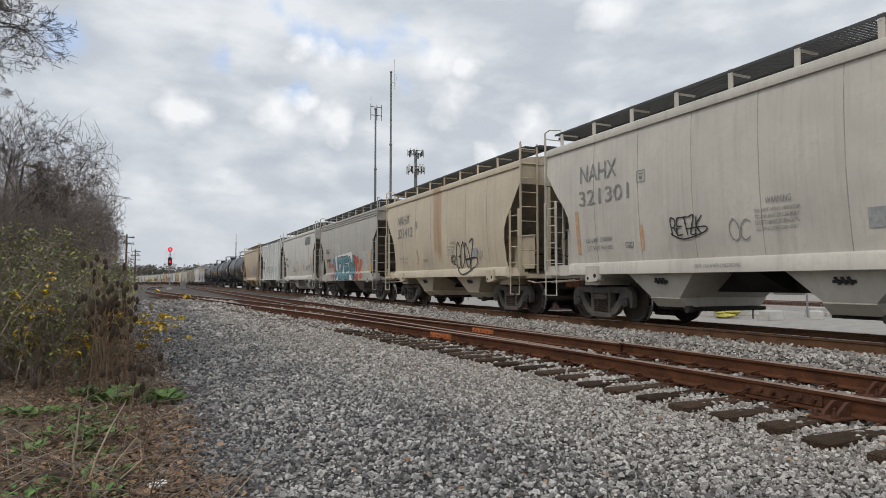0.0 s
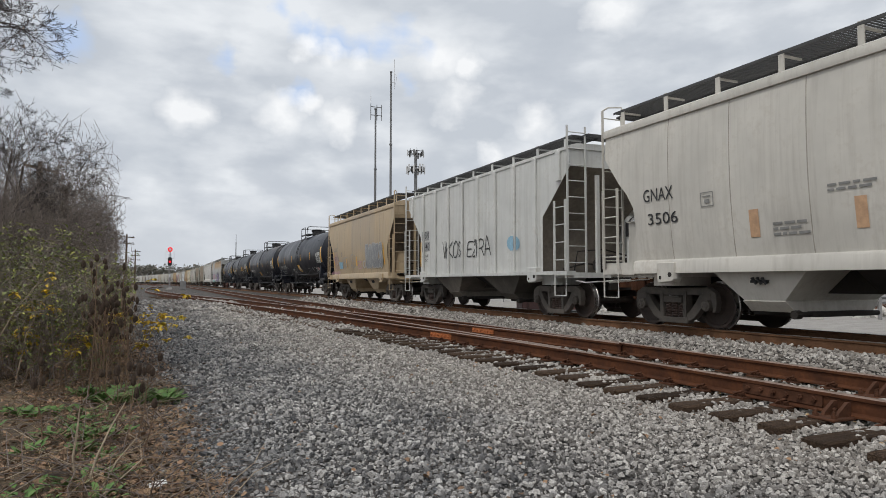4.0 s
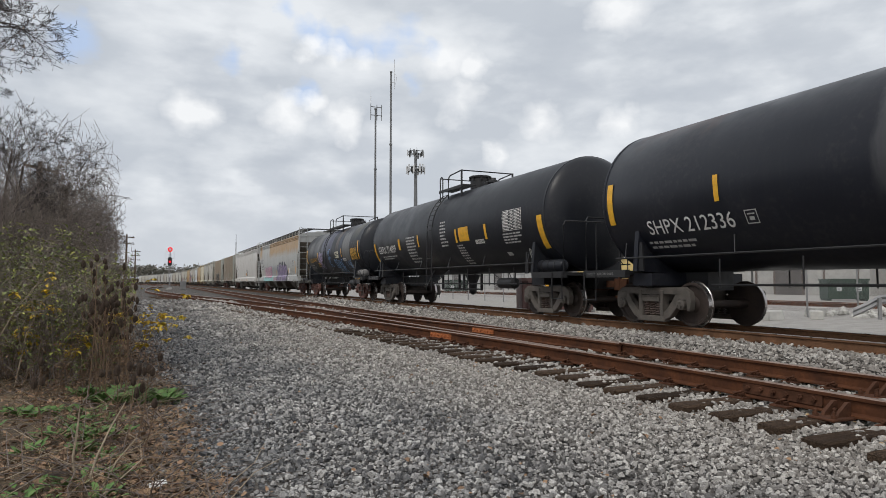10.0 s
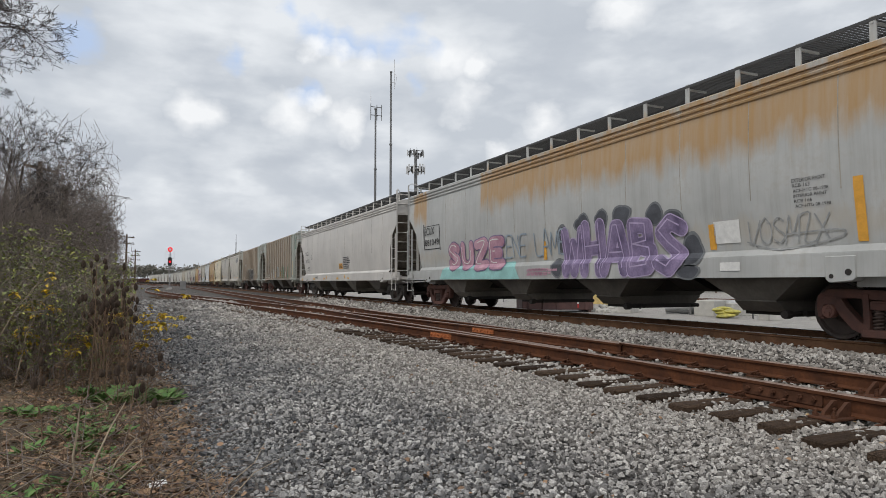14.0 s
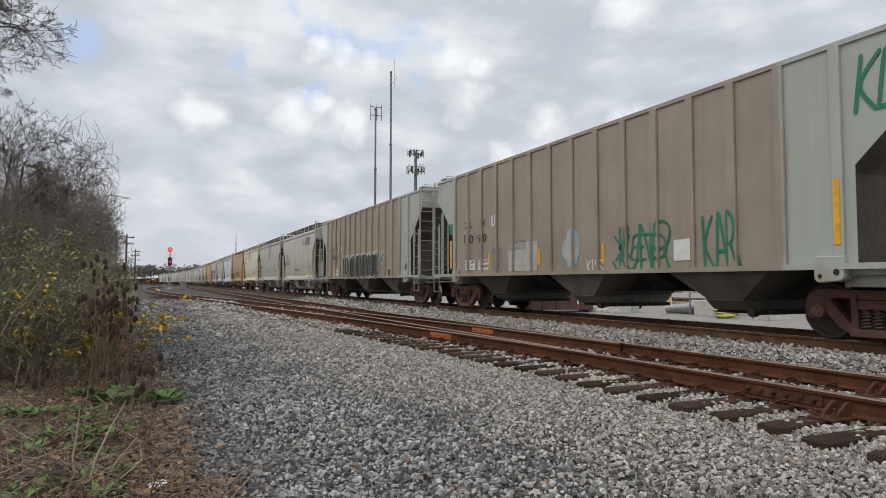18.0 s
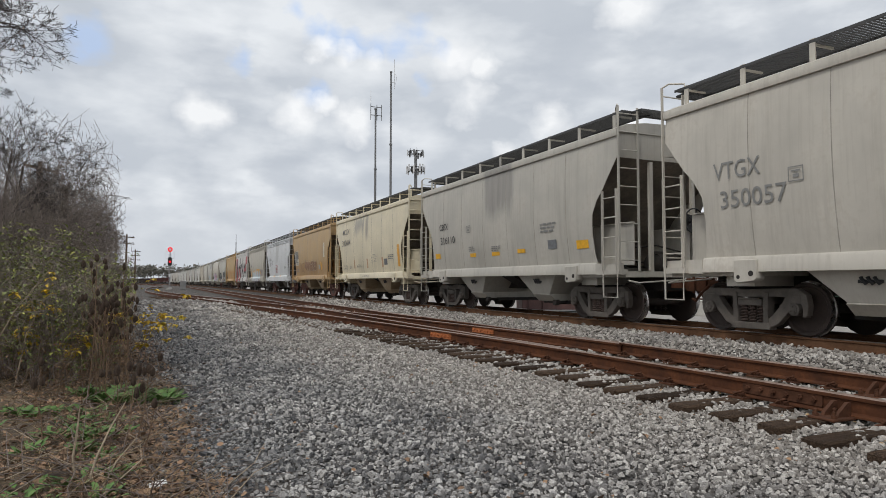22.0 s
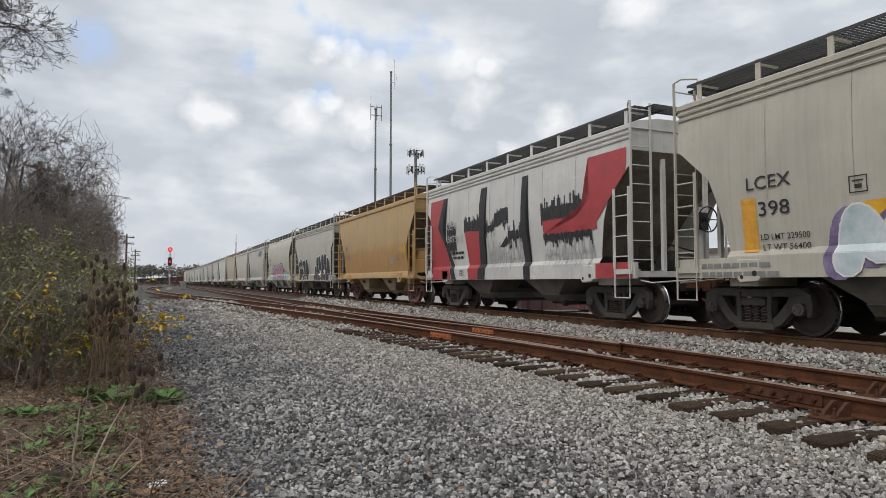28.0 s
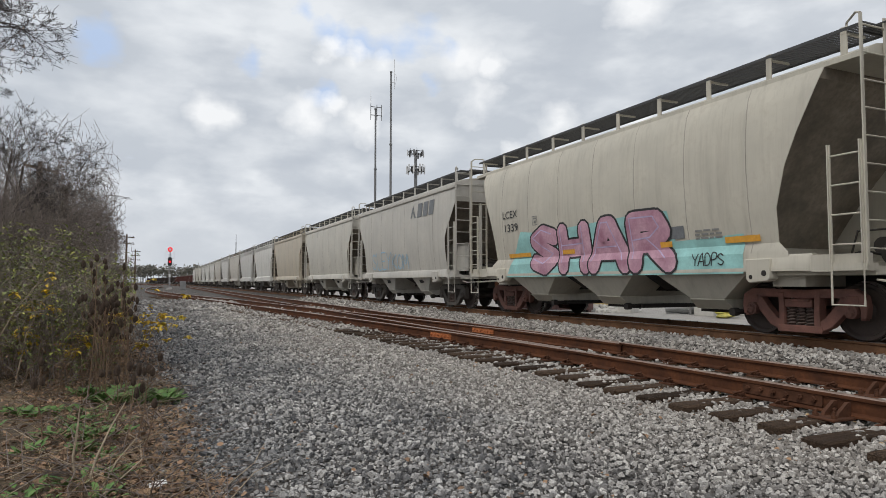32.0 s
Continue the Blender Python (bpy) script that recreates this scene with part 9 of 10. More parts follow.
lettering(8, 6.57, 4.31, 2.18, 2.49, 'GBRX 714899', WHITE)
text_lines(8, 6.26, 4.35, 1.90, 2.08, WHITE_FADED, 2)
text_lines(8, 2.97, 1.97, 1.67, 2.74, WHITE_FADED, 9)
text_lines(8, -0.49, -1.00, 2.14, 3.08, WHITE_FADED, 8)
text_lines(8, -1.73, -2.23, 1.51, 2.19, WHITE_FADED, 8)
patch(8, -2.00, -2.74, 2.27, 2.73, YELLOW)
patch(8, -3.12, -3.73, 2.13, 2.26, WHITE)
lettering(8, -3.15, -3.70, 2.155, 2.24, 'POLYMERIC MDI', INK, 0.02)
patch(8, 7.16, 6.97, 1.85, 2.67, YELLOW)
patch(8, 3.93, 3.73, 2.26, 2.70, YELLOW)
patch(8, 1.76, 1.63, 2.27, 2.72, YELLOW)
patch(8, -1.71, -1.84, 2.25, 2.70, YELLOW)
patch(8, -3.85, -3.99, 2.24, 2.71, YELLOW)
patch(8, -6.90, -7.15, 1.81, 2.69, YELLOW)
table(8, -5.05, -6.10, 2.40, 2.98, WHITE)
text_lines(8, -4.97, -5.91, 2.02, 2.35, WHITE_FADED, 4)
patch(8, -4.76, -5.04, 1.70, 1.80, WHITE_FADED)
placard(8, -6.09, -6.09, 1.60, 1.60, WHITE, 0.27)
lettering(9, 5.28, 3.37, 2.20, 2.46, 'UTLX 671417', YELLOW)
text_lines(9, 5.48, 4.10, 1.73, 2.07, WHITE_FADED, 3)
patch(9, 6.28, 6.07, 2.15, 3.04, YELLOW)
patch(9, 3.10, 2.95, 2.35, 2.78, YELLOW)
patch(9, -2.59, -2.70, 2.30, 2.77, YELLOW)
patch(9, -5.87, -6.00, 2.12, 3.03, YELLOW)
patch(9, -1.28, -2.05, 2.29, 2.65, CREAM_SIGN)
text_lines(9, -1.38, -1.98, 2.35, 2.59, INK, 3)
patch(9, -2.80, -3.43, 2.07, 2.23, WHITE)
lettering(9, -2.84, -3.39, 2.10, 2.20, 'POLYMERIC MDI', INK, 0.02)
table(9, -4.52, -5.62, 2.11, 2.67, YELLOW)
placard(9, -4.89, -4.89, 1.54, 1.54, WHITE, 0.25)
ring_box(9, -3.87, -4.23, 1.70, 1.95, WHITE)
text_lines(9, 3.28, 2.71, 1.88, 2.13, YELLOW, 3)
patch(10, 8.31, 6.80, 2.96, 2.98, INK)
patch(10, 8.31, 6.80, 2.11, 2.14, INK)
patch(10, 8.31, 8.24, 2.15, 3.06, INK)
patch(10, 6.85, 6.80, 2.07, 2.91, INK)
lettering(10, 8.18, 7.28, 2.65, 2.92, 'ECUX', INK)
lettering(10, 8.18, 6.90, 2.25, 2.48, '881049', INK)
text_lines(10, 0.85, -0.44, 1.10, 1.30, PINK_PAINT, 2)
patch(10, -2.59, -2.72, 1.49, 1.98, ORANGE_MARK)
patch(10, 0.17, 0.03, 1.50, 1.97, ORANGE_MARK)
patch(10, -8.09, -8.24, 1.50, 2.44, ORANGE_MARK)
patch(10, -5.37, -5.52, 1.50, 1.96, ORANGE_MARK)
lettering(10, -7.11, -7.68, 2.48, 2.54, 'EXTERIOR PAINT', INK)
lettering(10, -7.12, -7.42, 2.40, 2.46, 'RCB 163', INK)
lettering(10, -7.13, -7.72, 2.32, 2.37, 'ACF-HTG 08-1998', INK)
lettering(10, -7.13, -7.69, 2.24, 2.29, 'INTERIOR PAINT', INK)
lettering(10, -7.14, -7.44, 2.16, 2.21, 'RCB 166', INK)
lettering(10, -7.15, -7.74, 2.08, 2.13, 'ACF-HTG 08-1998', INK)
lettering(11, 8.31, 7.39, 2.66, 2.90, 'CPCX', INK)
lettering(11, 8.25, 7.21, 2.17, 2.41, '815371', INK)
lettering(11, 8.14, 7.26, 1.81, 1.90, 'LD LMT 220500', INK)
lettering(11, 8.14, 7.26, 1.64, 1.74, 'LT WT 65500', INK)
ring_box(11, 6.69, 6.43, 2.38, 2.64, INK)
patch(11, -0.25, -0.97, 1.64, 1.94, ORANGE_MARK)
text_lines(11, -0.32, -0.93, 1.67, 1.89, INK, 3)
text_lines(11, -1.18, -2.42, 1.62, 2.28, INK, 7)
patch(11, 5.95, 5.52, 1.07, 1.17, YELLOW)
patch(11, 3.18, 2.75, 1.07, 1.17, YELLOW)
patch(11, 0.08, -0.34, 1.07, 1.17, YELLOW)
patch(11, -2.22, -2.48, 1.07, 1.16, YELLOW)
patch(11, 10.02, 9.13, 1.03, 1.15, YELLOW)
scrawl(11, 5.50, 4.56, 1.07, 1.33, INK, 61)
placard(11, -1.61, -1.61, 1.19, 1.19, YELLOW, 0.12)
placard(11, 2.34, 2.34, 1.18, 1.18, YELLOW, 0.1)
lettering(12, 5.93, 5.47, 2.66, 2.87, 'C L', INK)
lettering(12, 5.02, 4.55, 2.65, 2.86, 'S X', INK)
lettering(12, 5.89, 5.40, 2.17, 2.44, '10', INK)
lettering(12, 4.97, 4.50, 2.16, 2.41, '60', INK)
patch(12, 4.18, 3.80, 2.60, 2.93, WHITE)
lettering(12, 4.13, 3.84, 2.66, 2.92, 'R1', INK)
patch(12, 5.84, 5.30, 1.30, 1.63, WHITE)
lettering(12, 5.80, 5.33, 1.50, 1.61, 'LD LMT', INK)
lettering(12, 5.80, 5.40, 1.35, 1.46, 'LT WT', INK)
patch(12, 4.87, 4.38, 1.30, 1.62, WHITE)
lettering(12, 4.84, 4.41, 1.51, 1.61, '206600', INK)
lettering(12, 4.79, 4.41, 1.36, 1.46, '56400', INK)
patch(12, 4.37, 4.27, 1.32, 1.80, YELLOW)
patch(12, 7.19, 7.06, 1.38, 2.34, YELLOW)
placard(12, 7.06, 7.06, 2.73, 2.73, GREEN_PAINT, 0.2, True)
patch(12, -6.70, -6.81, 1.47, 2.46, YELLOW)
patch(12, -3.37, -3.88, 1.33, 1.74, WHITE)
patch(12, -1.12, -1.23, 1.32, 1.80, YELLOW)
patch(12, 1.59, 1.45, 1.36, 1.80, YELLOW)
lettering(13, 5.75, 5.25, 2.66, 2.90, 'C L', INK)
lettering(13, 4.85, 4.31, 2.65, 2.91, 'S X', INK)
lettering(13, 5.70, 5.20, 2.21, 2.45, '10', INK)
lettering(13, 4.85, 4.35, 2.17, 2.40, '61', INK)
patch(13, 3.95, 3.57, 2.62, 2.92, WHITE)
lettering(13, 3.88, 3.62, 2.68, 2.89, 'R1', INK)
patch(13, 4.90, 4.23, 1.26, 1.65, WHITE)
lettering(13, 4.79, 4.30, 1.54, 1.63, '206500', INK)
lettering(13, 4.75, 4.31, 1.40, 1.49, '56100', INK)
placard(13, 7.06, 7.06, 2.98, 2.98, OLIVE_PAINT, 0.2, True)
patch(13, 6.13, 6.00, 1.33, 2.33, YELLOW)
patch(13, 3.31, 3.24, 1.26, 1.75, YELLOW)
patch(13, 1.48, 1.39, 1.30, 1.78, YELLOW)
patch(13, -1.23, -1.33, 1.28, 1.77, YELLOW)
lettering(14, 4.44, 3.46, 2.72, 3.03, 'VTGX', INK_PALE)
lettering(14, 4.31, 2.98, 2.21, 2.52, '350057', INK_PALE)
ring_box(14, 2.95, 2.68, 2.50, 2.74, INK_PALE)
text_lines(14, -3.50, -4.02, 1.81, 2.09, INK_PALE, 3)
patch(14, -3.02, -3.93, 1.40, 1.50, YELLOW)
patch(14, -1.54, -2.18, 1.42, 1.51, YELLOW)
patch(14, 0.19, -0.30, 1.45, 1.56, YELLOW)
patch(14, -2.18, -2.40, 1.67, 1.78, WHITE)
text_lines(14, 1.37, -0.69, 1.73, 1.89, INK_PALE, 2)
lettering(15, 4.00, 3.30, 2.72, 2.93, 'CBFX', INK)
lettering(15, 3.94, 2.77, 2.23, 2.47, '316110', INK)
patch(15, -4.07, -4.54, 1.71, 1.91, YELLOW)
patch(15, 1.69, 1.28, 1.71, 1.83, YELLOW)
patch(15, 0.22, -0.25, 1.70, 1.81, YELLOW)
patch(15, -1.28, -1.70, 1.72, 1.83, YELLOW)
patch(15, 4.50, 4.06, 1.75, 1.92, YELLOW)
ring_box(15, 1.85, 1.57, 2.50, 2.73, INK_PALE)
text_lines(15, -2.53, -3.30, 2.18, 2.46, INK_PALE, 3)
patch(15, -2.84, -3.24, 1.76, 1.99, GREY_DARK)
text_lines(15, 1.75, 1.35, 1.88, 2.06, INK_PALE, 3)
text_lines(15, 0.22, -0.25, 1.83, 2.00, INK_PALE, 3)
lettering(16, 4.28, 3.02, 3.42, 3.70, 'MCEX', INK_PALE)
lettering(16, 4.37, 2.81, 2.81, 3.14, '330414', INK_PALE)
lettering(16, -0.84, -1.32, 2.14, 2.22, 'WARNING', INK_PALE)
lettering(16, -0.62, -1.48, 2.05, 2.10, 'DO NOT APPLY VIBRATOR', INK_PALE)
lettering(16, -0.62, -1.46, 1.98, 2.02, 'TO ANY PART OF CAR BODY', INK_PALE)
lettering(16, -0.62, -1.44, 1.91, 1.95, 'EXCEPT VIBRATOR BRACKETS', INK_PALE)
lettering(16, -0.62, -1.42, 1.84, 1.88, 'USE ON LOADED CAR ONLY', INK_PALE)
text_lines(16, -3.06, -3.81, 1.89, 2.13, INK_PALE, 3)
text_lines(16, 1.79, 1.12, 1.64, 1.79, INK_PALE, 3)
patch(16, -2.48, -2.91, 1.68, 1.95, GREY_DARK)
patch(16, 0.11, -0.08, 1.58, 2.02, TAN_MARK)
patch(16, -2.15, -2.34, 1.59, 2.02, TAN_MARK)
patch(16, -4.27, -4.52, 1.57, 2.49, ORANGE_MARK)
patch(16, 2.31, 2.14, 1.59, 2.06, TAN_MARK)
patch(17, 4.50, 3.67, 2.63, 3.15, CREAM_SIGN)
patch(17, 4.54, 3.50, 2.10, 2.53, CREAM_SIGN)
lettering(17, 4.44, 3.78, 2.58, 2.79, 'TIMX', INK_PALE)
lettering(17, 4.40, 3.56, 2.14, 2.35, '32086', INK_PALE)
ring_box(17, 1.47, 1.20, 2.25, 2.50, INK_PALE)
text_lines(17, 4.32, 3.56, 1.63, 1.86, INK_PALE, 2)
patch(17, -3.84, -4.19, 2.42, 3.30, CREAM_SIGN)
patch(17, -2.47, -2.91, 1.72, 1.99, GREY_MARK)
patch(17, 4.77, 3.80, 2.18, 3.09, GREY_MARK)
patch(17, -3.04, -3.29, 1.67, 2.14, YELLOW)
lettering(18, 3.88, 2.89, 2.76, 2.99, 'HRTX', INK)
lettering(18, 3.97, 3.02, 2.33, 2.56, '32151', INK)
text_lines(18, 0.84, -0.09, 1.68, 2.36, RED_PAINT, 6)
ring_box(18, 2.61, 2.33, 2.46, 2.71, INK)
text_lines(18, -3.17, -3.72, 1.95, 2.20, INK_PALE, 3)
patch(18, 2.01, 1.45, 1.36, 1.47, YELLOW)
patch(18, -1.01, -1.44, 1.36, 1.46, YELLOW)
lettering(19, 4.04, 3.20, 2.46, 2.68, 'LCEX', INK)
lettering(19, 3.83, 3.25, 2.01, 2.25, '398', INK)
lettering(19, 3.83, 2.94, 1.61, 1.71, 'LD LMT 229500', INK)
lettering(19, 3.80, 2.94, 1.44, 1.54, 'LT WT 56400', INK)
ring_box(19, 2.27, 2.00, 2.20, 2.45, INK)
patch(19, 4.17, 3.88, 1.42, 2.33, ORANGE_MARK)
patch(19, 2.26, 2.12, 1.60, 2.04, ORANGE_MARK)
text_lines(19, 5.04, 3.09, 0.98, 1.28, INK_PALE, 2)
text_lines(20, 3.48, 2.60, 1.65, 1.97, INK, 2)
ring_box(20, 2.85, 2.56, 1.13, 1.31, INK)
lettering(21, 4.55, 3.77, 2.58, 2.81, 'TIMX', INK_PALE)
lettering(21, 4.41, 3.49, 2.08, 2.32, '32082', INK_PALE)
patch(21, -3.95, -4.43, 2.13, 2.35, RUST_YELLOW)
patch(21, -4.41, -4.57, 1.63, 2.55, RUST_YELLOW)
patch(21, -2.63, -3.05, 1.69, 1.95, GREY_MARK)
patch(21, -2.07, -2.25, 1.63, 2.07, RUST_YELLOW)
patch(21, 1.92, 1.76, 1.65, 2.02, RUST_YELLOW)
ring_box(21, 1.49, 1.28, 2.30, 2.56, INK_PALE)
text_lines(21, -3.49, -3.87, 1.80, 2.10, INK_PALE, 3)
text_lines(21, -4.22, -4.48, 1.91, 2.10, INK_PALE, 3)
patch(22, 4.77, 3.80, 1.17, 1.33, ORANGE_MARK, 0.03)
patch(22, 2.09, 1.61, 1.19, 1.31, ORANGE_MARK, 0.03)
patch(22, 0.29, -0.20, 1.20, 1.31, ORANGE_MARK, 0.03)
patch(22, -2.26, -2.70, 1.20, 1.32, ORANGE_MARK, 0.03)
lettering(23, 4.18, 3.37, 2.72, 2.93, 'LCEX', INK)
lettering(23, 4.09, 3.37, 2.34, 2.56, '1339', INK)
text_lines(23, -3.02, -3.63, 1.69, 1.90, INK_PALE, 3)
patch(23, -2.34, -2.75, 1.75, 1.99, GREY_DARK)
ring_box(23, 2.60, 2.37, 2.42, 2.67, INK_PALE)


# spray paint, car by car
tag(0, 1.33, 0.54, 1.82, 2.16, "RETZK", INK, 3, 0.028, True)
tag(0, -0.06, -0.53, 1.64, 2.03, "OC", INK_PALE, 8, 0.022)
tag(1, -0.95, -1.35, 1.52, 1.85, "42", INK, 4, 0.035)
tag(1, -1.40, -2.75, 1.38, 2.26, "GOOZ", INK, 5, 0.042, True)
tag(1, -2.95, -3.40, 1.62, 1.95, "NX", INK_PALE, 6, 0.02)
for y, z, ry, rz, k in ((3.4, 1.85, 0.22, 0.17, 1), (2.83, 1.84, 0.18, 0.14, 2), (2.8, 1.22, 0.24, 0.15, 3), (2.15, 1.2, 0.35, 0.2, 4), (2.42, 1.75, 0.26, 0.5, 5), (-1.75, 1.85, 0.62, 0.5, 6), (-2.32, 2.02, 0.28, 0.22, 7), (-2.93, 1.85, 0.24, 0.24, 8), (-2.54, 1.55, 0.24, 0.18, 9), (-2.98, 1.23, 0.24, 0.14, 10), (-2.40, 1.16, 0.24, 0.19, 11)):
    blob(2, y, z, ry, rz, ORANGE_PAINT, RED_PAINT, k)
shape(2, [(2.42, 2.3), (1.3, 2.38), (0.2, 2.42), (-1.36, 2.48), (-1.9, 1.5), (-1.7, 1.02), (2.1, 1.02)], WHITE, 0.017)
piece(2, 2.35, -1.78, 1.04, 2.36, "UZEM", TEAL_PAINT, INK, 11, 0.34, 0.025, TEAL_PALE, -0.16, 0.021, True)
for k in range(6):
    blob(2, 1.85 - 0.55 * k, 1.06, 0.3, 0.1, GREY_MARK, INK, 40 + k)
tag(2, -1.45, -2.45, 1.06, 1.30, "LEAK", RED_PAINT, 14, 0.05)
shape(2, [(4.16, 2.31), (4.04, 2.31), (3.96, 1.42), (4.10, 1.42)], YELLOW)
shape(2, [(-4.22, 2.34), (-4.36, 2.34), (-4.46, 1.40), (-4.30, 1.40)], YELLOW)
shape(2, [(-2.93, 1.75), (-3.02, 1.75), (-3.10, 1.40), (-3.00, 1.40)], YELLOW)
shape(2, [(1.9, 3.0), (1.0, 3.0), (1.0, 2.4), (1.9, 2.4)], PALE_PATCH, 0.010)
shape(2, [(-2.7, 2.45), (-4.45, 2.45), (-4.50, 1.45), (-2.7, 1.45)], PALE_PATCH, 0.010)
tag(4, 2.14, 0.46, 1.75, 2.35, "WKOS", INK, 21, 0.04)
tag(4, 0.20, -1.41, 1.75, 2.27, "EZRA", INK, 22, 0.04)
blob(4, -2.75, 2.0, 0.42, 0.27, SKY_PAINT, SKY_PAINT, 3)
tag(5, 4.47, 3.64, 1.62, 2.50, "YA", PINK_PAINT, 31, 0.05)
tag(5, 5.14, 3.35, 1.36, 1.50, "WMNKM", PINK_PAINT, 36, 0.04)
tag(5, 2.66, 1.64, 1.69, 2.27, "MOSS", GREY_MARK, 32, 0.03)
tag(5, 1.09, 0.27, 1.68, 2.35, "CES", GREY_MARK, 33, 0.03)
tag(5, -0.20, -0.85, 1.58, 1.95, "ES", PINK_PAINT, 34, 0.04)
tag(5, -1.05, -1.45, 1.62, 2.0, "O", WHITE_FADED, 37, 0.07)
piece(5, -1.55, -4.15, 1.58, 2.75, "MONKS", SILVER_PAINT, WHITE_FADED, 35, 0.30, 0.035, WHITE_FADED, -0.1)
shape(9, [(-4.42, 2.92), (-4.42, 2.75), (-4.58, 2.75), (-4.58, 3.02), (-5.75, 3.02), (-5.75, 2.05), (-4.3, 2.0), (-4.3, 2.35), (-4.45, 2.35), (-4.45, 2.6), (-4.38, 2.6)], BLACK, 0.010)
tag(9, 2.92, 1.80, 1.76, 2.70, "HARY", LILAC_PAINT, 41, 0.06)
tag(9, 0.36, -0.25, 1.85, 2.85, "VE", SKY_BLUE, 42, 0.05)
tag(9, -0.97, -2.65, 1.42, 2.18, "PRONE", SKY_BLUE, 43, 0.055)
tag(9, -3.2, -4.25, 1.42, 2.10, "LINK", SKY_BLUE, 44, 0.05)
shape(10, [(6.77, 1.01), (6.5, 1.42), (1.65, 1.5), (1.3, 1.0)], TEAL_PALE, 0.012)
piece(10, 6.15, 2.15, 1.30, 2.30, "SUZE", PINK_PAINT, PURPLE_PAINT, 51, 0.30, 0.035, WHITE, -0.04, 0.016)
tag(10, 2.5, -0.95, 1.62, 2.25, "LENE LAME", SLATE_PAINT, 55, 0.045)
text_lines(10, 0.9, -0.5, 1.06, 1.28, PINK_PAINT, 2)
for y, z, ry, rz, k in ((-0.75, 1.95, 0.32, 0.4, 1), (-1.6, 2.28, 0.35, 0.26, 2), (-2.3, 2.32, 0.3, 0.25, 3), (-3.0, 2.34, 0.35, 0.28, 4), (-4.0, 2.28, 0.3, 0.26, 5), (-4.5, 2.1, 0.35, 0.3, 6), (-4.95, 1.5, 0.3, 0.35, 7), (-0.55, 1.25, 0.3, 0.26, 8), (-4.9, 1.12, 0.35, 0.16, 9)):
    blob(10, y, z, ry, rz, INK_SOFT, GREY_DARK, 60 + k)
piece(10, -0.75, -4.85, 1.02, 2.36, "WHABS", PURPLE_PAINT, LILAC_PAINT, 52, 0.30, 0.025, LILAC_PAINT, -0.2, 0.018, True)
patch(10, -5.49, -6.05, 1.60, 2.0, WHITE)
patch(10, -5.66, -6.09, 1.11, 1.26, WHITE)
tag(10, -6.2, -7.7, 1.55, 1.98, "VOSMZX", GREY_MARK, 54, 0.026, True)
for y0, y1, z0, z1, w, k in ((6.0, 5.4, 1.65, 2.05, "EOS", 71), (5.05, 4.57, 1.6, 1.97, "SK", 72), (4.1, 3.49, 1.74, 1.92, "BROZE", 73), (4.06, 3.46, 1.24, 1.71, "OXO", 74), (2.94, 2.18, 1.85, 2.1, "LOSER", 81)):
    tag(12, y0, y1, z0, z1, w, INK_PALE, k, 0.022)
tag(12, -1.49, -3.31, 1.18, 2.15, "JUNR", GREEN_PAINT, 75, 0.055)
tag(12, -1.60, -3.20, 1.40, 1.95, "XEO", GREEN_PAINT, 80, 0.045)
tag(12, -4.11, -4.95, 1.15, 2.12, "KAR", GREEN_PAINT, 76, 0.055)
tag(12, -7.05, -7.72, 3.38, 4.25, "KD", GREEN_PAINT, 77, 0.06)
patch(12, 3.13, 1.6, 1.22, 2.02, PALE_PATCH)
blob(12, 0.05, 1.7, 0.4, 0.5, PALE_PATCH, SKY_PAINT, 78)
tag(12, -0.58, -1.19, 1.12, 1.45, "KLS", WHITE, 79, 0.03)
shape(13, [(3.26, 2.33), (-0.05, 2.36), (-3.11, 2.4), (-3.16, 1.10), (3.26, 1.10)], PALE_PATCH, 0.006)
piece(13, 3.08, 0.68, 1.10, 2.26, "EROB", INK, WHITE, 91, 0.42, 0.035, None, -0.16, 0.010)
piece(13, 0.70, -1.28, 1.10, 2.30, "EKOS", INK, WHITE, 92, 0.40, 0.035, None, -0.16, 0.030)
piece(13, -1.32, -3.05, 1.10, 2.32, "EUR", INK, WHITE, 93, 0.42, 0.035, None, -0.14, 0.050)
tag(13, 2.85, 2.4, 1.18, 1.34, "HUSH", WHITE, 94, 0.02)
blob(13, -3.55, 1.97, 0.30, 0.31, INK, WHITE, 95)
tag(13, -3.42, -3.68, 1.86, 2.06, "19", WHITE, 96, 0.028)
patch(13, -3.60, -3.86, 1.36, 1.70, PALE_PATCH)
patch(13, -3.63, -3.83, 1.42, 1.64, GREY_DARK, 0.014)
blob(13, -4.45, 1.33, 0.26, 0.24, INK, WHITE, 97)
tag(13, -6.42, -6.62, 1.95, 2.2, "I", INK, 98, 0.03)
tag(13, -6.30, -6.85, 1.45, 1.66, "JENS", INK, 99, 0.028)
tag(13, -7.25, -7.65, 2.5, 3.3, "AB", PINK_PAINT, 100, 0.03)
blob(17, 1.2, 2.0, 0.5, 0.28, RUST_PAINT, RUST_PAINT, 101)
tag(17, 2.98, 1.63, 1.61, 2.23, "MOZ", RUST_PAINT, 102, 0.04)
piece(17, 0.81, -1.97, 1.64, 2.30, "NOERS", RUST_PAINT, CREAM_SIGN, 103, 0.20, 0.012, None, -0.02)
shape(19, [(2.5, 1.9), (2.2, 2.06), (0.8, 2.12), (0.7, 1.98), (-0.2, 2.2), (-1.0, 2.05), (-1.5, 2.2), (-2.1, 2.22), (-2.75, 1.95), (-2.7, 1.7), (-1.9, 1.6), (2.4, 1.5)], YELLOW, 0.011)
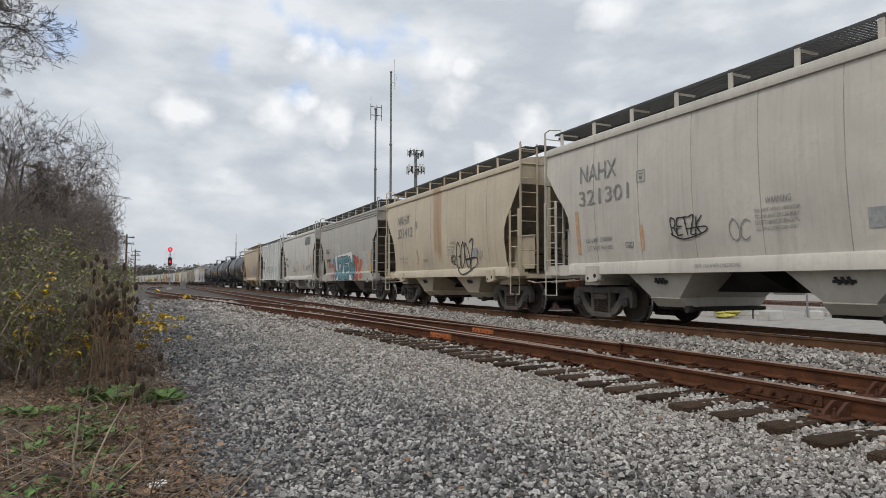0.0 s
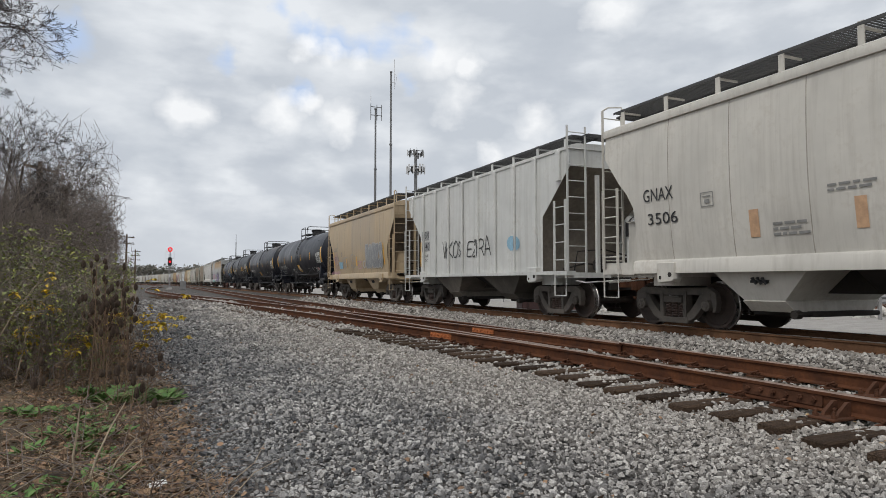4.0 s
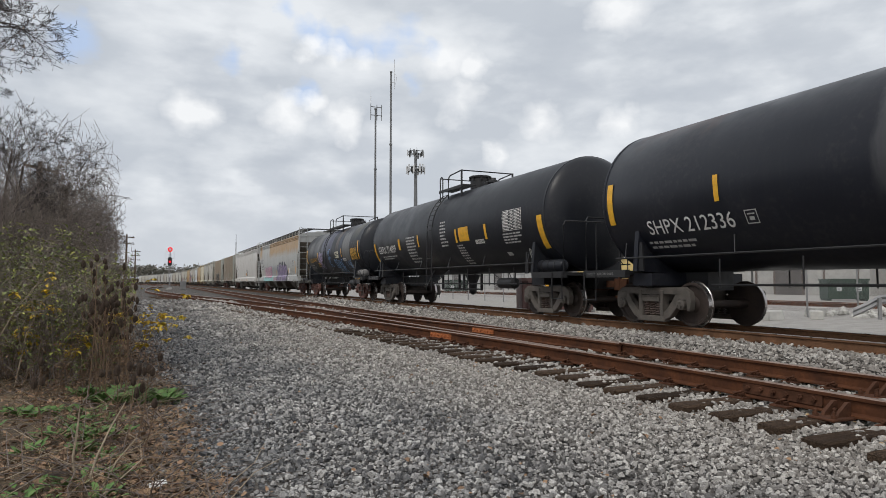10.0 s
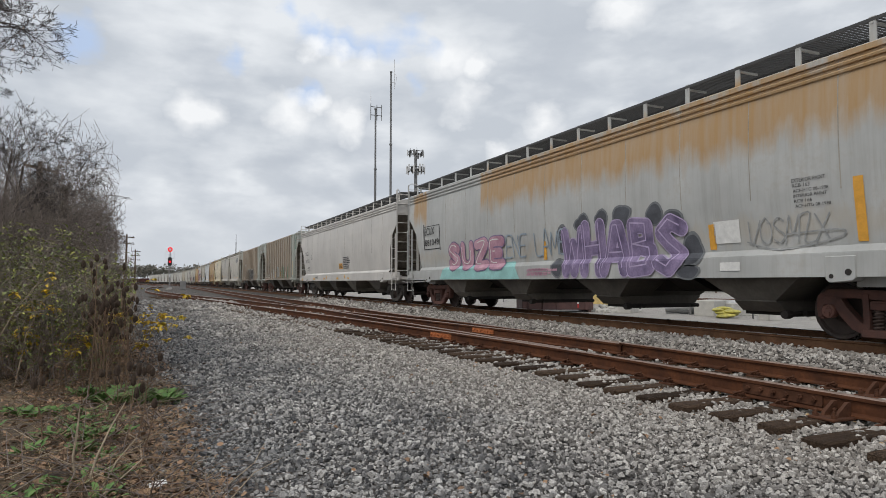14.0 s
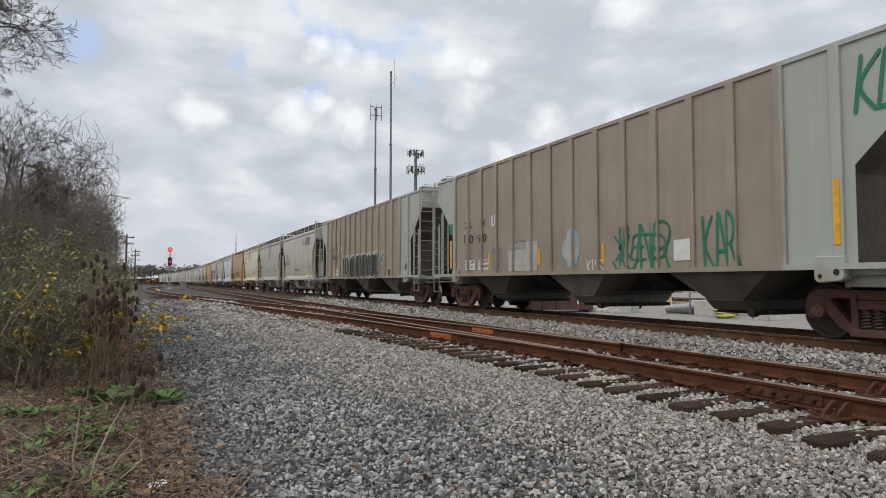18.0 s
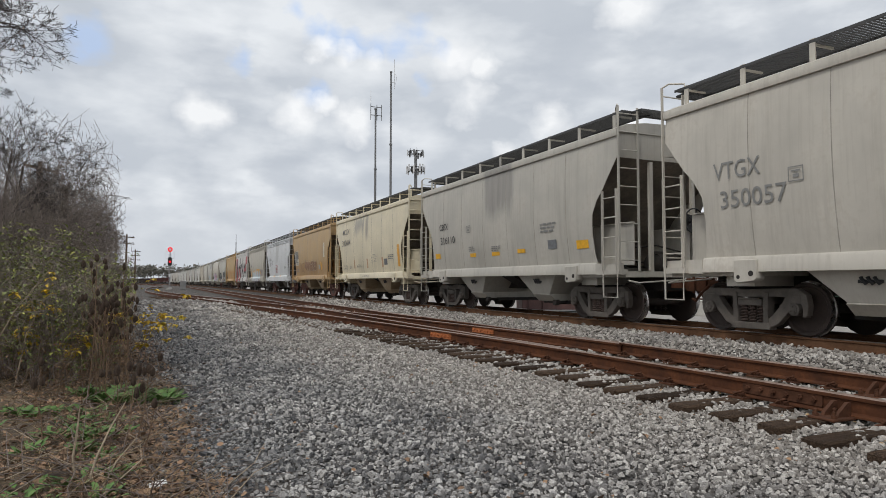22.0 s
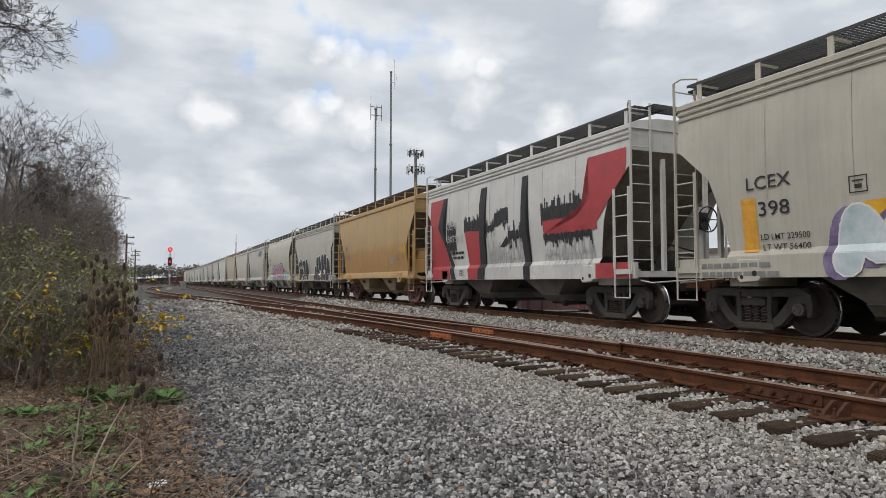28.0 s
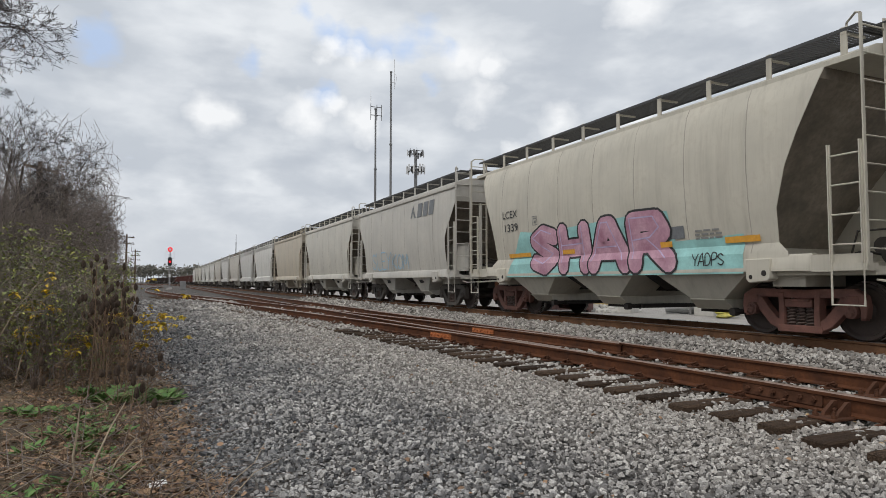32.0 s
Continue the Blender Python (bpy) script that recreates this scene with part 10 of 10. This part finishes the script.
piece(19, 2.62, -2.72, 0.98, 2.04, "MARA", PURPLE_PAINT, PURPLE_PAINT, 111, 0.42, 0.05, None, -0.04, 0.014)
piece(19, 2.48, -2.80, 1.00, 2.10, "MARA", ICE_PAINT, WHITE, 111, 0.42, 0.03, None, -0.04, 0.034)
tag(19, -2.78, -4.2, 1.86, 2.12, "AMESH", PURPLE_PAINT, 113, 0.045)
tag(19, -3.1, -3.6, 1.5, 1.72, "C9", PINK_PAINT, 114, 0.035)
# the white, red and black car: broad bands with brushed, dripping edges
shape(20, [(5.28, 3.82), (4.12, 3.82), (4.62, 2.83), (4.05, 2.2), (3.55, 1.0), (5.32, 1.0), (5.3, 1.45)], RED_PAINT)
shape(20, [(4.12, 3.82), (3.82, 3.82), (4.27, 2.88), (3.72, 2.0), (3.12, 1.0), (3.5, 1.0), (4.0, 2.1), (4.62, 2.83)], INK, 0.014)
drips(20, 3.85, 3.15, 2.0, 2.85, INK, 201, 0.3, 0.4, 0.04)
shape(20, [(2.45, 2.56), (1.40, 2.50), (1.45, 1.5), (1.58, 1.0), (2.20, 1.0), (2.27, 1.52)], RED_PAINT, 0.014)
drips(20, 2.50, 1.38, 2.52, 2.92, INK, 202, 0.2, 0.1)
shape(20, [(1.40, 3.3), (1.28, 3.82), (0.90, 3.82), (1.05, 3.0), (1.15, 2.3), (1.08, 1.5), (1.08, 1.0), (1.55, 1.0), (1.50, 1.5), (1.42, 2.45)], INK, 0.015)
drips(20, 1.0, 0.45, 2.45, 2.7, INK, 203, 0.3, 0.35, 0.04)
shape(20, [(0.42, 2.92), (-0.05, 3.06), (-0.40, 3.05), (-0.40, 2.85), (0.1, 2.6), (0.5, 2.55)], INK, 0.015)
drips(20, 0.42, -0.4, 2.72, 3.0, INK, 204, 0.14, 0.3, 0.04)
shape(20, [(0.15, 1.95), (-0.30, 2.25), (-0.40, 2.05), (-0.1, 1.93)], INK, 0.015)
drips(20, -0.36, -1.15, 2.15, 2.45, INK, 205, 0.3, 0.3, 0.04)
drips(20, 0.9, -1.2, 1.55, 1.72, GREY_FAINT, 206, 0.7, 0.3, 0.02, 0.011)
shape(20, [(-1.18, 3.82), (-1.48, 3.82), (-1.33, 2.6), (-1.42, 1.8), (-1.56, 1.0), (-1.24, 1.0), (-1.14, 1.8), (-1.08, 2.5)], INK, 0.015)
drips(20, -2.12, -4.2, 2.45, 2.92, INK, 207, 0.3, 0.1, 0.05)
shape(20, [(-2.2, 2.50), (-3.72, 2.50), (-4.22, 2.88), (-4.4, 2.88), (-4.45, 2.14), (-2.22, 2.14)], RED_PAINT, 0.019)
shape(20, [(-4.15, 3.82), (-5.5, 3.82), (-5.5, 3.3), (-4.55, 2.4), (-4.3, 2.2), (-3.86, 2.55), (-4.22, 2.9)], RED_PAINT, 0.017)
drips(20, -2.2, -4.25, 2.0, 2.14, INK, 208, 0.05, 0.25, 0.05, 0.021)
drips(20, -2.2, -4.3, 1.6, 1.75, GREY_FAINT, 209, 0.5, 0.35, 0.02, 0.011)
patch(20, -4.40, -5.66, 1.0, 1.34, RED_PAINT)
lettering(20, 3.82, 3.02, 2.69, 2.94, 'CEFX', WHITE_FADED, 0.03)
lettering(20, 3.78, 2.62, 2.26, 2.48, '307593', WHITE_FADED, 0.03)
# black bubble letters with white rims
piece(22, 4.3, 2.95, 1.02, 2.58, "S", INK, WHITE, 121, 0.62, 0.06, None, -0.1, 0.012)
piece(22, 2.95, 2.05, 1.02, 2.42, "T", INK, WHITE, 122, 0.52, 0.06, None, -0.1, 0.018)
piece(22, 2.25, 1.15, 1.02, 2.46, "A", INK, WHITE, 123, 0.50, 0.06, None, -0.1, 0.024)
for k, (a, b, z) in enumerate(((-0.55, -1.35, 1.92), (-0.98, -1.85, 2.48), (-1.74, -2.52, 2.52), (-2.36, -3.28, 2.60), (-3.10, -3.90, 2.62), (-3.80, -4.55, 2.36))):
    fat_shape(22, a, b, 1.0, z, INK, WHITE, k)
shape(22, [(-1.85, 1.62), (-2.35, 1.62), (-2.2, 1.32), (-1.95, 1.34)], WHITE, 0.032)
shape(22, [(-2.85, 1.66), (-3.4, 1.66), (-3.3, 1.42), (-2.95, 1.44)], WHITE, 0.032)
tag(22, -3.70, -3.98, 1.10, 1.24, "21", WHITE, 125, 0.022)
tag(22, 2.62, 2.32, 1.10, 1.22, "CES", WHITE, 126, 0.018)
lettering(22, 4.15, 3.28, 2.24, 2.46, 'CEFX', WHITE, 0.04)
lettering(22, 4.06, 2.78, 1.82, 2.06, '303430', WHITE, 0.04)
shape(23, [(4.1, 1.05), (3.25, 2.30), (2.3, 2.2), (-1.2, 2.32), (-2.35, 2.32), (-2.5, 1.7), (-4.1, 1.75), (-4.1, 1.06)], TEAL_PALE, 0.010)
piece(23, 2.75, -2.45, 1.10, 2.42, "SHAR", PINK_PAINT, INK, 131, 0.42, 0.05, LILAC_PAINT, -0.16, 0.013, True)
for a, b in ((-3.71, -4.44), (-2.10, -2.42), (3.96, 2.80), (1.3, 0.8)):
    patch(23, a, b, 1.60, 1.71, ORANGE_MARK, 0.034)
tag(23, -2.95, -3.70, 1.22, 1.44, "YADPS", INK, 133, 0.022)
tag(24, 3.6, 1.0, 1.47, 2.25, "SLEY", SKY_PAINT, 141, 0.05)
tag(24, 0.9, -1.1, 1.47, 2.1, "KOM", SKY_PAINT, 142, 0.05)
# company marks: a chevron of blocks and slanted bars
for i, y0, y1, n in ((3, -2.61, -4.22, 4), (14, -2.65, -4.16, 3), (24, -2.18, -3.9, 3)):
    slant_blocks(i, y0, y1, 3.40, 3.93, GREY_DARK, n)
for i, y in ((14, -2.1), (24, -1.75)):
    shape(i, [(y + 0.28, 3.42), (y + 0.02, 3.92), (y - 0.06, 3.80), (y + 0.14, 3.42)], GREY_DARK)
    shape(i, [(y - 0.08, 3.72), (y - 0.30, 3.42), (y - 0.16, 3.40), (y - 0.02, 3.60)], GREY_DARK)


lettering(16, 4.30, 3.62, 1.72, 1.81, 'LD LMT 233100', INK_PALE)
lettering(16, 4.30, 3.62, 1.58, 1.67, 'LT WT 52900', INK_PALE)
ring_box(16, 3.05, 2.80, 1.62, 1.76, INK_PALE)
lettering(16, 0.75, -0.30, 1.18, 1.25, 'VENT CAR WHEN UNLOADING', INK_PALE)
lettering(0, 0.75, -0.30, 1.18, 1.25, 'VENT CAR WHEN UNLOADING', INK_PALE)


def motions():
    for car, s in train:
        walk(car, [(t, car_pose(s - travelled(t))) for t in range(0, 33)])
    # wheels roll: all front axles turn alike, and all rear axles
    for side in (-1, 1):
        mine = [o for car, s in train for tr in car.children if tr.name.startswith("truck") for o in tr.children if o.name.startswith("wheelset") and o.location.y * side > 0]
        first = mine[0]
        walk(first, [(k / 15, pose(0, side * 0.889, WHEEL_R, math.degrees(travelled(k / 15) / WHEEL_R) % 360)) for k in range(0, 481)])
        for o in mine[1:]:
            o.rotation_mode = "QUATERNION"
            keys = o.animation_data_create()
            keys.action = first.animation_data.action
            keys.action_slot = first.animation_data.action_slot
    walk(cloud_deck, [(0.0, pose(0, 0, 0, 0, 0, 0.0)), (32.0, pose(0, 0, 0, 0, 0, -2.4))])


motions()
